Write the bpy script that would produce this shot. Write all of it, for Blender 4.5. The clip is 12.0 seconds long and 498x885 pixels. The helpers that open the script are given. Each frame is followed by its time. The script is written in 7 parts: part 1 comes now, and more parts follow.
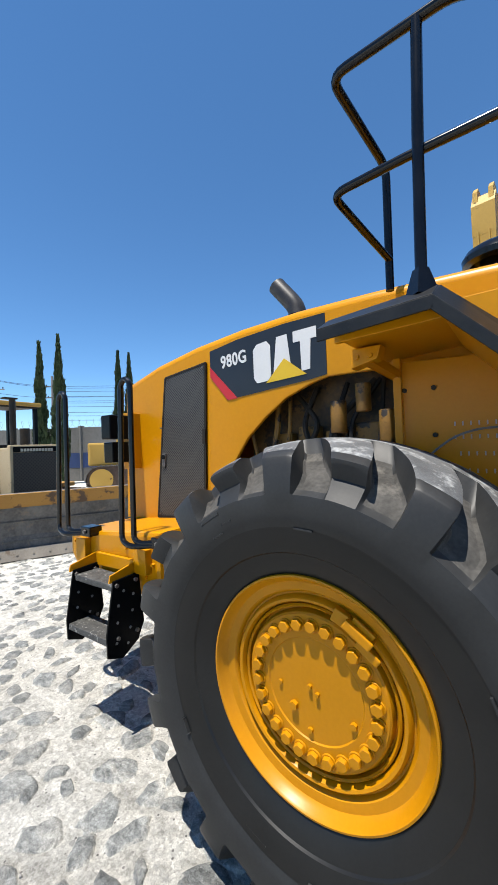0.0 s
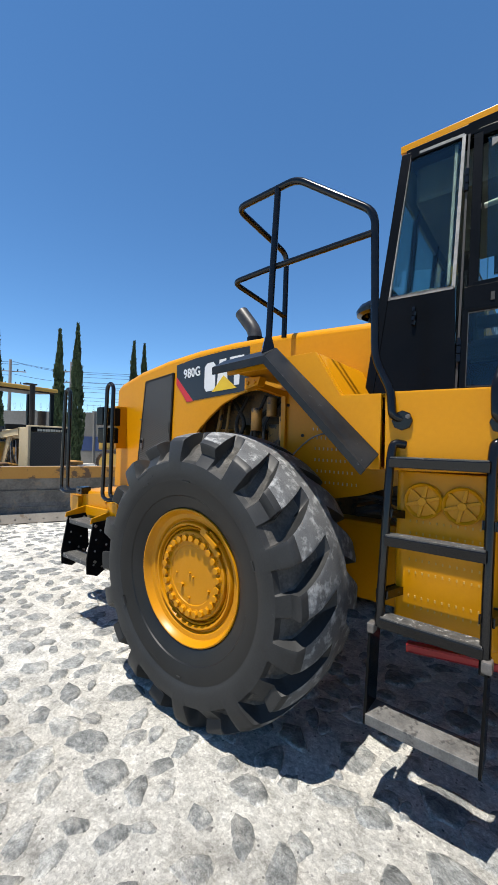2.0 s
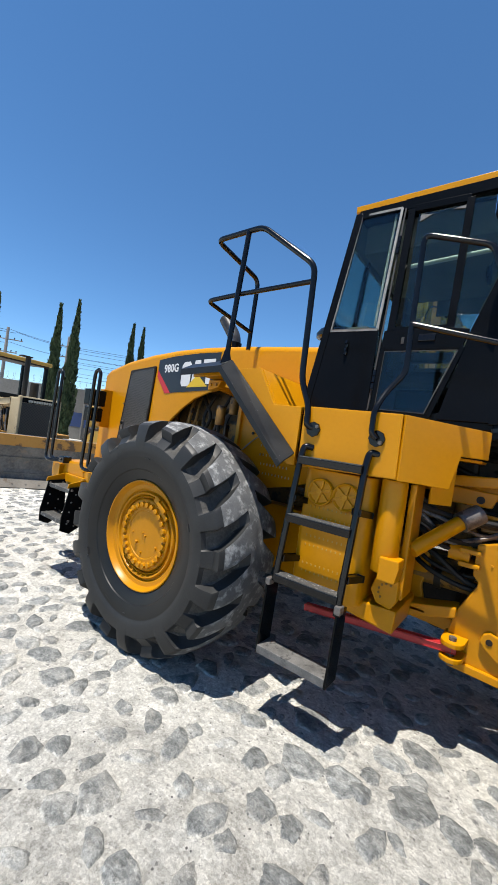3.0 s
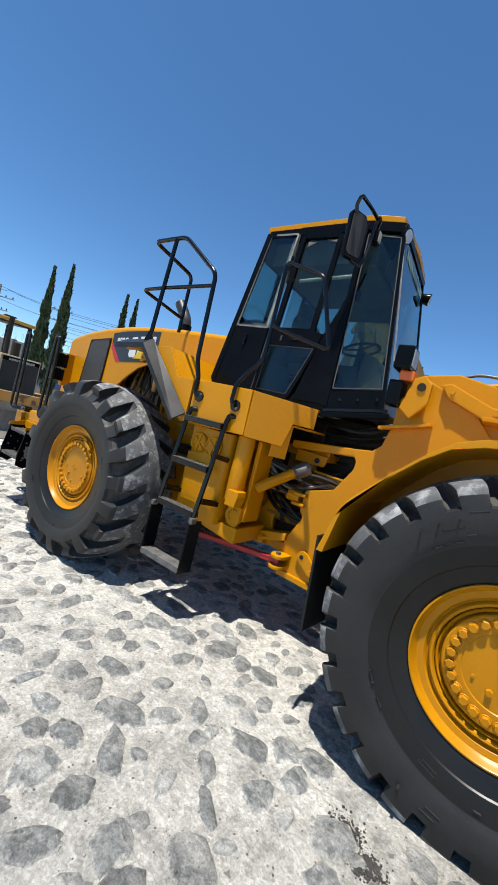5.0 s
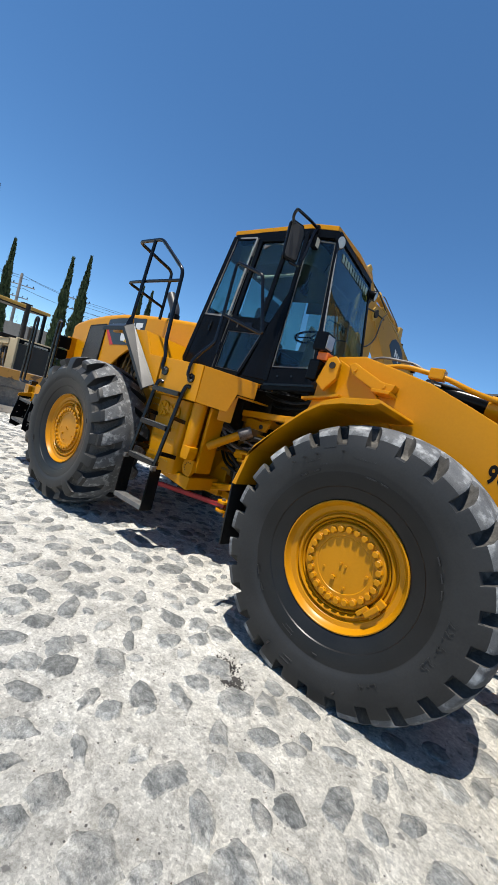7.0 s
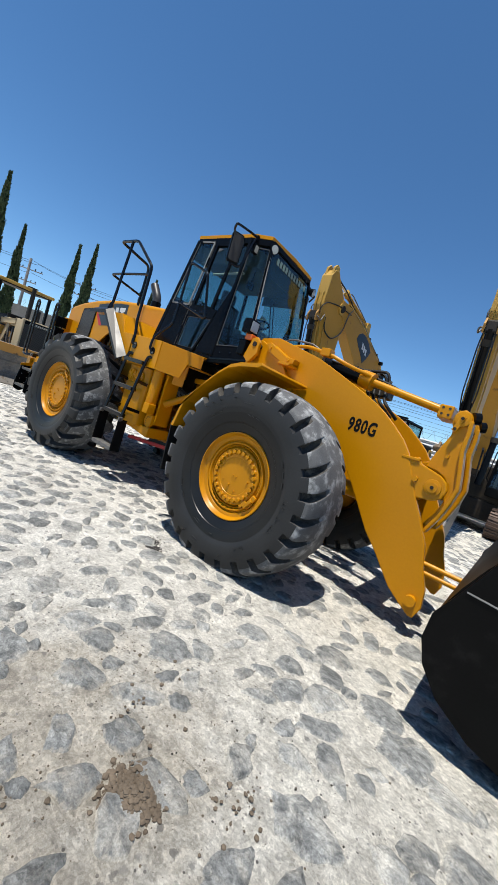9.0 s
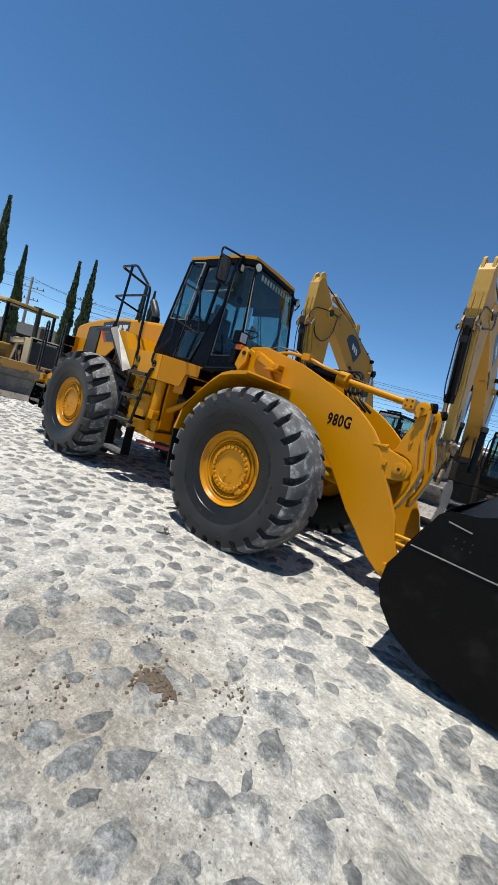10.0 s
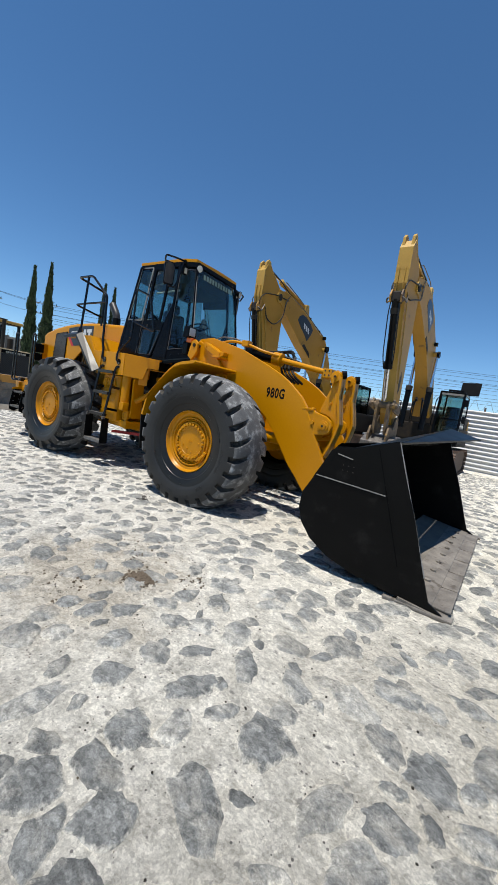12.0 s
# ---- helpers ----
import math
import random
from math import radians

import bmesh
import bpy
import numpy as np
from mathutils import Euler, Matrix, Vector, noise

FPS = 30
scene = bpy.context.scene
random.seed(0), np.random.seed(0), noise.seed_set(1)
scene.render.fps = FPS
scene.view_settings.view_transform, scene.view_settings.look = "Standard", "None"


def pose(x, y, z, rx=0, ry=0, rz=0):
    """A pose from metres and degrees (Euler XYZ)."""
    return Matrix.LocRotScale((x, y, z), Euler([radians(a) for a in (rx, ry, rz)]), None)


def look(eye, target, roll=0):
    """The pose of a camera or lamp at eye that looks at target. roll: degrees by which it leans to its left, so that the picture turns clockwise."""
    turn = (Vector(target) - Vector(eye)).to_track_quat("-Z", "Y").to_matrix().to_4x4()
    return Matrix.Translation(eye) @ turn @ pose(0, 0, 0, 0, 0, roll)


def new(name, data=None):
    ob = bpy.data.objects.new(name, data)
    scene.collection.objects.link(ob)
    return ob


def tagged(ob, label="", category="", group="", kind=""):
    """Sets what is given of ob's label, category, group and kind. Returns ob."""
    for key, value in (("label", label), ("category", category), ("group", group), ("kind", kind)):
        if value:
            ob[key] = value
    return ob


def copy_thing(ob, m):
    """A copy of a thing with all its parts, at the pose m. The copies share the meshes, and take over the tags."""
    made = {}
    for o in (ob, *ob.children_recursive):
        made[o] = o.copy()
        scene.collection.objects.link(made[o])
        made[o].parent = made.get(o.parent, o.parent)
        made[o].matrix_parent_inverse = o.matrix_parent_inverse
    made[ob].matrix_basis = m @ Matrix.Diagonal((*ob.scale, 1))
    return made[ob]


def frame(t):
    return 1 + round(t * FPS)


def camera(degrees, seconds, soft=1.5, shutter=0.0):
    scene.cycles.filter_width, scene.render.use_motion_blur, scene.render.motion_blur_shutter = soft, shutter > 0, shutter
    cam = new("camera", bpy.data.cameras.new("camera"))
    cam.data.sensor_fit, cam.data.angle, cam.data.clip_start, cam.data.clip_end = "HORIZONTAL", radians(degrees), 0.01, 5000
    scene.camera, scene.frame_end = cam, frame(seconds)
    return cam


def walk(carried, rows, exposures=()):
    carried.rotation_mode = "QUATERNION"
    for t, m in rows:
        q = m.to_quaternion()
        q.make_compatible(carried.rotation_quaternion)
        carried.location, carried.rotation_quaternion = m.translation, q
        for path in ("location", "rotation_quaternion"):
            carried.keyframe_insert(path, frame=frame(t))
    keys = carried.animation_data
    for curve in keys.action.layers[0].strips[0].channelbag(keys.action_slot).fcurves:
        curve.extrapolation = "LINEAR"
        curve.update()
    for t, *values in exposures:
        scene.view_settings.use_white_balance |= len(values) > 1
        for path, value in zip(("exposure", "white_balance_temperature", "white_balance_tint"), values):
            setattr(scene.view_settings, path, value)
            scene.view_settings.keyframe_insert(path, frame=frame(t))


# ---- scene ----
cam = camera(66.3, 12.0, soft=0.65)
PATH = [
    (0, (0.654, -2.676, 1.755), (-0.518, -1.056, 1.786), -2.2),
    (0.5, (0.933, -2.775, 1.73), (-0.265, -1.173, 1.743), -1.9),
    (1, (1.22, -2.882, 1.73), (0.004, -1.295, 1.746), -1.4),
    (1.5, (1.441, -3.036, 1.727), (0.215, -1.455, 1.736), -0.4),
    (2, (1.744, -3.127, 1.718), (0.517, -1.548, 1.722), 1.5),
    (2.5, (2.049, -3.258, 1.727), (0.835, -1.669, 1.722), 4.4),
    (3, (2.325, -3.405, 1.725), (1.14, -1.794, 1.71), 8.1),
    (3.5, (2.67, -3.447, 1.701), (1.524, -1.808, 1.674), 11.9),
    (3.7, (2.806, -3.468, 1.719), (1.678, -1.817, 1.664), 13.2),
    (5.3, (3.652, -3.714, 1.691), (2.519, -2.068, 1.6), 14.1),
    (5.5, (3.745, -3.752, 1.67), (2.593, -2.12, 1.578), 14.0),
    (6, (3.935, -3.805, 1.661), (2.756, -2.193, 1.549), 14.1),
    (6.5, (4.179, -3.778, 1.639), (2.994, -2.171, 1.516), 14.8),
    (7, (4.493, -3.882, 1.621), (3.316, -2.27, 1.49), 15.8),
    (7.5, (4.865, -3.999, 1.618), (3.707, -2.375, 1.475), 16.9),
    (7.7, (5.027, -4.026, 1.625), (3.876, -2.398, 1.463), 17.5),
    (9.3, (6.033, -4.412, 1.498), (4.848, -2.81, 1.33), 18.1),
    (9.5, (6.135, -4.479, 1.509), (4.939, -2.885, 1.343), 17.2),
    (10, (6.355, -4.697, 1.525), (5.149, -3.11, 1.367), 15.3),
    (10.5, (6.614, -4.892, 1.551), (5.419, -3.297, 1.387), 14.0),
    (11, (6.829, -5.078, 1.555), (5.663, -3.464, 1.374), 12.6),
    (11.5, (7.028, -5.236, 1.55), (5.889, -3.604, 1.354), 10.9),
    (12, (7.274, -5.268, 1.518), (6.159, -3.621, 1.307), 9.1),
]
walk(cam, [(t, look(eye, target, roll)) for t, eye, target, roll in PATH], [(0, 0.74), (1, 0.72), (2.5, 0.68), (3.5, 0.65), (5.5, 0.57), (7.5, 0.50), (9.5, 0.35), (12, 0.23)])

# ---- sky, sun, exposure ----
SUN_DIR = Vector((-0.04, -0.26, 1.0)).normalized()
world = bpy.data.worlds.new("sky")
scene.world = world
world.use_nodes = True
wn = world.node_tree.nodes
sky = wn.new("ShaderNodeTexSky")
sky.sky_type = 'NISHITA'
sky.sun_disc = False
sky.sun_elevation = math.asin(SUN_DIR.z)
sky.sun_rotation = math.atan2(SUN_DIR.x, SUN_DIR.y)
sky.altitude = 1500
sky.air_density = 0.9
sky.dust_density = 0.0
sky.ozone_density = 5.0
wn["Background"].inputs["Strength"].default_value = 0.118
rich = wn.new("ShaderNodeHueSaturation")
rich.inputs["Saturation"].default_value = 1.13
rich.inputs["Hue"].default_value = 0.4955
world.node_tree.links.new(sky.outputs[0], rich.inputs["Color"])
world.node_tree.links.new(rich.outputs[0], wn["Background"].inputs["Color"])
sun_data = bpy.data.lights.new("sun", 'SUN')
sun_data.energy, sun_data.angle, sun_data.color = 5.4, radians(0.5), (1.0, 0.95, 0.87)
sun = new("sun", sun_data)
sun.rotation_mode = 'QUATERNION'
sun.rotation_quaternion = SUN_DIR.to_track_quat('Z', 'Y')
sun.location = (0, 0, 30)


# ---- materials ----
def mat_new(name):
    m = bpy.data.materials.new(name)
    m.use_nodes = True
    return m, m.node_tree, m.node_tree.nodes["Principled BSDF"]


def surface(name, c1, c2, rough=0.5, rough2=None, scale=4.0, fine=60.0, bump=0.1, bumpd=0.004, metal=0.0, coat=0.0, spots=None, spot_scale=9.0, spot_from=0.62, rand=0.0, spec=0.5, spot_soft=0.06):
    """Paint, steel, stone: two scales of variation, fine relief, and spots of wear."""
    m, nt, b = mat_new(name)
    L = nt.links.new
    tc = nt.nodes.new("ShaderNodeTexCoord")
    geo = nt.nodes.new("ShaderNodeNewGeometry")
    n1 = nt.nodes.new("ShaderNodeTexNoise")
    n1.inputs["Scale"].default_value, n1.inputs["Detail"].default_value = scale, 6
    n2 = nt.nodes.new("ShaderNodeTexNoise")
    n2.inputs["Scale"].default_value, n2.inputs["Detail"].default_value = fine, 4
    for n in (n1, n2):
        L(geo.outputs["Position"], n.inputs["Vector"])
    mixf = nt.nodes.new("ShaderNodeMath")
    mixf.operation = 'MULTIPLY_ADD'
    mixf.inputs[1].default_value = 0.65
    half = nt.nodes.new("ShaderNodeMath")
    half.operation = 'MULTIPLY'
    half.inputs[1].default_value = 0.35
    L(n2.outputs["Fac"], half.inputs[0])
    L(n1.outputs["Fac"], mixf.inputs[0])
    L(half.outputs[0], mixf.inputs[2])
    ramp = nt.nodes.new("ShaderNodeValToRGB")
    ramp.color_ramp.elements[0].position, ramp.color_ramp.elements[1].position = 0.35, 0.66
    ramp.color_ramp.elements[0].color, ramp.color_ramp.elements[1].color = (*c1, 1), (*c2, 1)
    L(mixf.outputs[0], ramp.inputs["Fac"])
    col = ramp.outputs["Color"]
    if spots is not None:
        n3 = nt.nodes.new("ShaderNodeTexNoise")
        n3.inputs["Scale"].default_value, n3.inputs["Detail"].default_value, n3.inputs["Roughness"].default_value = spot_scale, 8, 0.65
        L(geo.outputs["Position"], n3.inputs["Vector"])
        r3 = nt.nodes.new("ShaderNodeValToRGB")
        r3.color_ramp.elements[0].position, r3.color_ramp.elements[1].position = spot_from, spot_from + spot_soft
        L(n3.outputs["Fac"], r3.inputs["Fac"])
        mx = nt.nodes.new("ShaderNodeMix")
        mx.data_type = 'RGBA'
        L(r3.outputs["Color"], mx.inputs["Factor"])
        L(col, mx.inputs["A"])
        mx.inputs["B"].default_value = (*spots, 1)
        col = mx.outputs["Result"]
    if rand:
        oi = nt.nodes.new("ShaderNodeObjectInfo")
        hs = nt.nodes.new("ShaderNodeHueSaturation")
        mr = nt.nodes.new("ShaderNodeMapRange")
        mr.inputs["To Min"].default_value, mr.inputs["To Max"].default_value = 1 - rand, 1 + rand
        ri = nt.nodes.new("ShaderNodeMath")
        ri.operation = 'ADD'
        L(oi.outputs["Random"], ri.inputs[0])
        L(geo.outputs["Random Per Island"], ri.inputs[1])
        fr = nt.nodes.new("ShaderNodeMath")
        fr.operation = 'FRACT'
        L(ri.outputs[0], fr.inputs[0])
        L(fr.outputs[0], mr.inputs["Value"])
        L(mr.outputs[0], hs.inputs["Value"])
        L(col, hs.inputs["Color"])
        col = hs.outputs["Color"]
    L(col, b.inputs["Base Color"])
    rr = nt.nodes.new("ShaderNodeMapRange")
    rr.inputs["To Min"].default_value, rr.inputs["To Max"].default_value = rough, rough2 if rough2 is not None else min(1, rough + 0.15)
    L(n1.outputs["Fac"], rr.inputs["Value"])
    L(rr.outputs[0], b.inputs["Roughness"])
    b.inputs["Metallic"].default_value = metal
    b.inputs["Coat Weight"].default_value = coat
    b.inputs["Coat Roughness"].default_value = 0.128
    b.inputs["Specular IOR Level"].default_value = spec
    if bump:
        bp = nt.nodes.new("ShaderNodeBump")
        bp.inputs["Strength"].default_value, bp.inputs["Distance"].default_value = bump, bumpd
        L(mixf.outputs[0], bp.inputs["Height"])
        L(bp.outputs["Normal"], b.inputs["Normal"])
    return m


def glass(name, tint, rough=0.01):
    m, nt, b = mat_new(name)
    b.inputs["Base Color"].default_value = (*tint, 1)
    b.inputs["Roughness"].default_value = rough
    b.inputs["IOR"].default_value = 1.45
    b.inputs["Transmission Weight"].default_value = 1.0
    return m


YELLOW = surface("yellow_paint", (0.445, 0.186, 0.001), (0.500, 0.212, 0.0015), 0.24, 0.36, 1.3, 40, 0.05, 0.002, coat=0.0, spec=0.22)
HUBPAINT = surface("wheel_yellow_paint", (0.395, 0.162, 0.0012), (0.455, 0.188, 0.002), 0.28, 0.40, 3, 70, 0.10, 0.002, coat=0.0, spec=0.22)
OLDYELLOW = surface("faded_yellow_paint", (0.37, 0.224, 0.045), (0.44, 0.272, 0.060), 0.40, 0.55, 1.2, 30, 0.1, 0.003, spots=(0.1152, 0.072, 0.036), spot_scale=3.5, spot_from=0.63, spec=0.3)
# darker yellow with dirt spots; shade of boom and stick sides is painted in
SHADEDYELLOW = surface("shaded_yellow_paint", (0.324, 0.1692, 0.018), (0.3816, 0.198, 0.0252), 0.4, 0.55, 1.0, 30, 0.1, 0.003, spots=(0.1152, 0.0648, 0.0252), spot_scale=3, spot_from=0.60, spot_soft=0.14, spec=0.3)
RUSTLINK = surface("rusty_brown_steel", (0.055, 0.036, 0.020), (0.17, 0.115, 0.062), 0.6, 0.8, 5, 40, 0.4, 0.004, spots=(0.24, 0.14, 0.03), spot_scale=7, spot_from=0.58)
RUSTYELLOW = surface("rusty_yellow_paint", (0.3024, 0.144, 0.0216), (0.3456, 0.18, 0.036), 0.55, 0.75, 2.2, 30, 0.3, 0.004, spots=(0.072, 0.0396, 0.0216), spot_scale=3.0, spot_from=0.53)
BLACK = surface("black_gloss_paint", (0.0025, 0.0025, 0.003), (0.005, 0.005, 0.0055), 0.12, 0.22, 8, 90, 0.12, 0.002, spec=0.32)
SATIN = surface("satin_black_paint", (0.0025, 0.003, 0.0035), (0.0045, 0.005, 0.0058), 0.16, 0.26, 3, 80, 0.06, 0.002, spec=0.09)
BUCKETBLACK = surface("bucket_black_paint", (0.0022, 0.0023, 0.0023), (0.0045, 0.0045, 0.0044), 0.32, 0.48, 2.0, 60, 0.15, 0.003, spots=(0.016, 0.0155, 0.0145), spot_scale=3.5, spot_from=0.55, spot_soft=0.25, spec=0.09)
FENDERBLACK = surface("worn_black_paint", (0.006, 0.0065, 0.007), (0.014, 0.0145, 0.015), 0.26, 0.50, 6, 60, 0.3, 0.004, spots=(0.10, 0.10, 0.10), spot_scale=22, spot_from=0.66, spec=0.26)
GRIT = surface("grit_black_steel", (0.0144, 0.0144, 0.0144), (0.072, 0.072, 0.0684), 0.5, 0.8, 30, 220, 0.8, 0.006, spots=(0.2304, 0.2232, 0.2088), spot_scale=40, spot_from=0.58)
TREADSTEEL = surface("dusty_step_steel", (0.0576, 0.0576, 0.0562), (0.144, 0.1404, 0.1332), 0.5, 0.7, 12, 130, 0.5, 0.004, spots=(0.036, 0.036, 0.036), spot_scale=16, spot_from=0.55)
EDGEWORN = surface("scoured_edge_steel", (0.085, 0.076, 0.065), (0.21, 0.192, 0.168), 0.5, 0.75, 7, 90, 0.5, 0.005, spots=(0.08, 0.068, 0.055), spot_scale=10, spot_from=0.56)
# light on the bucket floor is mixed into this paler grey
LITFLOOR = surface("lit_bucket_floor", (0.10, 0.09, 0.075), (0.16, 0.145, 0.122), 0.8, 0.95, 4, 60, 0.3, 0.003, spots=(0.12, 0.115, 0.105), spot_scale=8, spot_from=0.62)
WORNSTEEL = surface("worn_steel", (0.072, 0.0648, 0.0612), (0.1728, 0.1584, 0.144), 0.4, 0.6, 9, 90, 0.4, 0.004, metal=0.4, spots=(0.0288, 0.0252, 0.0216), spot_scale=14, spot_from=0.56)
RUBBER = surface("tyre_rubber", (0.015, 0.0156, 0.016), (0.025, 0.0256, 0.026), 0.40, 0.56, 4, 90, 0.18, 0.002, spots=(0.075, 0.075, 0.072), spot_scale=26, spot_from=0.69, spot_soft=0.10, spec=0.26)
INNERRUBBER = surface("clean_tyre_rubber", (0.0065, 0.0067, 0.0068), (0.011, 0.0112, 0.0112), 0.30, 0.44, 4, 90, 0.15, 0.002, spec=0.28)
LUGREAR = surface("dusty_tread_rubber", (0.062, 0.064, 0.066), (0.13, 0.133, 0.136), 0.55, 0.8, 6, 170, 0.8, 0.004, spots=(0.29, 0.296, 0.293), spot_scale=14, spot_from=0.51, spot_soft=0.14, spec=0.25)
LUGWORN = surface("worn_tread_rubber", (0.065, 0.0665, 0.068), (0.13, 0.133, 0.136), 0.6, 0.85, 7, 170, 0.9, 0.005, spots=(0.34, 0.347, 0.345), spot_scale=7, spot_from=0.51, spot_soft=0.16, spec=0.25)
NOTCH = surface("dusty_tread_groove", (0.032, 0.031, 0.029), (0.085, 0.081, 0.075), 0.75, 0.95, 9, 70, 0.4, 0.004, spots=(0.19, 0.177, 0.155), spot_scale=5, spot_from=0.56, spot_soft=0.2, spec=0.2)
EDGESTEEL = surface("earth_stained_steel", (0.12, 0.105, 0.085), (0.20, 0.178, 0.148), 0.6, 0.8, 3, 40, 0.4, 0.006, spots=(0.10, 0.07, 0.045), spot_scale=6, spot_from=0.6)
RED = surface("red_paint", (0.3024, 0.013, 0.0144), (0.36, 0.0173, 0.0187), 0.4, 0.5, 4, 60, 0.05, 0.002)
WHITE = surface("white_decal", (0.5328, 0.5328, 0.5256), (0.576, 0.576, 0.5688), 0.4, 0.5, 5, 80, 0.0)
DECALBLACK = surface("black_number_decal", (0.003, 0.003, 0.003), (0.005, 0.005, 0.005), 0.5, 0.6, 5, 80, 0.0, spec=0.12)
DECAL = surface("black_decal", (0.010, 0.011, 0.013), (0.014, 0.015, 0.017), 0.25, 0.35, 5, 80, 0.0)
REDDECAL = surface("red_decal", (0.396, 0.0108, 0.0144), (0.432, 0.0144, 0.018), 0.35, 0.45, 5, 80, 0.0)
YELLOWDECAL = surface("yellow_decal", (0.54, 0.3456, 0.0072), (0.576, 0.3744, 0.0086), 0.35, 0.45, 5, 80, 0.0)
GREYTEXT = surface("pale_green_lettering", (0.1152, 0.1728, 0.144), (0.144, 0.2016, 0.1728), 0.5, 0.6, 5, 80, 0.0)
CHROME = surface("chrome_rod", (0.6, 0.6, 0.6), (0.7, 0.7, 0.7), 0.12, 0.2, 5, 80, 0.0, metal=1.0)
PIPE = surface("exhaust_steel", (0.022, 0.022, 0.023), (0.06, 0.058, 0.056), 0.32, 0.5, 9, 80, 0.2, 0.003, metal=0.4)
HOSE = surface("hose_rubber", (0.005, 0.005, 0.005), (0.011, 0.011, 0.011), 0.5, 0.6, 9, 80, 0.1, 0.002, spec=0.3)
GREASY = surface("greasy_dark_steel", (0.006, 0.005, 0.004), (0.025, 0.018, 0.010), 0.45, 0.7, 7, 50, 0.4, 0.005, spec=0.3)
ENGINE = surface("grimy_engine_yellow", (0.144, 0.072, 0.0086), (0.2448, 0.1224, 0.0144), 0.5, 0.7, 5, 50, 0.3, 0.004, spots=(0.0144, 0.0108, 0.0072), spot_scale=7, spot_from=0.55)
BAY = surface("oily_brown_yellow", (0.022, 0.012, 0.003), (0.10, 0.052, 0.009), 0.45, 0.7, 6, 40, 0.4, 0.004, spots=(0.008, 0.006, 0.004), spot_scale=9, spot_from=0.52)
SILLGREY = surface("grey_rubber_seal", (0.04, 0.041, 0.042), (0.10, 0.10, 0.098), 0.6, 0.8, 14, 70, 0.3, 0.003)
SEAL = surface("pale_window_seal", (0.1152, 0.1152, 0.1116), (0.2448, 0.2412, 0.234), 0.6, 0.8, 14, 70, 0.3, 0.003)
GLASS = glass("tinted_cab_glass", (0.44, 0.585, 0.56))
LAMPCUP = surface("lamp_reflector", (0.30, 0.30, 0.29), (0.45, 0.45, 0.43), 0.25, 0.4, 5, 80, 0.0, metal=0.5)
AMBER = surface("amber_lens", (0.504, 0.1008, 0.0058), (0.576, 0.1296, 0.0072), 0.2, 0.3, 5, 80, 0.0)
MIRROR = surface("mirror_glass", (0.85, 0.87, 0.87), (0.9, 0.9, 0.9), 0.02, 0.04, 5, 80, 0.0, metal=1.0)
LINING = surface("grey_cab_lining", (0.05, 0.056, 0.052), (0.085, 0.092, 0.086), 0.7, 0.9, 6, 90, 0.2, 0.003)
SEAT = surface("cab_seat_cloth", (0.012, 0.013, 0.015), (0.03, 0.03, 0.032), 0.8, 0.95, 9, 120, 0.3, 0.003)
PALEPLASTIC = surface("pale_plastic", (0.324, 0.3096, 0.2592), (0.396, 0.3744, 0.3168), 0.5, 0.6, 5, 80, 0.05, 0.002)
CONCRETE = surface("concrete", (0.216, 0.2052, 0.1872), (0.3024, 0.288, 0.2664), 0.8, 0.95, 1.5, 40, 0.5, 0.006)
WALLGREY = surface("grey_block_wall", (0.105, 0.102, 0.096), (0.155, 0.152, 0.144), 0.85, 0.95, 0.6, 8, 0.3, 0.01)
BLUE = surface("blue_wall_paint", (0.0144, 0.036, 0.1152), (0.0216, 0.0468, 0.144), 0.6, 0.75, 1, 12, 0.2, 0.004)
ZINC = surface("white_corrugated_sheet", (0.38, 0.388, 0.395), (0.46, 0.468, 0.475), 0.4, 0.55, 0.7, 14, 0.1, 0.003)
BLADESTEEL = surface("scoured_blade_steel", (0.045, 0.040, 0.035), (0.15, 0.135, 0.118), 0.5, 0.7, 3.2, 22, 0.6, 0.01, spots=(0.17, 0.125, 0.085), spot_scale=4.0, spot_from=0.56, spot_soft=0.12)
TRACKRUST = surface("rusty_track_steel", (0.0504, 0.0288, 0.018), (0.1152, 0.072, 0.0504), 0.6, 0.8, 6, 40, 0.5, 0.006)
TAN = surface("dusty_cream_paint", (0.3168, 0.2448, 0.1368), (0.3888, 0.3096, 0.1872), 0.5, 0.7, 1.5, 30, 0.15, 0.003, spots=(0.1584, 0.1152, 0.0648), spot_scale=4, spot_from=0.64)
WOODPOLE = surface("grey_wooden_pole", (0.1872, 0.1728, 0.1584), (0.2592, 0.2376, 0.216), 0.8, 0.9, 3, 40, 0.4, 0.006)
BARK = surface("cypress_bark", (0.0648, 0.0468, 0.0324), (0.108, 0.0792, 0.0576), 0.9, 1.0, 6, 40, 0.6, 0.01)
LEAF = surface("cypress_foliage", (0.024, 0.040, 0.018), (0.062, 0.086, 0.040), 0.75, 0.9, 2.5, 30, 0.0, rand=0.35, spec=0.2)
DARKMUD = surface("oily_dark_dirt", (0.022, 0.020, 0.019), (0.06, 0.055, 0.05), 0.8, 1.0, 12, 80, 0.8, 0.01)
MUD = surface("dry_mud", (0.072, 0.054, 0.036), (0.144, 0.1116, 0.0792), 0.9, 1.0, 12, 80, 0.8, 0.01)
PINK = surface("pink_scrap", (0.432, 0.0144, 0.144), (0.468, 0.0216, 0.18), 0.5, 0.6, 5, 50, 0.0)


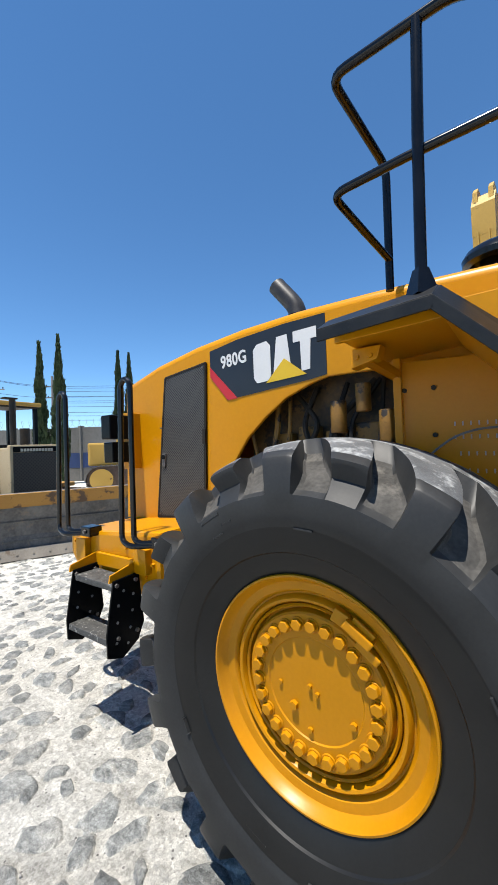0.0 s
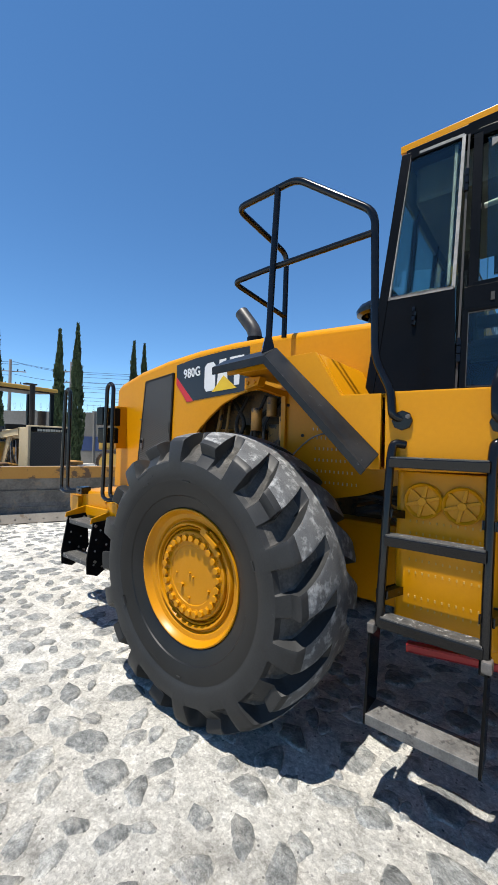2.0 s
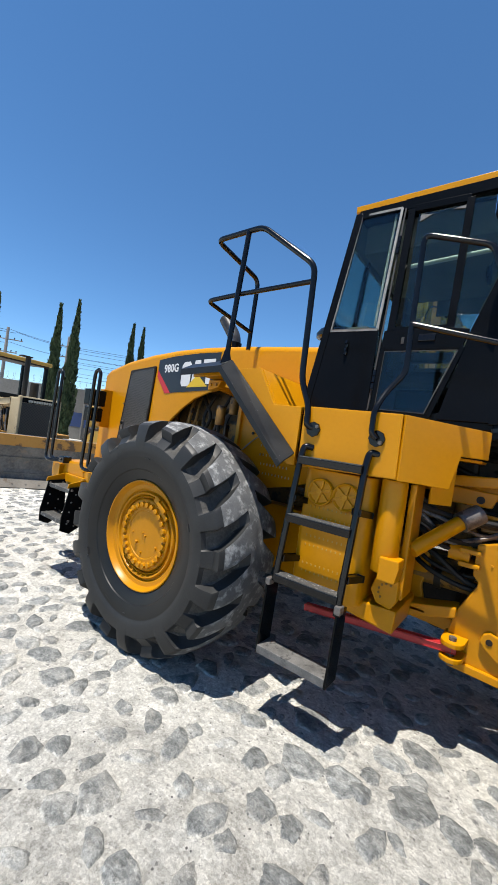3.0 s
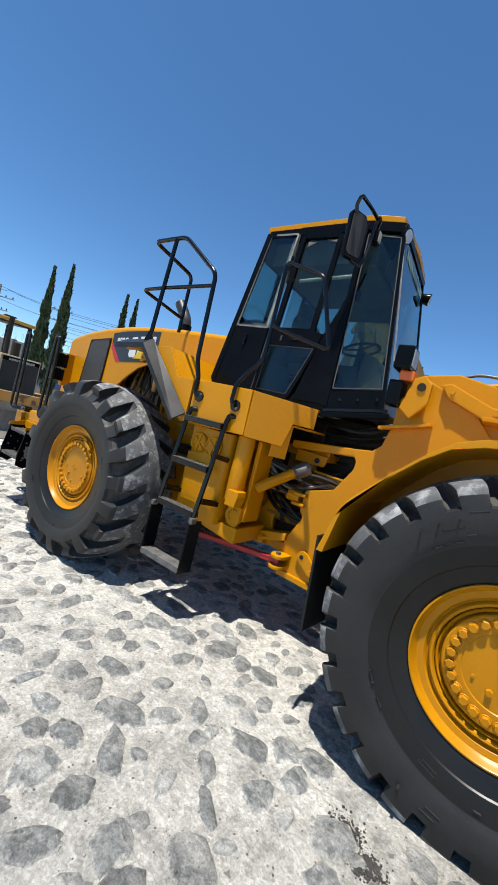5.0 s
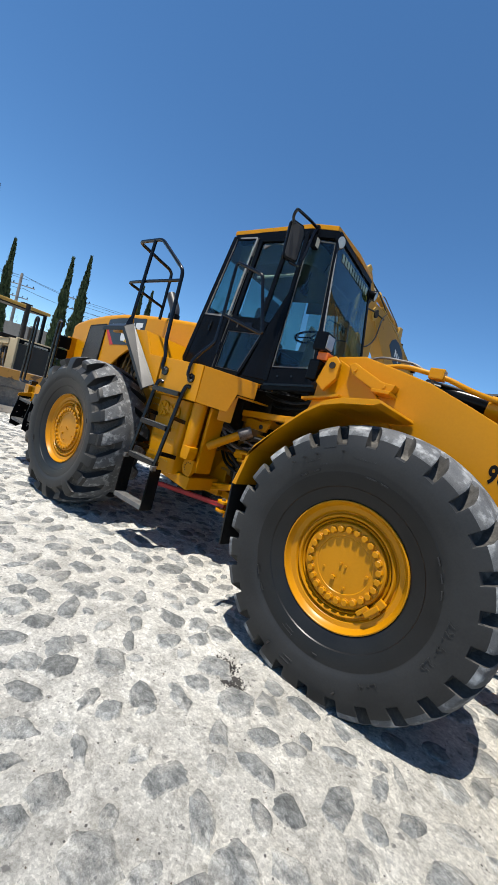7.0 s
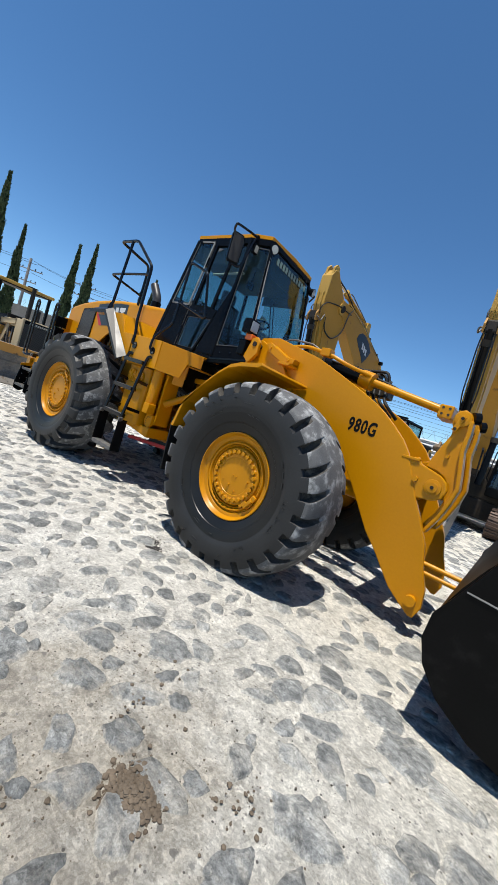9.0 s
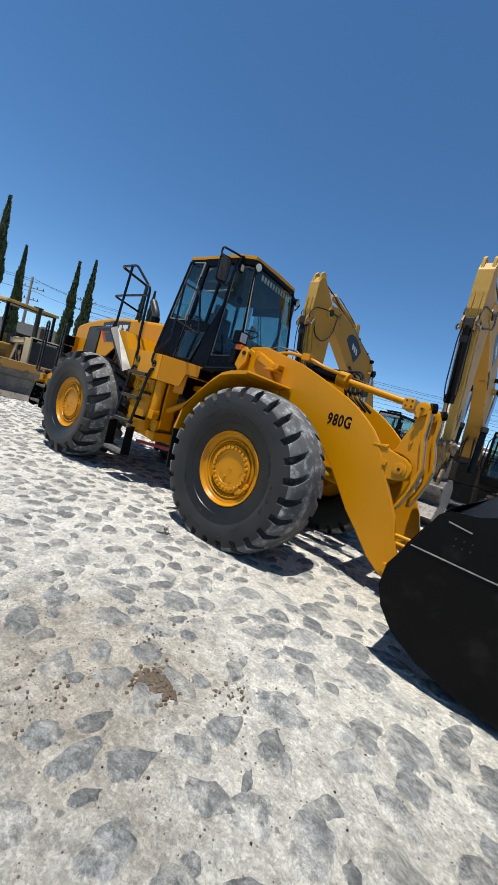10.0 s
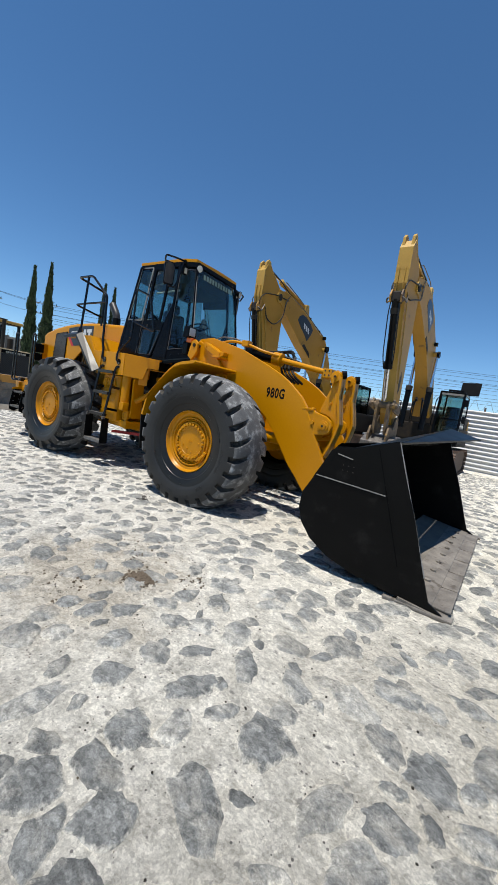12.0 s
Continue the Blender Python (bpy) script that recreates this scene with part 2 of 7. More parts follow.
def perforated(name, scale, sheet, across_x=True):
    """Dark sheet with rows of small round holes."""
    m, nt, b = mat_new(name)
    L = nt.links.new
    geo = nt.nodes.new("ShaderNodeNewGeometry")
    mp = nt.nodes.new("ShaderNodeMapping")
    mp.inputs["Rotation"].default_value = (0, radians(45), 0) if across_x else (radians(45), 0, 0)
    mp.inputs["Scale"].default_value = (scale, 0, scale) if across_x else (0, scale, scale)
    fr = nt.nodes.new("ShaderNodeVectorMath")
    fr.operation = 'FRACTION'
    sb = nt.nodes.new("ShaderNodeVectorMath")
    sb.operation = 'SUBTRACT'
    sb.inputs[1].default_value = (0.5, 0, 0.5) if across_x else (0, 0.5, 0.5)
    ln = nt.nodes.new("ShaderNodeVectorMath")
    ln.operation = 'LENGTH'
    rp = nt.nodes.new("ShaderNodeValToRGB")
    rp.color_ramp.elements[0].position, rp.color_ramp.elements[1].position = 0.30, 0.36
    rp.color_ramp.elements[0].color, rp.color_ramp.elements[1].color = (0.003, 0.003, 0.003, 1), (*sheet, 1)
    L(geo.outputs["Position"], mp.inputs["Vector"])
    L(mp.outputs[0], fr.inputs[0])
    L(fr.outputs[0], sb.inputs[0])
    L(sb.outputs[0], ln.inputs[0])
    L(ln.outputs["Value"], rp.inputs["Fac"])
    L(rp.outputs["Color"], b.inputs["Base Color"])
    b.inputs["Roughness"].default_value = 0.55
    return m


PERF = perforated("perforated_sheet", 62, (0.05, 0.046, 0.04))
HONEYCOMB = perforated("honeycomb_grille", 19, (0.022, 0.02, 0.016), False)


def noise_node(nt, vec, scale, detail, rough=0.6, distortion=0.0):
    n = nt.nodes.new("ShaderNodeTexNoise")
    n.inputs["Scale"].default_value, n.inputs["Detail"].default_value, n.inputs["Roughness"].default_value = scale, detail, rough
    n.inputs["Distortion"].default_value = distortion
    nt.links.new(vec, n.inputs["Vector"])
    return n.outputs["Fac"]


def ramp_node(nt, fac, p0, c0, p1, c1):
    r = nt.nodes.new("ShaderNodeValToRGB")
    r.color_ramp.elements[0].position, r.color_ramp.elements[1].position = p0, p1
    r.color_ramp.elements[0].color, r.color_ramp.elements[1].color = (*c0, 1), (*c1, 1)
    nt.links.new(fac, r.inputs["Fac"])
    return r.outputs["Color"]


def mix_node(nt, fac, x, y, blend='MIX'):
    m = nt.nodes.new("ShaderNodeMix")
    m.data_type, m.blend_type = 'RGBA', blend
    if isinstance(fac, float):
        m.inputs["Factor"].default_value = fac
    else:
        nt.links.new(fac, m.inputs["Factor"])
    nt.links.new(x, m.inputs["A"])
    nt.links.new(y, m.inputs["B"])
    return m.outputs["Result"]


def math_node(nt, op, x, y, z=None):
    m = nt.nodes.new("ShaderNodeMath")
    m.operation = op
    for k, v in enumerate((x, y, z)):
        if v is None:
            continue
        if isinstance(v, (int, float)):
            m.inputs[k].default_value = v
        else:
            nt.links.new(v, m.inputs[k])
    return m.outputs[0]


def shards(nt, pos, scale, lo, hi, wobble=0.02):
    """Sharp-edged small fields, each of its own shade."""
    n = nt.nodes.new("ShaderNodeTexNoise")
    n.inputs["Scale"].default_value, n.inputs["Detail"].default_value = scale * 1.4, 5
    nt.links.new(pos, n.inputs["Vector"])
    ma = nt.nodes.new("ShaderNodeVectorMath")
    ma.operation = 'MULTIPLY_ADD'
    ma.inputs[1].default_value = (wobble, wobble, wobble)
    nt.links.new(n.outputs["Color"], ma.inputs[0])
    nt.links.new(pos, ma.inputs[2])
    v = nt.nodes.new("ShaderNodeTexVoronoi")
    v.inputs["Scale"].default_value = scale
    nt.links.new(ma.outputs[0], v.inputs["Vector"])
    sp = nt.nodes.new("ShaderNodeSeparateColor")
    nt.links.new(v.outputs["Color"], sp.inputs[0])
    return ramp_node(nt, sp.outputs[0], 0.0, lo, 1.0, hi), sp.outputs[1]


def mortar_colour(nt, pos):
    """Pale dusty mortar with grit, smears and one brown dirt patch."""
    big, mid, fine = noise_node(nt, pos, 0.45, 5), noise_node(nt, pos, 5.0, 13, 0.76, 0.5), noise_node(nt, pos, 60, 9, 0.85)
    col = ramp_node(nt, mid, 0.35, (0.30, 0.294, 0.278), 0.55, (0.535, 0.524, 0.495))
    col = mix_node(nt, 1.0, col, ramp_node(nt, big, 0.38, (0.86, 0.845, 0.82), 0.60, (1, 1, 1)), 'MULTIPLY')
    col = mix_node(nt, 1.0, col, ramp_node(nt, fine, 0.34, (0.80, 0.79, 0.775), 0.48, (1.03, 1.03, 1.03)), 'MULTIPLY')
    col = mix_node(nt, 1.0, col, ramp_node(nt, noise_node(nt, pos, 150, 4, 0.7), 0.40, (0.87, 0.87, 0.86), 0.54, (1.04, 1.04, 1.04)), 'MULTIPLY')
    lay = nt.nodes.new("ShaderNodeMapping")
    lay.inputs["Scale"].default_value, lay.inputs["Rotation"].default_value = (1.0, 3.4, 1.0), (0, 0, 0.35)
    nt.links.new(pos, lay.inputs["Vector"])
    smear = noise_node(nt, lay.outputs[0], 11, 11, 0.74, 0.9)
    col = mix_node(nt, 1.0, col, ramp_node(nt, smear, 0.34, (0.80, 0.797, 0.79), 0.50, (1.04, 1.04, 1.04)), 'MULTIPLY')
    mid = math_node(nt, 'MULTIPLY_ADD', smear, 0.5, mid)
    for size, lo in ((95, 0.84), (38, 0.88)):
        tint, lift = shards(nt, pos, size, (lo, lo, lo * 0.99), (2.06 - lo, 2.06 - lo, 2.05 - lo), 0.5 / size)
        col = mix_node(nt, 1.0, col, tint, 'MULTIPLY')
    mid = math_node(nt, 'MULTIPLY_ADD', lift, 0.10, mid)
    peb = nt.nodes.new("ShaderNodeTexVoronoi")
    peb.inputs["Scale"].default_value = 48
    nt.links.new(pos, peb.inputs["Vector"])
    sep = nt.nodes.new("ShaderNodeSeparateColor")
    nt.links.new(peb.outputs["Color"], sep.inputs[0])
    pick = math_node(nt, 'MULTIPLY', math_node(nt, 'GREATER_THAN', sep.outputs[0], 0.88), math_node(nt, 'LESS_THAN', peb.outputs["Distance"], 0.27))
    col = mix_node(nt, pick, col, ramp_node(nt, sep.outputs[1], 0.2, (0.12, 0.115, 0.11), 0.9, (0.45, 0.435, 0.41)))
    chip = nt.nodes.new("ShaderNodeTexVoronoi")
    chip.inputs["Scale"].default_value = 15
    nt.links.new(pos, chip.inputs["Vector"])
    sep2 = nt.nodes.new("ShaderNodeSeparateColor")
    nt.links.new(chip.outputs["Color"], sep2.inputs[0])
    rag = math_node(nt, 'MULTIPLY_ADD', noise_node(nt, pos, 40, 8, 0.75), 1.1, chip.outputs["Distance"])
    on = math_node(nt, 'MULTIPLY', math_node(nt, 'GREATER_THAN', sep2.outputs[0], 0.70), ramp_node(nt, rag, 0.70, (1, 1, 1), 0.80, (0, 0, 0)))
    col = mix_node(nt, math_node(nt, 'MULTIPLY', on, 0.75), col, ramp_node(nt, sep2.outputs[1], 0.2, (0.13, 0.13, 0.128), 0.9, (0.38, 0.375, 0.36)))
    d = nt.nodes.new("ShaderNodeVectorMath")
    d.operation = 'DISTANCE'
    d.inputs[1].default_value = (4.75, -3.55, 0.0)
    nt.links.new(pos, d.inputs[0])
    reach = math_node(nt, 'MULTIPLY_ADD', noise_node(nt, pos, 4.5, 9, 0.68), 2.6, math_node(nt, 'MULTIPLY', d.outputs["Value"], -1.0))
    run = nt.nodes.new("ShaderNodeSeparateXYZ")
    nt.links.new(pos, run.inputs[0])
    # mortar colour brightens and warms towards +x, making up for the falling exposure
    brighten_x = math_node(nt, 'ADD', math_node(nt, 'MULTIPLY', run.outputs[0], 0.16), math_node(nt, 'MULTIPLY_ADD', big, 0.8, -0.85))
    col = mix_node(nt, 1.0, col, ramp_node(nt, brighten_x, 0.0, (1.02, 1.02, 1.02), 0.75, (1.20, 1.18, 1.125)), 'MULTIPLY')
    return mix_node(nt, 1.0, col, ramp_node(nt, reach, 0.30, (1, 1, 1), 1.0, (0.80, 0.765, 0.72)), 'MULTIPLY'), mid, fine


def mortar():
    m, nt, b = mat_new("pale_mortar")
    geo = nt.nodes.new("ShaderNodeNewGeometry")
    col, mid, fine = mortar_colour(nt, geo.outputs["Position"])
    nt.links.new(col, b.inputs["Base Color"])
    b.inputs["Roughness"].default_value = 0.95
    b.inputs["Specular IOR Level"].default_value = 0.15
    bp = nt.nodes.new("ShaderNodeBump")
    bp.inputs["Strength"].default_value, bp.inputs["Distance"].default_value = 1.0, 0.027
    nt.links.new(math_node(nt, 'MULTIPLY_ADD', fine, 0.6, mid), bp.inputs["Height"])
    nt.links.new(bp.outputs["Normal"], b.inputs["Normal"])
    return m


def cobble_stone():
    """Blue-grey stone, chipped and streaked, its rim smeared with mortar."""
    m, nt, b = mat_new("grey_cobble")
    geo = nt.nodes.new("ShaderNodeNewGeometry")
    pos = geo.outputs["Position"]
    mort, mid, fine = mortar_colour(nt, pos)
    lay = nt.nodes.new("ShaderNodeMapping")
    lay.inputs["Scale"].default_value, lay.inputs["Rotation"].default_value = (1.0, 1.35, 1.2), (0, 0, 0.6)
    nt.links.new(pos, lay.inputs["Vector"])
    chips = noise_node(nt, lay.outputs[0], 14, 12, 0.76, 0.5)
    streak = noise_node(nt, lay.outputs[0], 6.0, 11, 0.72, 0.7)
    grain = noise_node(nt, pos, 130, 6, 0.8)
    col = ramp_node(nt, chips, 0.34, (0.072, 0.076, 0.076), 0.60, (0.225, 0.232, 0.228))
    for size, lo in ((80, 0.86), (30, 0.80)):
        tint, facet = shards(nt, lay.outputs[0], size, (lo, lo, lo), (2.06 - lo, 2.06 - lo, 2.05 - lo), 0.6 / size)
        col = mix_node(nt, 1.0, col, tint, 'MULTIPLY')
    chips = math_node(nt, 'MULTIPLY_ADD', facet, 0.25, chips)
    oi = nt.nodes.new("ShaderNodeObjectInfo")
    tone = math_node(nt, 'FRACT', math_node(nt, 'ADD', oi.outputs["Random"], geo.outputs["Random Per Island"]), 0.0)
    dust = math_node(nt, 'MULTIPLY_ADD', tone, 0.16, streak)
    col = mix_node(nt, ramp_node(nt, dust, 0.54, (0, 0, 0), 0.74, (0.66, 0.66, 0.66)), col, mort)
    col = mix_node(nt, 1.0, col, ramp_node(nt, grain, 0.36, (0.66, 0.66, 0.66), 0.58, (1.12, 1.12, 1.12)), 'MULTIPLY')
    hs = nt.nodes.new("ShaderNodeHueSaturation")
    nt.links.new(math_node(nt, 'MULTIPLY_ADD', math_node(nt, 'FRACT', math_node(nt, 'MULTIPLY', tone, 7.3), 0.0), 0.45, 0.82), hs.inputs["Value"])
    nt.links.new(col, hs.inputs["Color"])
    bed = nt.nodes.new("ShaderNodeAttribute")
    bed.attribute_name = "bed"
    ragged = math_node(nt, 'ADD', math_node(nt, 'MULTIPLY', noise_node(nt, pos, 11, 10, 0.72), 1.5), math_node(nt, 'MULTIPLY', noise_node(nt, pos, 42, 8, 0.75), 0.9))
    edge = math_node(nt, 'ADD', math_node(nt, 'MULTIPLY', bed.outputs["Fac"], 0.95), math_node(nt, 'MULTIPLY_ADD', ragged, 1.35, -1.60))
    mask = ramp_node(nt, edge, 0.0, (0, 0, 0), 0.42, (1, 1, 1))
    nt.links.new(mix_node(nt, mask, mort, hs.outputs["Color"]), b.inputs["Base Color"])
    b.inputs["Roughness"].default_value = 0.85
    b.inputs["Specular IOR Level"].default_value = 0.25
    bp = nt.nodes.new("ShaderNodeBump")
    bp.inputs["Strength"].default_value, bp.inputs["Distance"].default_value = 1.0, 0.018
    nt.links.new(math_node(nt, 'MULTIPLY_ADD', grain, 0.22, math_node(nt, 'ADD', chips, streak)), bp.inputs["Height"])
    nt.links.new(bp.outputs["Normal"], b.inputs["Normal"])
    return m


STONE = cobble_stone()
MORTAR = mortar()


# ---- mesh helpers ----
def part(name, bm, material, parent=None, label="", smooth=False):
    me = bpy.data.meshes.new(name)
    bmesh.ops.recalc_face_normals(bm, faces=bm.faces[:])
    bm.to_mesh(me)
    bm.free()
    me.materials.append(material)
    if smooth:
        me.shade_smooth()
        me.set_sharp_from_angle(angle=radians(35))
    ob = new(name, me)
    ob.parent = parent
    if label:
        tagged(ob, label)
    return ob


def thing(name, label, category, group="", at=(0, 0, 0)):
    ob = new(name)
    ob.empty_display_size = 0.2
    ob.location = at
    return tagged(ob, label, category, group)


def soft(bm, w, segments=2):
    if w:
        edges = [e for e in bm.edges if len(e.link_faces) == 2 and e.calc_face_angle(0) > 0.35]
        bmesh.ops.bevel(bm, geom=edges, offset=w, segments=segments, affect='EDGES', profile=0.6)
    return bm


def box(lo, hi, bev=0.006, bm=None):
    b = bmesh.new()
    bmesh.ops.create_cube(b, size=1.0)
    for v in b.verts:
        for i in range(3):
            v.co[i] = lo[i] if v.co[i] < 0 else hi[i]
    soft(b, bev)
    return join(bm, b)


def join(bm, other):
    if bm is None:
        return other
    me = bpy.data.meshes.new("tmp")
    other.to_mesh(me)
    other.free()
    bm.from_mesh(me)
    bpy.data.meshes.remove(me)
    return bm


def extrude(poly, y0, y1, bev=0.006, axis='y', bm=None):
    """A plate: a polygon in the x-z plane (or x-y for axis z, y-z for axis x) given depth."""
    b = bmesh.new()

    def at(p, d):
        return (p[0], d, p[1]) if axis == 'y' else (p[0], p[1], d) if axis == 'z' else (d, p[0], p[1])
    f = b.faces.new([b.verts.new(at(p, y0)) for p in poly])
    r = bmesh.ops.extrude_face_region(b, geom=[f])
    d = Vector(at((0, 0), y1)) - Vector(at((0, 0), y0))
    bmesh.ops.translate(b, vec=d, verts=[v for v in r["geom"] if isinstance(v, bmesh.types.BMVert)])
    bmesh.ops.recalc_face_normals(b, faces=b.faces[:])
    soft(b, bev)
    return join(bm, b)


def slab(pts, thick, bev=0.004, bm=None):
    """A flat panel through given corners, with thickness along its normal."""
    b = bmesh.new()
    p = [Vector(q) for q in pts]
    n = (p[1] - p[0]).cross(p[-1] - p[0]).normalized() * (thick / 2)
    f = b.faces.new([b.verts.new(q - n) for q in p])
    r = bmesh.ops.extrude_face_region(b, geom=[f])
    bmesh.ops.translate(b, vec=2 * n, verts=[v for v in r["geom"] if isinstance(v, bmesh.types.BMVert)])
    bmesh.ops.recalc_face_normals(b, faces=b.faces[:])
    soft(b, bev)
    return join(bm, b)


def bar(p, q, w, d, bev=0.004, bm=None, up=(0, 0, 1)):
    """A rectangular bar from p to q."""
    p, q = Vector(p), Vector(q)
    z = (q - p).normalized()
    x = Vector(up).cross(z)
    if x.length < 1e-4:
        x = Vector((1, 0, 0))
    x.normalize()
    y = z.cross(x)
    b = bmesh.new()
    bmesh.ops.create_cube(b, size=1.0)
    for v in b.verts:
        v.co = p + (q - p) * (v.co.z + 0.5) + x * v.co.x * w + y * v.co.y * d
    soft(b, bev)
    return join(bm, b)


def rod(p, q, r, r2=None, n=20, bm=None, bev=0.0):
    """A round rod from p to q."""
    p, q = Vector(p), Vector(q)
    b = bmesh.new()
    bmesh.ops.create_cone(b, cap_ends=True, segments=n, radius1=r, radius2=r if r2 is None else r2, depth=(q - p).length)
    m = Matrix.Translation((p + q) / 2) @ (q - p).to_track_quat('Z', 'Y').to_matrix().to_4x4()
    bmesh.ops.transform(b, matrix=m, verts=b.verts)
    soft(b, bev)
    return join(bm, b)


def rounded(pts, r, n=5):
    """A polyline with its inner corners rounded."""
    p = [Vector(q) for q in pts]
    out = [p[0]]
    for a, c, e in zip(p, p[1:], p[2:]):
        u, v = (a - c), (e - c)
        k = min(r, u.length * 0.45, v.length * 0.45)
        s, t = c + u.normalized() * k, c + v.normalized() * k
        for i in range(n + 1):
            f = i / n
            out.append((1 - f) ** 2 * s + 2 * f * (1 - f) * c + f * f * t)
    out.append(p[-1])
    return out


def tube(pts, r, bend=0.06, n=12, closed=False, bm=None):
    """A round tube along a polyline."""
    p = rounded(pts, bend) if bend else [Vector(q) for q in pts]
    b = bmesh.new()
    rings = []
    prev = None
    for i, c in enumerate(p):
        d = (p[min(i + 1, len(p) - 1)] - p[max(i - 1, 0)]).normalized()
        x = prev - d * prev.dot(d) if prev is not None else Vector((0, 0, 1)).cross(d)
        if x.length < 1e-3:
            x = Vector((1, 0, 0)) - d * d.x
        x.normalize()
        prev = x
        y = d.cross(x)
        rings.append([b.verts.new(c + (x * math.cos(a) + y * math.sin(a)) * r) for a in (2 * math.pi * k / n for k in range(n))])
    for s, t in zip(rings, rings[1:]):
        for k in range(n):
            b.faces.new((s[k], s[(k + 1) % n], t[(k + 1) % n], t[k]))
    b.faces.new(rings[0])
    b.faces.new(rings[-1])
    return join(bm, b)


def lathe(profile, n=64, bm=None):
    """A body turned about the y axis from (y, r) pairs."""
    b = bmesh.new()
    rings = [[b.verts.new((r * math.cos(a), y, r * math.sin(a))) for a in (2 * math.pi * k / n for k in range(n))] if r > 1e-5 else [b.verts.new((0, y, 0))] for y, r in profile]
    for s, t in zip(rings, rings[1:]):
        for k in range(n):
            q = [s[k % len(s)], s[(k + 1) % len(s)], t[(k + 1) % len(t)], t[k % len(t)]]
            q = list(dict.fromkeys(q))
            if len(q) > 2:
                b.faces.new(q)
    return join(bm, b)


def hexbolt(p, axis, r, h, bm=None):
    p, a = Vector(p), Vector(axis).normalized()
    return rod(p, p + a * h, r, r * 0.92, 6, bm)


def lettering(name, body, size, m, material, parent, width=1.0, bold=0.0, depth=0.002):
    cu = bpy.data.curves.new(name, 'FONT')
    cu.body, cu.size, cu.extrude, cu.offset, cu.resolution_u = body, size, depth, bold, 4
    cu.space_character = 1.0 + bold * 24
    tmp = new(name + "_curve", cu)
    bpy.context.view_layer.update()
    me = bpy.data.meshes.new_from_object(tmp.evaluated_get(bpy.context.evaluated_depsgraph_get()))
    bpy.data.objects.remove(tmp)
    me.transform(m @ Matrix.Diagonal((width, 1, 1, 1)))
    me.materials.clear()
    me.materials.append(material)
    ob = new(name, me)
    ob.parent = parent
    return ob


# ---- large structure ----
def lines(segments):
    out = []
    for lo, hi, step in segments:
        n = max(1, round((hi - lo) / step))
        out += [lo + (hi - lo) * k / n for k in range(n)]
    return out + [segments[-1][1]]


def relief(x, y):
    """The mortar's unevenness, fading out far off."""
    if not (-12 < x < 17 and -12 < y < 15):
        return 0.0
    v = Vector((x, y, 0))
    return 0.006 * noise.noise(v * 5.5) + 0.008 * noise.noise(v * 13 + Vector((7, 3, 1))) + 0.0055 * noise.noise(v * 27)


def ground_sheet():
    xs = lines([(-900, -200, 700), (-200, -40, 40), (-40, -9, 6), (-9, -2.5, 0.11), (-2.5, 8.6, 0.045), (8.6, 15, 0.11), (15, 40, 6), (40, 200, 40), (200, 900, 700)])
    ys = lines([(-900, -200, 700), (-200, -40, 40), (-40, -9, 6), (-9, -5.6, 0.11), (-5.6, -0.6, 0.045), (-0.6, 13, 0.11), (13, 40, 6), (40, 200, 40), (200, 900, 700)])
    m = len(ys)
    verts = [(x, y, relief(x, y)) for x in xs for y in ys]
    faces = [(i * m + j, (i + 1) * m + j, (i + 1) * m + j + 1, i * m + j + 1) for i in range(len(xs) - 1) for j in range(m - 1)]
    me = bpy.data.meshes.new("ground")
    me.from_pydata(verts, [], faces)
    me.materials.append(MORTAR)
    me.shade_smooth()
    return new("ground", me)


ground = tagged(ground_sheet(), "pale dusty mortar ground set with grey cobbles", "ground", kind="structure")


def corrugated_fence(y, x0, x1, height):
    b = bmesh.new()
    n = int(height / 0.19) * 4
    prev = None
    for i in range(n + 1):
        z = height * i / n
        d = 0.03 * math.sin(i * math.pi / 2)
        row = [b.verts.new((x0, y + d, z)), b.verts.new((x1, y + d, z)), b.verts.new((x1, y + d + 0.004, z)), b.verts.new((x0, y + d + 0.004, z))]
        if prev:
            for k in range(4):
                b.faces.new((prev[k], prev[(k + 1) % 4], row[(k + 1) % 4], row[k]))
        prev = row
    return b


fence = tagged(part("wall_east", corrugated_fence(14.6, -12, 48, 2.72), ZINC), "white corrugated metal sheet fence with horizontal ribs", "fence", kind="structure")
for i in range(20):
    part("fence_post", box((-12 + i * 3, 14.63, 0), (-11.92 + i * 3, 14.71, 2.9), 0.0), WORNSTEEL, fence)


def razor_coil(p, q, r, turns):
    p, q = Vector(p), Vector(q)
    d = (q - p)
    side = Vector((-d.y, d.x, 0)).normalized()
    pts = []
    for i in range(turns * 10 + 1):
        a = 2 * math.pi * i / 10
        pts.append(p + d * (i / (turns * 10)) + side * r * math.cos(a) + Vector((0, 0, r * math.sin(a) + r)))
    return tube(pts, 0.006, 0, 4)


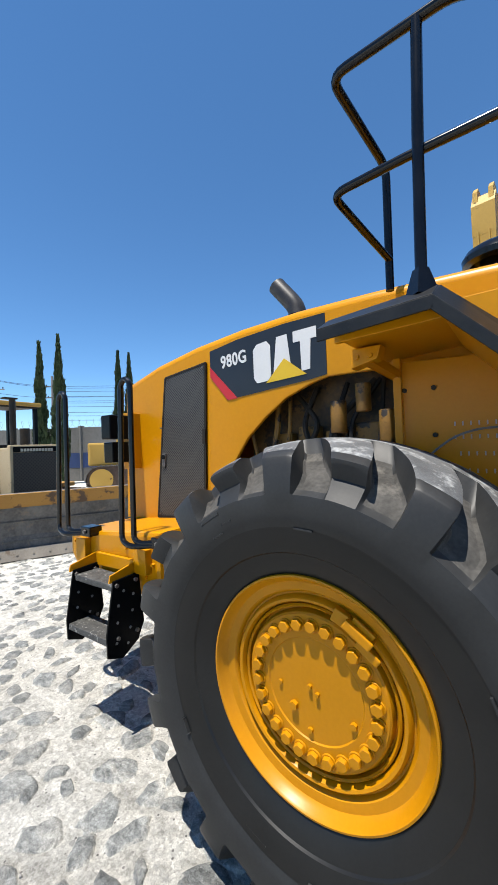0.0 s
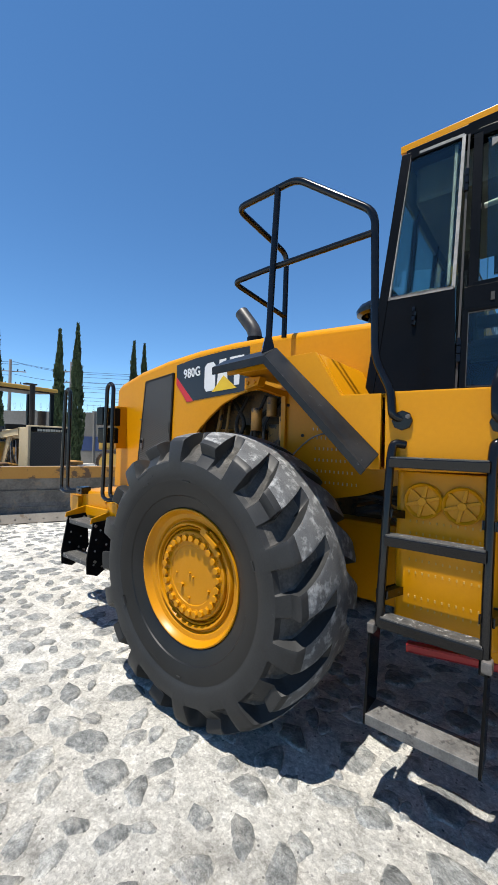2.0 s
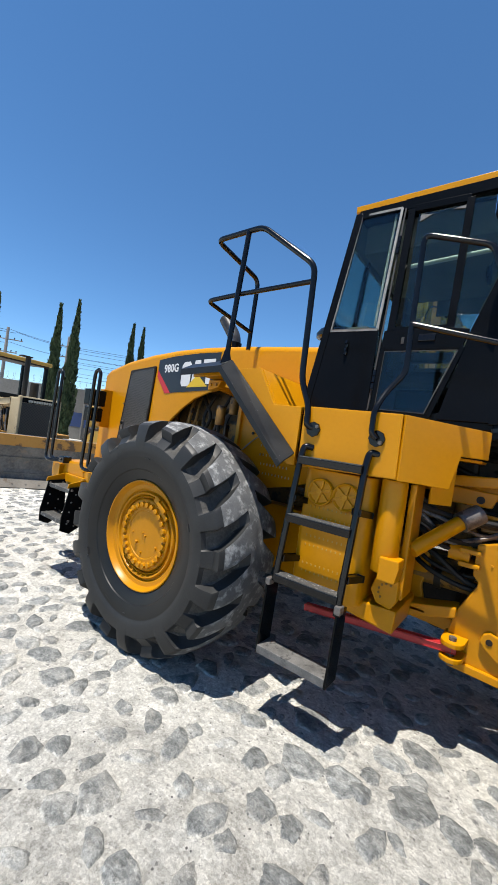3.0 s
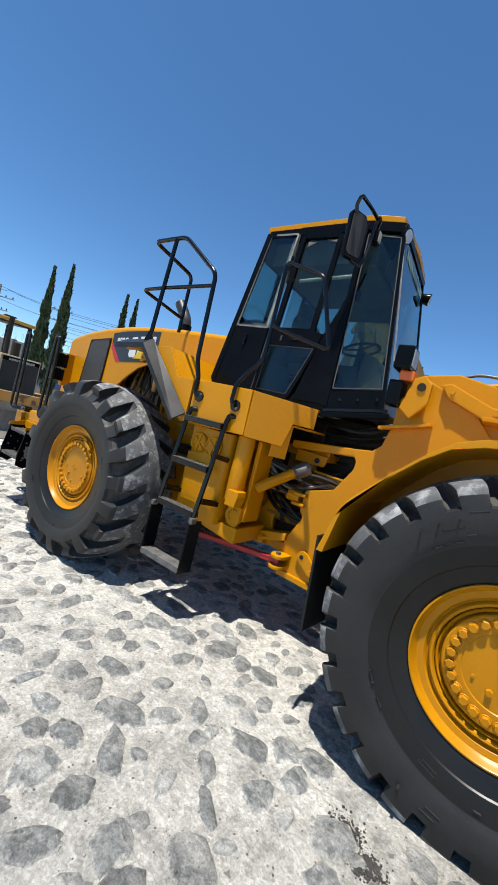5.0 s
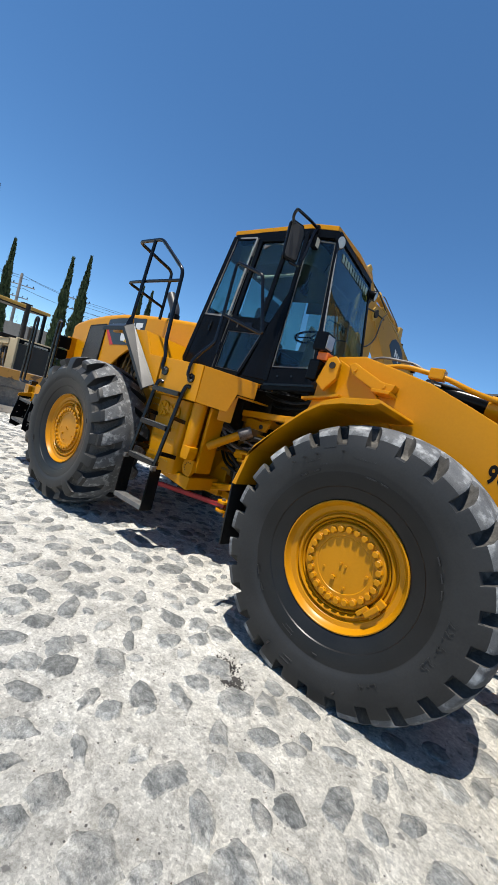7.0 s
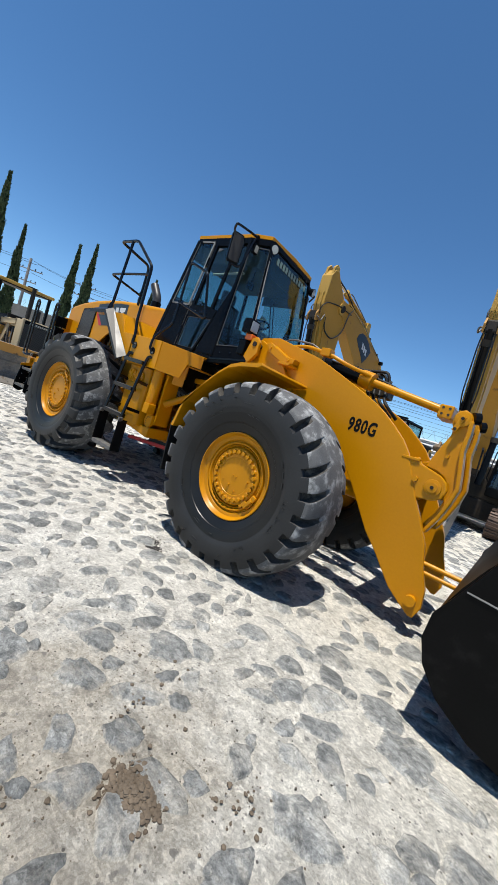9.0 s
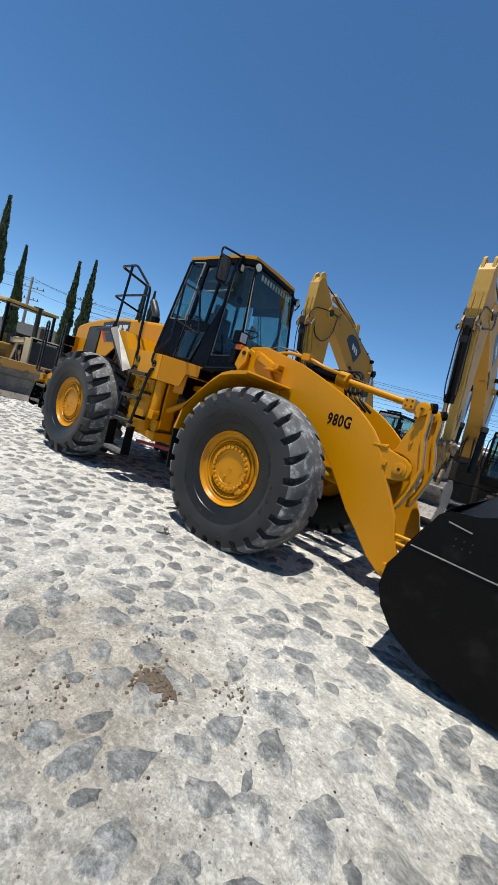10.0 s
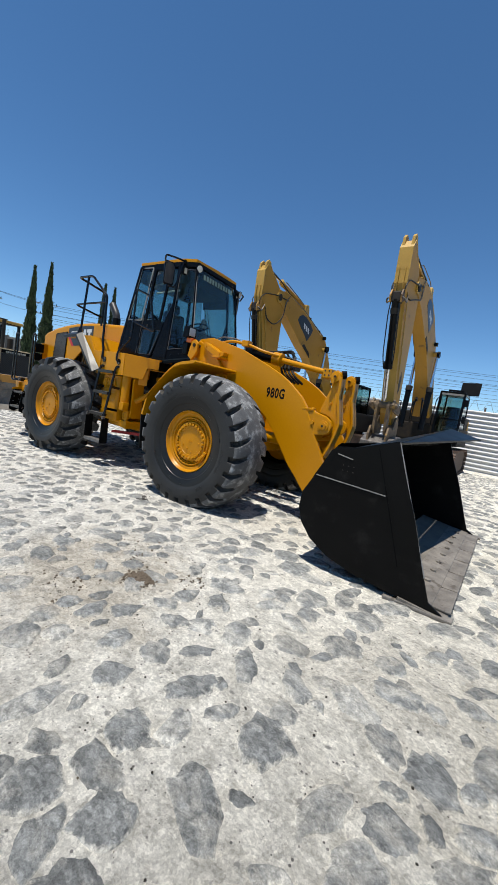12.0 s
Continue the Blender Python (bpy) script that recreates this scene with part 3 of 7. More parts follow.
def block_wall():
    p, q = Vector((-38, 1.0, 0)), Vector((-9, 22.0, 0))
    d = (q - p).normalized()
    s = Vector((-d.y, d.x, 0)) * 0.1
    b = bmesh.new()
    f = b.faces.new([b.verts.new(v) for v in (p - s, q - s, q + s, p + s)])
    r = bmesh.ops.extrude_face_region(b, geom=[f])
    bmesh.ops.translate(b, vec=(0, 0, 3.6), verts=[v for v in r["geom"] if isinstance(v, bmesh.types.BMVert)])
    wall = tagged(part("wall_north", b, WALLGREY), "grey concrete block yard wall with a blue painted band", "wall", kind="structure")
    part("painted_band", slab([p - s * 1.04 + Vector((0, 0, 0.9)), q - s * 1.04 + Vector((0, 0, 0.9)), q - s * 1.04 + Vector((0, 0, 1.9)), p - s * 1.04 + Vector((0, 0, 1.9))], 0.02, 0), BLUE, wall)
    for i in range(9):
        c = p + (q - p) * (i / 8)
        part("wall_pier", box((c.x - 0.15, c.y - 0.15, 0), (c.x + 0.15, c.y + 0.15, 3.7), 0.01), WALLGREY, wall)
    part("razor_wire", razor_coil(p + Vector((0, 0, 3.62)), q + Vector((0, 0, 3.62)), 0.28, 75), WORNSTEEL, wall)
    return wall


block_wall()
part("razor_wire", razor_coil((-12, 14.6, 2.72), (48, 14.6, 2.72), 0.24, 110), WORNSTEEL, fence)


# ---- the wheel loader ----
loader = thing("wheel_loader", "freshly painted yellow wheel loader with black bucket on cobbles", "wheel loader")


def sub(name, bm, material, parent, label="", smooth=False):
    return part(name, bm, material, parent, label, smooth)


SIDEWALL = [(-0.245, 0.395), (-0.272, 0.412), (-0.292, 0.445), (-0.308, 0.49), (-0.314, 0.508), (-0.322, 0.514), (-0.337, 0.56), (-0.345, 0.603), (-0.346, 0.611), (-0.355, 0.624), (-0.361, 0.66)]
CROWN = [(-0.366, 0.70), (-0.3665, 0.735), (-0.363, 0.77), (-0.3565, 0.803), (-0.348, 0.835), (-0.340, 0.862), (-0.335, 0.869), (-0.300, 0.888), (-0.27, 0.899), (-0.238, 0.909), (-0.20, 0.918), (-0.16, 0.923), (-0.12, 0.927), (-0.07, 0.929), (-0.03, 0.930), (0.0, 0.930)]
FLOOR = [(-0.366, 0.70), (-0.358, 0.726), (-0.330, 0.744), (-0.306, 0.758), (-0.288, 0.770), (-0.276, 0.780), (-0.270, 0.785), (-0.255, 0.796), (-0.243, 0.804), (-0.222, 0.814), (-0.195, 0.824), (-0.155, 0.837), (-0.11, 0.850), (-0.07, 0.868), (-0.03, 0.90), (0.0, 0.930)]


def ease(lo, hi, x):
    t = min(1.0, max(0.0, (x - lo) / (hi - lo)))
    return t * t * (3 - 2 * t)


def tread_tyre(rear):
    """A moulded tyre: the crown's profile with grooves sunk into it that sweep in from the shoulder."""
    count = 20 if rear else 26
    steps = (-0.5, -0.42, -0.33, -0.27, -0.23, -0.20, -0.16, -0.08, 0.0, 0.08, 0.16, 0.20, 0.23, 0.27, 0.33, 0.42)
    end = -0.07 if rear else -0.14
    half = [(y, r, y, r, 0.0) for y, r in SIDEWALL] + [(*p, *q, 1.0) for p, q in zip(CROWN, FLOOR)]
    rows = [(h, 1, 0.0) for h in half] + [(h, -1, 0.5 if rear else 0.0) for h in reversed(half[:-1])]
    grow = -0.0465 if rear else 0.028
    verts, sunk = [], []
    for (y, r, yf, rf, live), side, off in rows:
        in_from = (y + 0.374) / (end + 0.374)
        width = (0.245 - 0.11 * in_from) if rear else (0.17 - 0.075 * in_from)
        sweep = (0.50 if rear else 0.36) * max(0.0, in_from) ** 1.3 if live else 0.0
        for k in range(count):
            deep = k % 2 == 0
            for f in steps:
                w = width / 0.2
                u = f * w if abs(f) <= 0.27 else math.copysign(0.27 * w + (abs(f) - 0.27) / 0.23 * (0.5 - 0.27 * w), f)
                n = 1.0 - ease(0.19, 0.235, abs(f))
                start = 0.715 if rear else 0.765
                n *= live * ease(start, start + (0.035 if rear else 0.075), r) * (1.0 - ease(end - 0.07, end, y)) * (1.0 if rear else 0.95)
                if rear and deep == (u > 0):
                    n = max(n, 0.55 * live * ease(0.715, 0.75, r) * (1.0 - ease(0.835, 0.87, r)))
                a = 2 * math.pi * (k + u - sweep + (off if side < 0 else 0.0)) / count
                rr, yy = r + (rf - r) * n, (y + (yf - y) * n) * side
                rr += grow * max(0.0, rr - 0.43)
                verts.append((rr * math.sin(a), yy, rr * math.cos(a)))
                sunk.append((n, rr))
    m = count * len(steps)
    faces, slots = [], []
    for i in range(len(rows) - 1):
        for k in range(m):
            q = (i * m + k, i * m + (k + 1) % m, (i + 1) * m + (k + 1) % m, (i + 1) * m + k)
            faces.append(q)
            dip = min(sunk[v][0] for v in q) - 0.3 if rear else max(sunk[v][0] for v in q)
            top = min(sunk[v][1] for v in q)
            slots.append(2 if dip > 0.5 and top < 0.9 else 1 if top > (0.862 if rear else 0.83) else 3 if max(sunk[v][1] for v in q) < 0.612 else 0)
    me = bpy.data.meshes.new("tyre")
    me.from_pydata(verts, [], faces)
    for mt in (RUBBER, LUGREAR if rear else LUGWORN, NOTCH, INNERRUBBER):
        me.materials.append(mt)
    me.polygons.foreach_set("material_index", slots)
    me.shade_smooth()
    me.set_sharp_from_angle(angle=radians(30))
    return me


def wheel(rear, at, spin, lock_turn):
    w = part("wheel", lathe([(-0.236, 0.0), (-0.236, 0.06), (-0.236, 0.165), (-0.236, 0.179), (-0.236, 0.183), (-0.241, 0.187), (-0.241, 0.191), (-0.241, 0.262), (-0.241, 0.267), (-0.235, 0.274), (-0.205, 0.280), (-0.20, 0.30), (-0.20, 0.33), (0.1, 0.34), (0.2, 0.2), (0.2, 0.0)], 96), HUBPAINT, loader, "painted yellow wheel hub", smooth=True)
    w.location = at
    sub("rim", lathe([(-0.10, 0.30), (-0.205, 0.304), (-0.232, 0.308), (-0.243, 0.314), (-0.246, 0.324), (-0.240, 0.331), (-0.226, 0.335), (-0.222, 0.337), (-0.222, 0.343), (-0.234, 0.349), (-0.241, 0.356), (-0.246, 0.386), (-0.262, 0.400), (-0.280, 0.407), (-0.288, 0.413), (-0.287, 0.420), (-0.276, 0.424), (-0.25, 0.418), (-0.21, 0.405), (-0.1, 0.39)], 120), HUBPAINT, w, smooth=True)
    ring = lathe([(-0.20, 0.288), (-0.228, 0.290), (-0.234, 0.296), (-0.228, 0.302), (-0.20, 0.304), (-0.20, 0.288)], 96)
    sub("lock_ring", ring, HUBPAINT, w, smooth=True)
    # clamp of the lock ring
    ct, st = math.cos(lock_turn), math.sin(lock_turn)
    tx = Vector((-st, 0, ct))
    rx = Vector((ct, 0, st))
    c = rx * 0.312 + Vector((0, -0.250, 0))
    clamp = bar(c - tx * 0.055, c + tx * 0.055, 0.05, 0.035, 0.006, up=rx)
    clamp = bar(c - tx * 0.10 - rx * 0.03, c - tx * 0.01 - rx * 0.028, 0.024, 0.03, 0.006, clamp, up=rx)
    clamp = bar(c + tx * 0.045 + rx * 0.0, c + tx * 0.10 - rx * 0.01, 0.026, 0.05, 0.006, clamp, up=rx)
    clamp = bar(c - tx * 0.045 + rx * 0.01, c + tx * 0.04 + rx * 0.01, 0.012, 0.05, 0.004, clamp, up=rx)
    sub("ring_clamp", clamp, HUBPAINT, w)
    # ring of wheel bolts
    bolt_b = rod((0, 0.004, 0), (0, -0.005, 0), 0.027, None, 18)
    bolt_b = hexbolt((0, -0.004, 0), (0, -1, 0), 0.0235, 0.018, bolt_b)
    me = bpy.data.meshes.new("bolt")
    soft(bolt_b, 0.002, 1).to_mesh(me)
    bolt_b.free()
    me.materials.append(HUBPAINT)
    for k in range(26):
        a = 2 * math.pi * k / 26 + spin
        o = new("bolt", me)
        o.parent = w
        o.location = (0.233 * math.cos(a), -0.241, 0.233 * math.sin(a))
        o.rotation_euler = (0, random.uniform(0, 1), 0)
    for px, pz, r, h in ((-0.01, 0.014, 0.009, 0.012), (0.012, -0.014, 0.009, 0.012), (-0.10, -0.05, 0.017, 0.016), (0.12, -0.11, 0.013, 0.012), (-0.135, 0.03, 0.009, 0.008), (-0.06, -0.135, 0.011, 0.010)):
        v = Matrix.Rotation(-spin * 3, 3, 'Y') @ Vector((px, -0.236, pz))
        sub("hub_plug", hexbolt(v, (0, -1, 0), r, h), HUBPAINT, w)
    tyre = new("tyre", tread_tyre(rear))
    tyre.parent = w
    tyre.rotation_euler = (0, spin, 0)
    tagged(tyre, "black rubber loader tyre with dusty worn tread")
    # raised sidewall marks, as plain bars
    for k, (a0, r0, ln, wd) in enumerate(((2.1, 0.63, 0.055, 0.012), (2.25, 0.63, 0.05, 0.012), (2.0, 0.66, 0.05, 0.01), (0.5, 0.60, 0.05, 0.014), (0.35, 0.60, 0.05, 0.014), (0.2, 0.60, 0.05, 0.014), (3.6, 0.60, 0.06, 0.02), (3.8, 0.6, 0.05, 0.01), (4.35, 0.58, 0.09, 0.005), (4.36, 0.56, 0.07, 0.005), (4.75, 0.58, 0.03, 0.02), (2.3, 0.735, 0.006, 0.075), (2.05, 0.735, 0.006, 0.075), (1.8, 0.735, 0.006, 0.075), (2.18, 0.735, 0.006, 0.07), (1.93, 0.765, 0.08, 0.006), (2.1, 0.70, 0.10, 0.006), (1.6, 0.70, 0.14, 0.005), (4.3, 0.735, 0.012, 0.07), (4.5, 0.735, 0.07, 0.012), (4.52, 0.705, 0.07, 0.012), (5.0, 0.735, 0.012, 0.07), (1.5, 0.60, 0.07, 0.01), (1.35, 0.60, 0.05, 0.01))):
        if rear and (k % 2 or r0 > 0.7):
            continue
        rx, tx = Vector((math.cos(a0), 0, math.sin(a0))), Vector((-math.sin(a0), 0, math.cos(a0)))
        c = rx * r0 + Vector((0, -0.3355 if r0 < 0.57 else -0.3395 if r0 < 0.59 else -0.3475 if r0 < 0.615 else -0.354 if r0 < 0.64 else -0.358 if r0 < 0.68 else -0.3635, 0))
        sub("sidewall_mark", bar(c - tx * ln / 2, c + tx * ln / 2, wd, 0.008, 0.002, up=rx), RUBBER, w)
    if not rear:
        for word, mid_turn, r0, size in (("29.5-25", -0.22, 0.655, 0.075), ("L-4", -0.98, 0.655, 0.065)):
            for k, ch in enumerate(word):
                a0 = mid_turn - (k - len(word) / 2) * size * 0.62 / r0
                m = Matrix.Translation((r0 * math.cos(a0), -0.3605, r0 * math.sin(a0))) @ Matrix.Rotation(math.pi / 2 - a0, 4, 'Y') @ Matrix.Rotation(math.pi / 2, 4, 'X')
                lettering("sidewall_letter", ch, size, m, RUBBER, w, depth=0.006)
    return w


rear_wheel = wheel(True, (0.005, -1.205, 0.88), 0.10, 0.95)
front_wheel = wheel(False, (3.705, -1.185, 0.855), 0.23, -0.62)


def far_wheel(w, at):
    c = copy_thing(w, Matrix.Translation(at) @ Matrix.Rotation(math.pi, 4, 'Z'))
    return c


far_wheel(rear_wheel, (0.005, 1.205, 0.88))
far_wheel(front_wheel, (3.705, 1.185, 0.855))


# chassis and hood
HOOD_TOP = [(-2.27, 2.335), (-2.2, 2.385), (-1.85, 2.485), (-1.40, 2.565), (-0.95, 2.612), (-0.5, 2.632), (0.0, 2.628), (0.5, 2.61), (0.86, 2.595)]
ARCH = [(-0.30, 2.175), (-0.42, 2.145), (-0.60, 2.075), (-0.77, 1.96), (-0.92, 1.83), (-1.04, 1.67), (-1.11, 1.50), (-1.14, 1.30), (-1.14, 1.20)]
SIDE = [(-2.31, 1.17)] + [(x, z - 0.05) for x, z in HOOD_TOP] + [(0.90, 1.98), (0.14, 1.98), (0.14, 2.17)] + ARCH
hood = part("hood", extrude(SIDE, -0.51, -0.48, 0.008), YELLOW, loader, "curved yellow engine hood")
top = [(x, z) for x, z in HOOD_TOP]
sub("top_panel", extrude(top + [(x, z - 0.03) for x, z in reversed(top)], -0.455, 0.455, 0.0), YELLOW, hood)
for s in (-1, 1):
    b = bmesh.new()
    rows = []
    for x, z in HOOD_TOP:
        rows.append([b.verts.new((x, s * (0.455 + 0.055 * math.sin(a)), z - 0.055 + 0.055 * math.cos(a))) for a in (0, 0.4, 0.8, 1.2, 1.571)])
    for r0, r1 in zip(rows, rows[1:]):
        for k in range(4):
            b.faces.new((r0[k], r0[k + 1], r1[k + 1], r1[k]))
    sub("edge_panel", b, YELLOW, hood, smooth=True)
sub("far_side_panel", extrude(SIDE, 0.48, 0.51, 0.008), YELLOW, hood)
sub("rear_panel", slab([(-2.30, -0.48, 1.17), (-2.30, 0.48, 1.17), (-2.25, 0.48, 2.30), (-2.25, -0.48, 2.30)], 0.03, 0.01), YELLOW, hood)
# grille
g = [(-1.735, 2.36), (-1.285, 2.415), (-1.335, 1.24), (-1.875, 1.215)]
grille = part("grille", slab([(x, -0.517, z) for x, z in g], 0.012, 0.0), PERF, loader, "dark perforated radiator grille")
fr = None
for (x0, z0), (x1, z1) in zip(g, g[1:] + g[:1]):
    fr = bar((x0, -0.521, z0), (x1, -0.521, z1), 0.016, 0.012, 0.003, fr, up=(0, 1, 0))
sub("grille_frame", fr, GREASY, grille)
sub("latch", extrude([(-1.80, 1.62), (-1.76, 1.62), (-1.75, 1.74), (-1.79, 1.74)], -0.535, -0.523, 0.003), WORNSTEEL, grille, "worn steel latch")
sub("latch_knob", rod((-1.772, -0.545, 1.71), (-1.772, -0.53, 1.71), 0.018, None, 16), SATIN, grille)
sub("hinge", extrude([(-1.335, 1.80), (-1.305, 1.80), (-1.30, 1.92), (-1.33, 1.92)], -0.535, -0.523, 0.003), GREASY, grille)
for x, z in ((-1.70, 2.34), (-1.31, 2.385), (-1.345, 1.27), (-1.845, 1.245), (-1.80, 1.95)):
    sub("grille_screw", hexbolt((x, -0.526, z), (0, -1, 0), 0.009, 0.008), WORNSTEEL, grille)
# decal
DY = -0.5105
dec = part("side_decal", extrude([(-1.245, 2.495), (-0.98, 2.535), (-0.60, 2.562), (-0.305, 2.566), (-0.305, 2.19), (-0.42, 2.172), (-0.995, 2.122), (-1.09, 2.112), (-1.245, 2.372)], DY - 0.003, DY, 0.0), DECAL, loader, "black and red side decal with white number")
sub("red_stripe", extrude([(-1.245, 2.375), (-1.245, 2.30), (-1.085, 2.112), (-0.995, 2.118)], DY - 0.005, DY - 0.002, 0.0), REDDECAL, dec)
for pts in ([(-0.82, 2.20), (-0.845, 2.235), (-0.845, 2.43), (-0.815, 2.465), (-0.735, 2.475), (-0.705, 2.44), (-0.705, 2.235), (-0.735, 2.205)],
            [(-0.69, 2.21), (-0.545, 2.22), (-0.575, 2.49), (-0.655, 2.485)],
            [(-0.475, 2.235), (-0.415, 2.24), (-0.405, 2.43), (-0.365, 2.43), (-0.365, 2.50), (-0.53, 2.495), (-0.53, 2.425), (-0.48, 2.425)]):
    sub("white_shape", extrude(pts, DY - 0.0055, DY - 0.003, 0.0), WHITE, dec)
sub("yellow_triangle", extrude([(-0.745, 2.19), (-0.44, 2.21), (-0.60, 2.335)], DY - 0.008, DY - 0.0055, 0.0), YELLOWDECAL, dec)
lettering("model_number", "980G", 0.125, Matrix.Translation((-1.135, DY - 0.004, 2.350)) @ Matrix.Rotation(radians(90), 4, 'X') @ Matrix.Rotation(radians(4), 4, 'Z'), WHITE, dec, 0.80, 0.003)

chassis = part("rear_frame", box((-2.1, -0.45, 0.62), (1.75, 0.45, 1.18), 0.03), YELLOW, loader, "yellow welded rear frame")
sub("rear_axle", rod((0, -1.0, 0.87), (0, 1.0, 0.87), 0.17, None, 28), YELLOW, chassis, smooth=True)
bumper = part("counterweight", extrude([(-2.26, 1.0), (-2.26, 1.17), (-1.22, 1.25), (-1.22, 0.82), (-2.1, 0.82)], -1.08, 1.08, 0.03), YELLOW, loader, "yellow rear counterweight with bolted plates")
for x in (-2.12, -2.0, -1.78, -1.66, -1.5):
    sub("bolt", hexbolt((x, -1.08, 1.02), (0, -1, 0), 0.018, 0.02), YELLOW, bumper)
for x, z in ((-2.18, 1.10), (-1.90, 0.92), (-1.55, 1.12), (-1.35, 0.95), (-1.35, 1.12), (-1.28, 1.04)):
    sub("bolt", hexbolt((x, -1.08, z), (0, -1, 0), 0.014, 0.018), YELLOW, bumper)
for x in (-2.10, -1.42):
    sub("bracket", box((x, -1.13, 0.98), (x + 0.12, -1.08, 1.14), 0.006), YELLOW, bumper)

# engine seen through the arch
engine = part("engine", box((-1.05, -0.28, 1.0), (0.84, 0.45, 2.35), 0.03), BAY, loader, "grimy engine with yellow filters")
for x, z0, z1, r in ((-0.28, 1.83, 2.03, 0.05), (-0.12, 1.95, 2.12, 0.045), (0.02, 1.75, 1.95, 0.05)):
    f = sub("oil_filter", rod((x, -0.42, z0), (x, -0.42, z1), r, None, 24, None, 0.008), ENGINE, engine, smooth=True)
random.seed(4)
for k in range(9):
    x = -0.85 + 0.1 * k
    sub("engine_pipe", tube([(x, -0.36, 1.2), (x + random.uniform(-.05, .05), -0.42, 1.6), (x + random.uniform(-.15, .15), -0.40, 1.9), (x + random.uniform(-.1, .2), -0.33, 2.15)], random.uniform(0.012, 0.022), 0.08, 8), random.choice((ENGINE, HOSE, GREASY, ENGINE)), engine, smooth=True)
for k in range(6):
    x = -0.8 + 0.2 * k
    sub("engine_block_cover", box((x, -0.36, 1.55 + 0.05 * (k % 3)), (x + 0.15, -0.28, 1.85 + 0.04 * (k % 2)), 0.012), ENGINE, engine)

# rear fender
fender = part("rear_fender", extrude([(0.03, 2.22), (0.43, 2.245), (0.70, 2.25), (0.86, 1.995), (1.08, 1.99), (1.08, 1.60), (1.02, 1.60), (0.44, 2.19), (0.03, 2.175)], -1.185, -1.16, 0.004), YELLOW, loader, "yellow rear fender with black edge plate")
sub("fender_top", slab([(0.03, -1.16, 2.21), (0.43, -1.16, 2.235), (0.43, -0.51, 2.235), (0.03, -0.51, 2.21)], 0.02), YELLOW, fender)
sub("fender_top", slab([(0.43, -1.16, 2.24), (0.70, -1.16, 2.24), (0.70, -0.51, 2.24), (0.43, -0.51, 2.24)], 0.02), YELLOW, fender)
sub("fender_slope", slab([(0.70, -1.16, 2.24), (0.86, -1.16, 1.985), (0.86, -0.51, 1.985), (0.70, -0.51, 2.24)], 0.02), YELLOW, fender)
sub("under_plate", slab([(0.44, -1.16, 2.21), (1.03, -1.16, 1.60), (1.03, -0.60, 1.60), (0.44, -0.60, 2.21)], 0.02), YELLOW, fender)
edge = slab([(0.01, -1.188, 2.268), (0.43, -1.188, 2.303), (0.43, -1.31, 2.232), (0.01, -1.31, 2.202)], 0.014, 0.004)
edge = slab([(0.43, -1.188, 2.303), (1.075, -1.188, 1.675), (1.05, -1.31, 1.60), (0.42, -1.31, 2.232)], 0.014, 0.004, edge)
edge = slab([(0.01, -1.307, 2.207), (0.43, -1.307, 2.237), (0.43, -1.307, 2.19), (0.01, -1.307, 2.16)], 0.010, 0.003, edge)
edge = slab([(0.43, -1.307, 2.237), (1.055, -1.307, 1.605), (1.03, -1.307, 1.575), (0.42, -1.307, 2.19)], 0.010, 0.003, edge)
sub("edge_plate", edge, FENDERBLACK, fender, "chipped black fender edge")
sub("inner_panel", extrude([(0.14, 1.25), (0.75, 1.38), (1.08, 1.50), (1.08, 1.62), (0.70, 2.15), (0.14, 2.17)], -0.60, -0.57, 0.004), YELLOW, fender)
sub("inner_rib", box((0.11, -0.63, 1.6), (0.15, -0.57, 2.19), 0.005), YELLOW, fender)
# rows of slots, drawn as cream dashes that paint their highlights
for j, z in enumerate((1.826, 1.762, 1.682, 1.60, 1.52, 1.44)):
    for i in range(8 + j % 3):
        x = 0.381 + 0.0335 * i + 0.02 * (j // 2)
        sub("slot_highlight", box((x, -0.607, z - 0.0004 * i), (x + 0.006, -0.598, z + 0.020 - 0.0004 * i), 0.0), PALEPLASTIC, fender)
for x, z in ((0.16, 2.022), (0.298, 2.022), (0.296, 1.787)):
    sub("panel_bolt", rod((x, -0.612, z), (x, -0.598, z), 0.012, None, 10), GREASY, fender)
sub("loose_cable", tube([(0.20, -0.612, 1.62), (0.29, -0.612, 1.708), (0.38, -0.612, 1.775), (0.48, -0.612, 1.807), (0.64, -0.612, 1.812)], 0.006, 0.08, 6), SEAL, fender, smooth=True)

sub("edge_bracket", extrude([(0.02, 2.10), (0.14, 2.13), (0.16, 2.19), (0.02, 2.19)], -0.98, -0.90, 0.006), YELLOW, fender)
for x, y in ((0.05, -0.98), (0.11, -0.98)):
    sub("bracket_bolt", hexbolt((x, y, 2.15), (0, -1, 0), 0.014, 0.012), YELLOW, fender)
sub("fender_brace", bar((0.09, -0.95, 2.14), (0.13, -0.56, 2.10), 0.05, 0.03, 0.006), YELLOW, fender)
random.seed(6)
for k in range(10):
    z0 = random.uniform(1.0, 1.46)
    sub("hose", tube([(0.70, -0.50, z0), (0.92, -0.62 - random.uniform(0, 0.06), z0 + random.uniform(-0.05, 0.12)), (1.05, -0.60, z0 + random.uniform(-0.12, 0.05)), (1.2, -0.5, z0 - 0.05)], random.uniform(0.010, 0.020), 0.1, 8), random.choice((HOSE, HOSE, ENGINE)), fender, smooth=True)

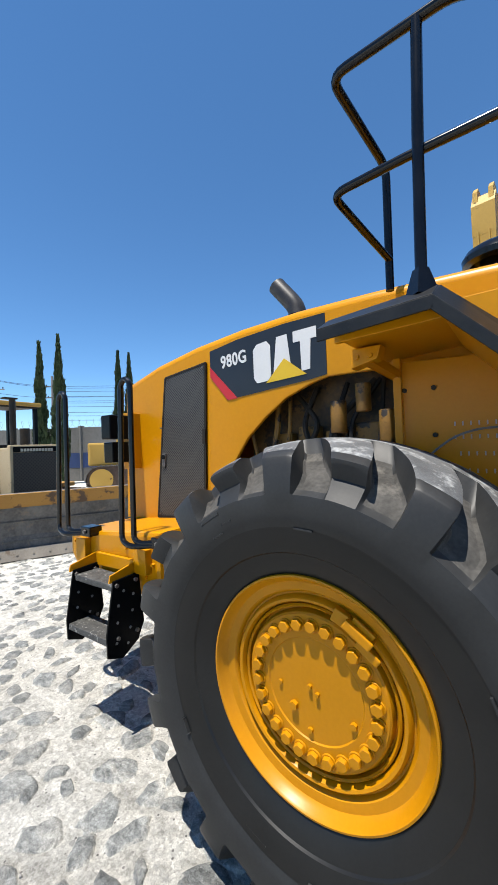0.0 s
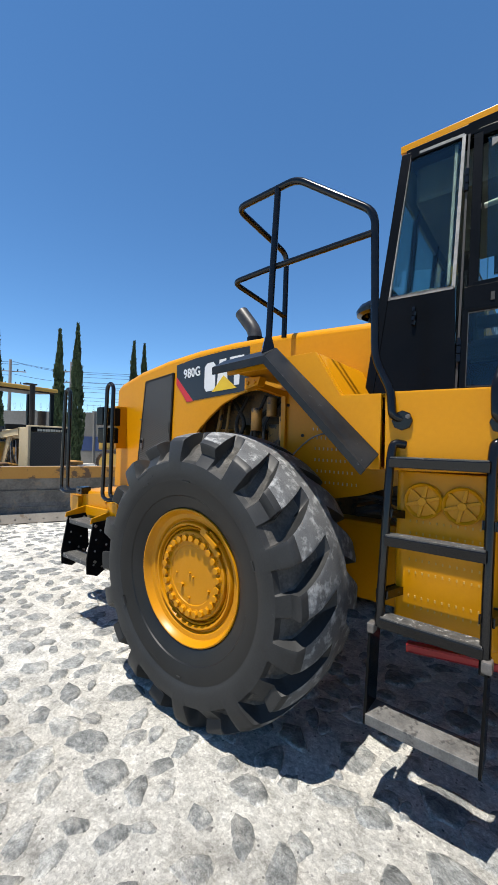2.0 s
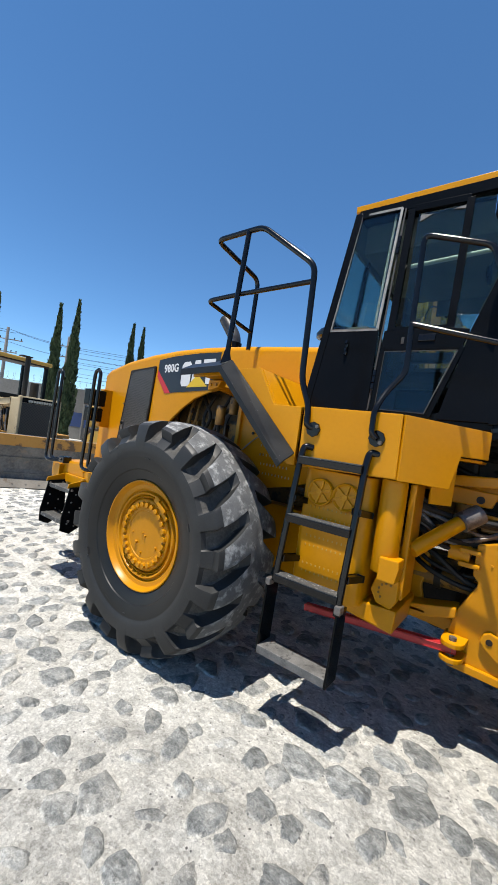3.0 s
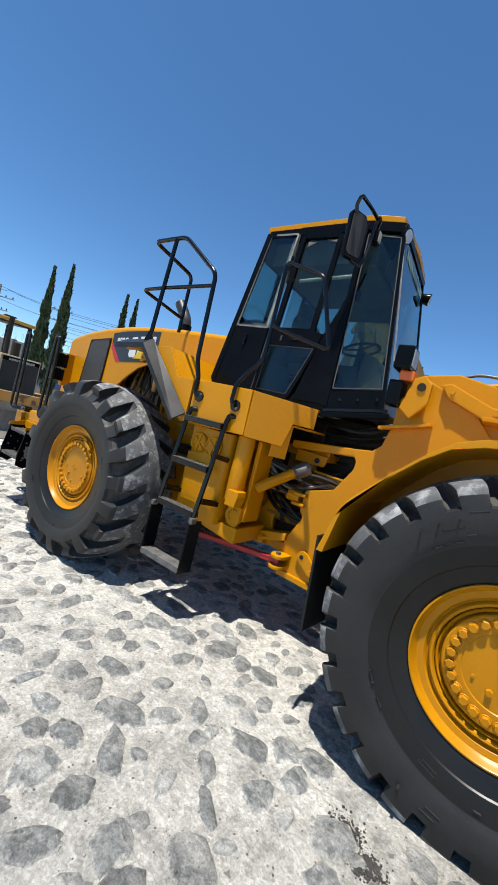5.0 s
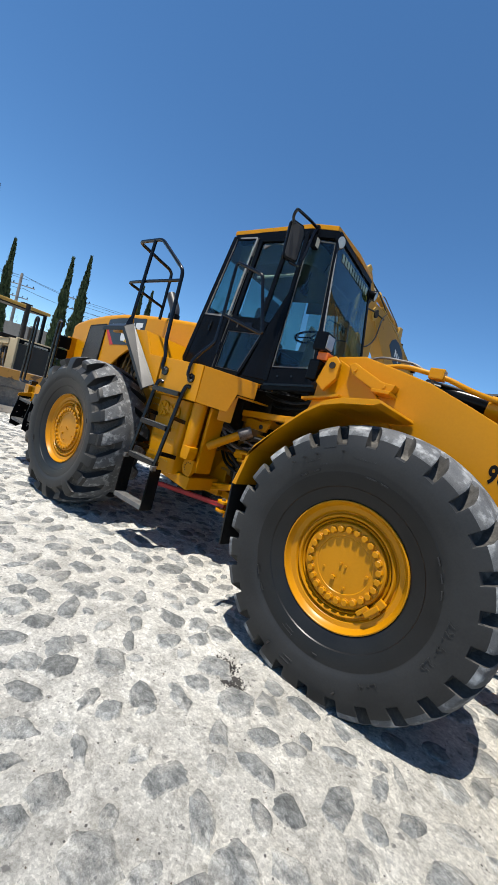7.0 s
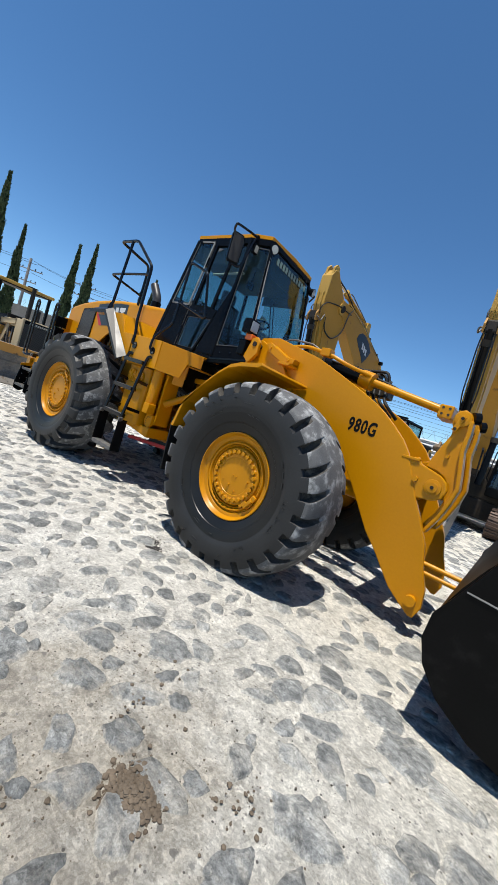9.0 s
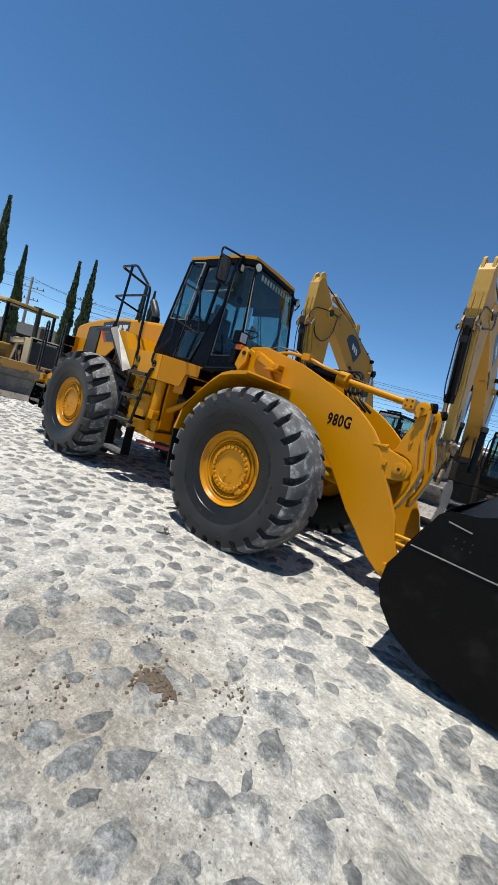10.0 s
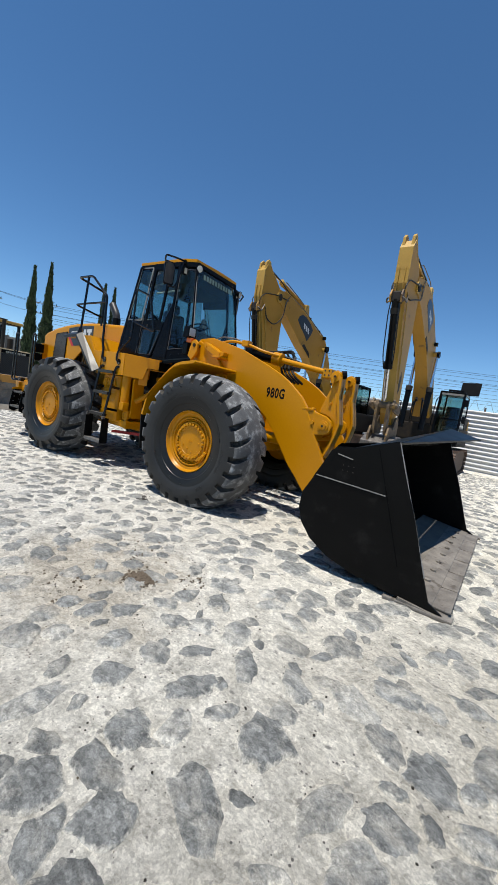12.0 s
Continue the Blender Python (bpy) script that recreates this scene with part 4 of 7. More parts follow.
# fender handrail
rail = part("handrail", tube([(0.375, -1.20, 2.26), (0.38, -1.175, 2.83), (0.39, -1.155, 3.32)], 0.021, 0), BLACK, loader, "black tube handrail on the fender", smooth=True)
sub("top_rail", tube([(1.198, -1.16, 1.85), (1.14, -1.20, 1.87), (1.13, -1.18, 1.99), (1.03, -1.15, 2.18), (1.01, -1.15, 2.96), (0.53, -1.16, 3.32), (0.04, -1.13, 3.33), (0.12, -0.62, 3.20), (0.115, -0.62, 2.55)], 0.021, 0.07), BLACK, rail, smooth=True)
sub("mid_rail", tube([(1.005, -1.15, 2.85), (0.35, -1.155, 2.83), (0.03, -1.14, 2.82), (0.12, -0.62, 2.71)], 0.018, 0.06), BLACK, rail, smooth=True)
sub("rail_foot", rod((0.375, -1.20, 2.275), (0.375, -1.20, 2.375), 0.06, 0.028, 4), BLACK, rail)
sub("rail_mount", rod((1.185, -1.172, 1.85), (1.185, -1.190, 1.85), 0.05, None, 8, None, 0.004), BLACK, rail)
sub("mount_bolt", hexbolt((1.215, -1.19, 1.868), (0, -1, 0), 0.013, 0.012), WORNSTEEL, rail)

# exhaust
ex = part("exhaust_pipe", tube([(-1.02, 0.50, 2.5), (-1.02, 0.50, 3.05), (-1.24, 0.50, 3.32)], 0.085, 0.10, 24), PIPE, loader, "bent dark steel exhaust pipe", smooth=True)
sub("heat_shield", rod((-1.02, 0.50, 2.5), (-1.02, 0.50, 2.98), 0.10, None, 28), SATIN, ex, smooth=True)
ac = part("air_intake", lathe([(0.0, 0.16), (0.015, 0.2), (0.05, 0.205), (0.09, 0.18), (0.125, 0.12), (0.14, 0.0)], 32), BLACK, loader, "black round air intake cap", smooth=True)
ac.rotation_euler = (radians(90), 0, 0)
ac.location = (0.56, 0.25, 2.875)
sub("intake_neck", rod((0, -0.28, 0), (0, 0.03, 0), 0.1, None, 24), SATIN, ac, smooth=True)

# rear lamps, loops, steps
lamp = part("tail_lamp_box", box((-2.21, -0.80, 1.68), (-2.08, -0.62, 1.85), 0.012), SATIN, loader, "black rear lamp boxes")
sub("upper_box", box((-2.21, -0.82, 1.875), (-2.08, -0.60, 2.075), 0.012), SATIN, lamp)
sub("bracket", box((-2.16, -0.64, 1.62), (-2.09, -0.50, 2.10), 0.006), YELLOW, lamp)
for x in (-1.42, -2.20):
    lp = part("rear_handrail", tube([(x + 0.26, -1.12, 1.205), (x + 0.12, -1.16, 1.19), (x + 0.055, -1.16, 1.21), (x + 0.05, -1.15, 2.20), (x + 0.0, -1.15, 2.24), (x - 0.05, -1.15, 2.20), (x - 0.055, -1.17, 1.19), (x + 0.06, -1.19, 1.17), (x + 0.22, -1.13, 1.185)], 0.018, 0.05), BLACK, loader, "black tube grab loop", smooth=True)
    sub("mount", box((x + 0.20, -1.15, 1.165), (x + 0.32, -1.05, 1.235), 0.008), BLACK, lp)
    sub("mount_bolt", hexbolt((x + 0.26, -1.15, 1.20), (0, -1, 0), 0.016, 0.012), WORNSTEEL, lp)
SX0, SX1 = -1.87, -1.42
steps = part("rear_step", extrude([(SX0, 0.965), (SX1, 0.97), (SX1, 1.055), (SX0, 1.055)], -1.11, -1.085, 0.004), YELLOW, loader, "black rear access step below the counterweight")
for x in (SX0, SX1):
    sp = sub("side_plate", extrude([(-1.29, 0.975), (-1.10, 0.985), (-1.07, 0.66), (-1.12, 0.56), (-1.24, 0.49), (-1.34, 0.53), (-1.345, 0.66)], x, x + 0.014, 0.003, 'x'), SATIN, steps)
    sub("yellow_gusset", extrude([(-1.31, 0.965), (-1.09, 0.965), (-1.09, 1.06), (-1.30, 1.01)], x - 0.013, x - 0.001, 0.002, 'x'), YELLOW, steps)
    for y, z in ((-1.22, 0.90), (-1.15, 0.86), (-1.26, 0.82), (-1.16, 0.76), (-1.27, 0.72), (-1.18, 0.66), (-1.28, 0.60), (-1.2, 0.57)):
        sub("bolt_hole", rod((x - 0.003, y, z), (x + 0.017, y, z), 0.009, None, 10), SEAL, steps)
    for y in (-1.27, -1.13):
        sub("step_bolt", hexbolt((x + 0.014, y, 0.945), (1, 0, 0), 0.014, 0.012), WORNSTEEL, steps)
        sub("step_bolt", hexbolt((x + 0.014, y, 0.625), (1, 0, 0), 0.014, 0.012), WORNSTEEL, steps)
for z, y in ((0.945, -1.28), (0.635, -1.335)):
    sub("step_tread", box((SX0 + 0.015, y, z - 0.04), (SX1 - 0.001, y + 0.17, z), 0.006), GRIT, steps)

# service platform box
PB = [(1.10, 1.60), (1.095, 1.998), (1.727, 1.990), (1.735, 1.615)]
tank = part("platform_box", extrude(PB, -1.175, -0.6, 0.008), YELLOW, loader, "yellow side platform box")
sub("corner_panel", slab([(1.737, -1.165, 1.612), (1.965, -0.93, 1.60), (2.00, -0.89, 1.80), (2.125, -0.755, 1.80), (2.125, -0.755, 1.965), (1.737, -1.165, 1.988)], 0.02), YELLOW, tank)
sub("inner_web", slab([(1.88, -0.95, 1.50), (1.98, -0.845, 1.50), (1.985, -0.84, 1.79), (1.88, -0.95, 1.62)], 0.016), YELLOW, tank)
sub("under_web", slab([(1.98, -0.86, 1.785), (2.10, -0.735, 1.785), (2.10, -0.45, 1.785), (1.98, -0.45, 1.785)], 0.016), YELLOW, tank)
sub("deck", slab([(0.86, -1.15, 1.985), (1.73, -1.15, 1.98), (2.11, -0.755, 1.96), (2.11, -0.45, 1.96), (0.86, -0.45, 1.985)], 0.02), YELLOW, tank)
TANK = [(1.145, -0.55), (1.145, -1.10), (1.16, -1.125), (1.19, -1.135)] + [(1.53 + 0.075 * math.sin(a), -1.06 - 0.075 * math.cos(a)) for a in (0, 0.3, 0.6, 0.9, 1.2, 1.571)] + [(1.605, -0.55)]
fuel = part("fuel_tank", extrude(TANK, 0.815, 1.60, 0.012, 'z'), YELLOW, loader, "yellow tank with two round filler caps", smooth=True)
for x, z in ((1.282, 1.46), (1.452, 1.455)):
    c = sub("filler_cap", lathe([(-0.0, 0.088), (-0.02, 0.088), (-0.026, 0.083), (-0.02, 0.074), (-0.012, 0.07), (-0.012, 0.0)], 40), YELLOW, fuel, smooth=True)
    c.location = (x, -1.137, z)
    spokes = []
    for k in range(12):
        a = k * math.pi / 6 + 0.3
        for d in ((-0.10, 0.10) if k % 2 == 0 else (0.0,)):
            spokes.append(((0.078 if k % 2 == 0 else 0.020) * math.cos(a + d), (0.078 if k % 2 == 0 else 0.020) * math.sin(a + d)))
    s_ = part("cap_grip", extrude(spokes, -0.026, -0.010, 0.003), YELLOW, fuel)
    hub = part("cap_hub", rod((0, -0.01, 0), (0, -0.034, 0), 0.02, None, 16, None, 0.004), YELLOW, fuel)
    hub.location = (x, -1.137, z)
    s_.location = (x, -1.137, z)
sub("tank_cylinder", rod((1.705, -1.05, 1.06), (1.705, -1.05, 1.61), 0.075, None, 36, None, 0.012), YELLOW, fuel, smooth=True)
sub("cylinder_rib", box((1.775, -0.98, 0.90), (1.815, -0.75, 1.60), 0.012), YELLOW, fuel)
sub("cylinder_bracket", extrude([(1.70, 1.03), (1.80, 1.03), (1.815, 1.12), (1.81, 1.165), (1.70, 1.165)], -1.15, -1.03, 0.008), YELLOW, fuel)
sub("brace_pipe", rod((1.82, -0.92, 1.20), (2.03, -0.72, 1.40), 0.045, None, 24), YELLOW, fuel, smooth=True)
sub("pipe_joint", rod((2.03, -0.72, 1.40), (2.12, -0.64, 1.47), 0.062, None, 20), WORNSTEEL, fuel, smooth=True)
sub("lower_skirt", extrude([(1.64, 0.93), (1.68, 0.86), (1.77, 0.84), (1.80, 0.90), (1.80, 1.02), (1.70, 1.04), (1.66, 1.0)], -1.03, -0.98, 0.012), YELLOW, fuel)
for k in range(6):
    sub("skirt_bolt", hexbolt((1.74 + 0.05 * math.cos(1.2 + k * 0.55), -1.03, 0.94 + 0.05 * math.sin(1.2 + k * 0.55)), (0, -1, 0), 0.008, 0.005), ENGINE, fuel)
sub("tank_foot", extrude([(1.16, 0.79), (1.80, 0.71), (1.81, 0.85), (1.16, 0.83)], -1.04, -0.58, 0.012), YELLOW, fuel)
sub("frame_rail", extrude([(1.60, 0.66), (2.07, 0.80), (2.07, 0.87), (1.60, 0.76)], -0.66, -0.5, 0.012), YELLOW, fuel)
for row in (1.35, 1.29, 1.16, 1.10, 0.98, 0.93):
    for k in range(11):
        sub("tread_slot", box((1.22 + 0.03 * k, -1.139, row), (1.226 + 0.03 * k, -1.133, row + 0.012), 0.0), OLDYELLOW, fuel)

# ladder
lad = part("access_ladder", tube([(1.20, -1.17, 1.73), (1.15, -1.20, 1.74), (1.145, -1.22, 1.66), (1.145, -1.33, 0.88)], 0.021, 0.03), BLACK, loader, "black steel ladder with worn treads", smooth=True)
sub("rail", tube([(1.62, -1.16, 1.745), (1.575, -1.19, 1.75), (1.57, -1.21, 1.68), (1.57, -1.34, 0.82)], 0.021, 0.03), BLACK, lad, smooth=True)
for z, y in ((1.665, -1.235), (1.297, -1.28), (0.925, -1.325)):
    sub("tread", box((1.15, y - 0.03, z - 0.045), (1.565, y + 0.055, z), 0.004), BLACK, lad)
    sub("tread_grip", box((1.155, y - 0.026, z), (1.56, y + 0.052, z + 0.006), 0.0), GRIT, lad)
for x in (1.145, 1.57):
    for z, y in ((1.40, -1.26), (1.02, -1.30)):
        sub("mount", bar((x, y, z), (x + 0.03, -1.12, z - 0.02), 0.05, 0.03, 0.005), BLACK, lad)
swing = part("swing_step", slab([(1.115, -1.365, 0.88), (1.115, -1.23, 0.87), (1.095, -1.21, 0.41), (1.095, -1.355, 0.41)], 0.012, 0.002), SATIN, loader, "hanging lower step of dusty steel")
sub("hanger", slab([(1.58, -1.365, 0.86), (1.58, -1.23, 0.85), (1.565, -1.21, 0.41), (1.565, -1.36, 0.41)], 0.012, 0.002), SATIN, swing)
sub("tread", box((1.10, -1.36, 0.415), (1.56, -1.22, 0.465), 0.004), TREADSTEEL, swing)
sub("hinge", box((1.56, -1.37, 0.835), (1.60, -1.31, 0.885), 0.01), WORNSTEEL, swing)
sub("hinge", box((1.10, -1.37, 0.85), (1.135, -1.31, 0.895), 0.01), WORNSTEEL, swing)

# ---- cab ----
YC = 0.215
BASE = [(0.815, -0.65), (1.34, -0.65), (2.12, -0.645), (2.565, -0.485)]
TOP = [(0.965, -0.45), (1.335, -0.45), (2.0, -0.45), (2.315, -0.36)]
ZB, ZT = 2.02, 3.70


def cab_point(i, z, far=False):
    f = (z - ZB) / (ZT - ZB)
    x = BASE[i][0] + (TOP[i][0] - BASE[i][0]) * f
    y = BASE[i][1] + (TOP[i][1] - BASE[i][1]) * f
    return Vector((x - 0.06 if far and i == 3 else x, 2 * YC - y if far else y, z))


def on_side(x, z, out=0.0, far=False):
    """A point on the cab's sloping side."""
    y = -0.65 + 0.119 * (z - ZB) - out
    return Vector((x, 2 * YC - y if far else y, z))


def side_panel(name, pts, material, parent, thick=0.03, out=0.0, far=False, label=""):
    o = sub(name, slab([on_side(x, z, out, far) for x, z in pts], thick, 0.003 if thick > 0.01 else 0.0), material, parent, label)
    if material is GLASS:
        o.visible_shadow = False
    return o


def side_frame(name, pts, w, d, material, parent, out, label=""):
    """A bar along each edge of an opening in the side, joined into one frame."""
    q = [on_side(x, z, out) for x, z in pts]
    b = None
    for p0, p1 in zip(q, q[1:] + q[:1]):
        b = bar(p0, p1, w, d, 0.002, b, up=(0, 1, 0))
    return sub(name, b, material, parent, label)


REAR_GLASS = [(0.905, 2.695), (1.29, 2.685), (1.31, 3.67), (0.985, 3.68)]
DOOR_GLASS = [(1.46, 2.69), (1.775, 2.68), (1.765, 3.58), (1.44, 3.59)]
LOW_GLASS = [(1.375, 2.075), (1.715, 2.065), (1.855, 2.51), (1.375, 2.51)]
SLIM_GLASS = [(1.81, 2.665), (1.905, 2.65), (2.025, 3.03), (1.985, 3.60), (1.80, 3.62)]

cab = part("cab", slab([(0.82, -0.64, 2.03), (2.12, -0.64, 2.03), (2.56, -0.48, 2.03), (2.60, YC, 2.03), (2.56, 2 * YC + 0.48, 2.03), (2.12, 2 * YC + 0.64, 2.03), (0.82, 2 * YC + 0.64, 2.03)], 0.10, 0.01), SATIN, loader, "black framed operator cab with tinted glass")
roof = sub("roof", extrude([(0.92, -0.445), (2.05, -0.455), (2.30, -0.375), (2.32, YC), (2.265, 2 * YC + 0.375), (2.05, 2 * YC + 0.455), (0.92, 2 * YC + 0.445)], 3.735, 3.785, 0.003, 'z'), YELLOW, cab, "thin yellow cab roof")
sub("roof_lining", extrude([(0.97, -0.42), (1.96, -0.42), (2.2, -0.34), (2.2, 2 * YC + 0.34), (1.96, 2 * YC + 0.42), (0.97, 2 * YC + 0.42)], 3.66, 3.735, 0.0, 'z'), SATIN, cab)
for far in (False, True):
    for i, w in ((0, 0.06), (2, 0.05), (3, 0.028)):
        sub("pillar", bar(cab_point(i, ZB, far), cab_point(i, ZT, far), w, 0.045, 0.006, up=(0, 1, 0)), SATIN, cab)
    for i, k in ((0, 1), (1, 2), (2, 3)):
        sub("header", bar(cab_point(i, 3.69, far), cab_point(k, 3.69, far), 0.035, 0.07, 0.004), SATIN, cab)
    side_panel("rear_side_panel", [(0.80, 2.05), (1.325, 2.05), (1.30, 2.68), (0.865, 2.69)], SATIN, cab, 0.03, 0.0, far)
    side_panel("window_pane", REAR_GLASS, GLASS, cab, 0.008, 0.0, far)
    side_panel("corner_panel", [(1.80, 2.03), (2.11, 2.03), (2.035, 3.25), (2.01, 3.66), (1.99, 3.66), (2.035, 3.03), (1.915, 2.645)], SATIN, cab, 0.03, 0.0, far)
    a, b_, c, d = (cab_point(*k, far) for k in ((2, 2.60 if far else 2.17), (3, 2.62 if far else 2.255), (3, 3.62), (2, 3.62)))
    u = (b_ - a).normalized()
    o = sub("window_pane", slab([a + u * 0.035, b_ - u * 0.02, c - u * 0.02, d + u * 0.035], 0.008, 0.0), GLASS, cab)
    o.visible_shadow = False
    sub("sill_panel", slab([cab_point(2, 1.95, far), cab_point(3, 2.05, far), b_, a], 0.03, 0.003), SATIN, cab)
    if far:
        side_panel("door_panel", [(1.35, 2.05), (1.79, 2.05), (1.90, 2.66), (1.35, 2.66)], SATIN, cab, 0.03, 0.0, True)
        side_panel("window_pane", [(1.40, 2.66), (1.905, 2.66), (2.03, 3.03), (2.0, 3.30), (1.40, 3.30)], GLASS, cab, 0.008, 0.0, True)
        side_panel("upper_panel", [(1.35, 3.30), (2.0, 3.30), (1.99, 3.66), (1.35, 3.66)], LINING, cab, 0.03, 0.0, True)

# near door with its two windows, and the slim pane beside it
door = side_panel("cab_door", [(1.35, 2.52), (1.88, 2.52), (1.91, 2.65), (1.80, 2.665), (1.35, 2.665)], SATIN, cab, 0.034, 0.004, False, "black cab door with two tinted windows")
side_frame("door_frame", [(1.395, 2.665), (1.79, 2.665), (1.785, 3.625), (1.39, 3.64)], 0.05, 0.03, SATIN, door, 0.006)
side_frame("lower_frame", [(1.36, 2.05), (1.74, 2.04), (1.885, 2.53), (1.36, 2.53)], 0.03, 0.03, SATIN, door, 0.006)
side_panel("upper_window", DOOR_GLASS, GLASS, door, 0.008, 0.004)
side_panel("lower_window", LOW_GLASS, GLASS, door, 0.008, 0.004)
side_frame("window_seal", LOW_GLASS, 0.006, 0.008, SILLGREY, door, 0.010)
side_panel("slim_window", SLIM_GLASS, GLASS, cab, 0.008, 0.0)
side_frame("window_seal", REAR_GLASS, 0.020, 0.012, SEAL, cab, 0.010, "pale weathered window seal")
sub("inner_strip", bar(on_side(1.255, 2.72, -0.02), on_side(1.265, 3.64, -0.02), 0.018, 0.012, 0.002, up=(0, 1, 0)), SEAL, cab)
for z in (3.28, 2.22):
    for k in range(3):
        sub("door_hinge", rod(on_side(1.335, z + 0.05 * k, 0.022), on_side(1.335, z + 0.05 * k + 0.042, 0.022), 0.013, None, 12), BLACK, cab)
sub("door_seam", bar(on_side(1.33, 2.06, 0.014), on_side(1.338, 3.66, 0.014), 0.012, 0.004, 0.0, up=(0, 1, 0)), SEAT, cab)
sub("door_handle", slab([on_side(x, z, 0.026) for x, z in ((1.60, 2.575), (1.71, 2.575), (1.71, 2.625), (1.60, 2.625))], 0.012, 0.004), BLACK, door)
sub("keyhole", slab([on_side(x, z, 0.024) for x, z in ((1.485, 2.56), (1.505, 2.56), (1.505, 2.61), (1.485, 2.61))], 0.006, 0.002), SEAT, door)
sub("window_latch", slab([on_side(x, z, 0.012) for x, z in ((1.46, 3.52), (1.545, 3.56), (1.46, 3.575))], 0.006, 0.0), SILLGREY, door)
sub("window_latch", slab([on_side(x, z, 0.012) for x, z in ((1.68, 3.565), (1.76, 3.55), (1.76, 3.575))], 0.006, 0.0), SILLGREY, door)
for k in range(4):
    sub("panel_latch", rod(on_side(1.075 + 0.006 * (k % 2), 2.60 - 0.03 * k, 0.03), on_side(1.075, 2.575 - 0.03 * k, 0.03), 0.012, None, 8), BLACK, cab)
sub("sill_trim", bar((2.125, -0.665, 1.985), (2.60, -0.50, 2.085), 0.024, 0.02, 0.005), BLACK, cab)
sub("sill_ledge", bar((2.11, -0.675, 1.945), (2.62, -0.50, 2.045), 0.05, 0.03, 0.006), SATIN, cab)
for x, y, z in ((2.225, -0.613, 2.10), (2.36, -0.565, 2.13), (2.50, -0.515, 2.165)):
    sub("sill_bolt", hexbolt((x, y, z), (0.3, -0.95, 0), 0.013, 0.01), BLACK, cab)
fw = None
fq = [cab_point(2, 2.185) + Vector((0.04, -0.010, 0)), cab_point(3, 2.265) + Vector((-0.02, -0.010, 0)), cab_point(3, 3.60) + Vector((-0.02, -0.010, 0)), cab_point(2, 3.60) + Vector((0.04, -0.010, 0))]
for p, q in zip(fq, fq[1:] + fq[:1]):
    fw = bar(p, q, 0.007, 0.008, 0.0, fw, up=(0, 1, 0))
sub("window_seal", fw, SILLGREY, cab)
# windscreen and rear wall
fl, frr = cab_point(3, 2.255), cab_point(3, 2.255, True)
tl, tr = cab_point(3, 3.64), cab_point(3, 3.64, True)
ws = sub("windscreen", slab([fl, frr, tr, tl], 0.008, 0.0), GLASS, cab)
ws.visible_shadow = False
sub("front_panel", slab([cab_point(3, 2.03), cab_point(3, 2.03, True), frr, fl], 0.03, 0.003), SATIN, cab)
sub("front_header", bar(cab_point(3, 3.705), cab_point(3, 3.705, True), 0.04, 0.05, 0.004), SATIN, cab)
sub("screen_seal", bar(fl + Vector((0.012, -0.006, 0.25)), tl + Vector((0.012, -0.006, -0.05)), 0.012, 0.008, 0.0), SEAL, cab)
wv = (frr - fl).normalized()
up_ = (tl - fl).normalized()
nrm = wv.cross(up_).normalized()
if nrm.x < 0:
    nrm = -nrm
for k in range(11):
    c = tl + wv * (0.20 + 0.082 * k) - up_ * 0.10 + nrm * 0.007
    sub("header_mark", bar(c - up_ * 0.045, c + up_ * 0.045, 0.052, 0.003, 0.0, up=nrm), GREYTEXT, cab)
sub("rear_lower_panel", slab([cab_point(0, 2.05), cab_point(0, 2.05, True), cab_point(0, 2.80, True), cab_point(0, 2.80)], 0.03, 0.003), SATIN, cab)
sub("rear_upper_panel", slab([cab_point(0, 3.42), cab_point(0, 3.42, True), cab_point(0, 3.66, True), cab_point(0, 3.66)], 0.03, 0.003), LINING, cab)
o = sub("rear_window", slab([cab_point(0, 2.80), cab_point(0, 2.80, True), cab_point(0, 3.42, True), cab_point(0, 3.42)], 0.008, 0.0), GLASS, cab)
o.visible_shadow = False
for y in (YC - 0.32, YC + 0.32):
    sub("rear_post", bar((0.84, y, 2.1), (0.96, y, 3.66), 0.05, 0.04, 0.006), SATIN, cab)
# inside the cab
sub("headliner", extrude([(1.0, -0.36), (1.95, -0.36), (2.1, -0.28), (2.1, 2 * YC + 0.28), (1.95, 2 * YC + 0.36), (1.0, 2 * YC + 0.36)], 3.40, 3.65, 0.03, 'z'), LINING, cab)
sub("sun_visor", slab([(2.16, -0.20, 3.38), (2.16, 2 * YC + 0.20, 3.38), (2.26, 2 * YC + 0.20, 3.60), (2.26, -0.20, 3.60)], 0.012), SEAT, cab)
sub("rear_console", box((0.96, -0.42, 2.06), (1.16, 2 * YC + 0.42, 2.78), 0.03), LINING, cab)
sub("roof_rail", rod(on_side(1.42, 3.22, -0.10), on_side(2.0, 3.26, -0.10), 0.016, None, 12), PALEPLASTIC, cab)
for k, (x0, x1) in enumerate(((2.44, 2.37), (2.46, 2.385))):
    sub("wiper_arm", bar((x0 + 0.02, YC - 0.12 + 0.05 * k, 2.30), (x1 + 0.005, YC - 0.34 + 0.05 * k, 3.05), 0.014, 0.012, 0.002), BLACK, cab)
sub("seat_base", box((1.28, YC - 0.25, 2.35), (1.78, YC + 0.25, 2.50), 0.05), SEAT, cab)
sub("seat_back", box((1.20, YC - 0.25, 2.45), (1.34, YC + 0.25, 3.02), 0.06), SEAT, cab)
sub("head_rest", box((1.19, YC - 0.14, 3.02), (1.29, YC + 0.14, 3.20), 0.04), SEAT, cab)
sub("seat_pedestal", box((1.30, YC - 0.18, 2.06), (1.65, YC + 0.18, 2.35), 0.03), SATIN, cab)
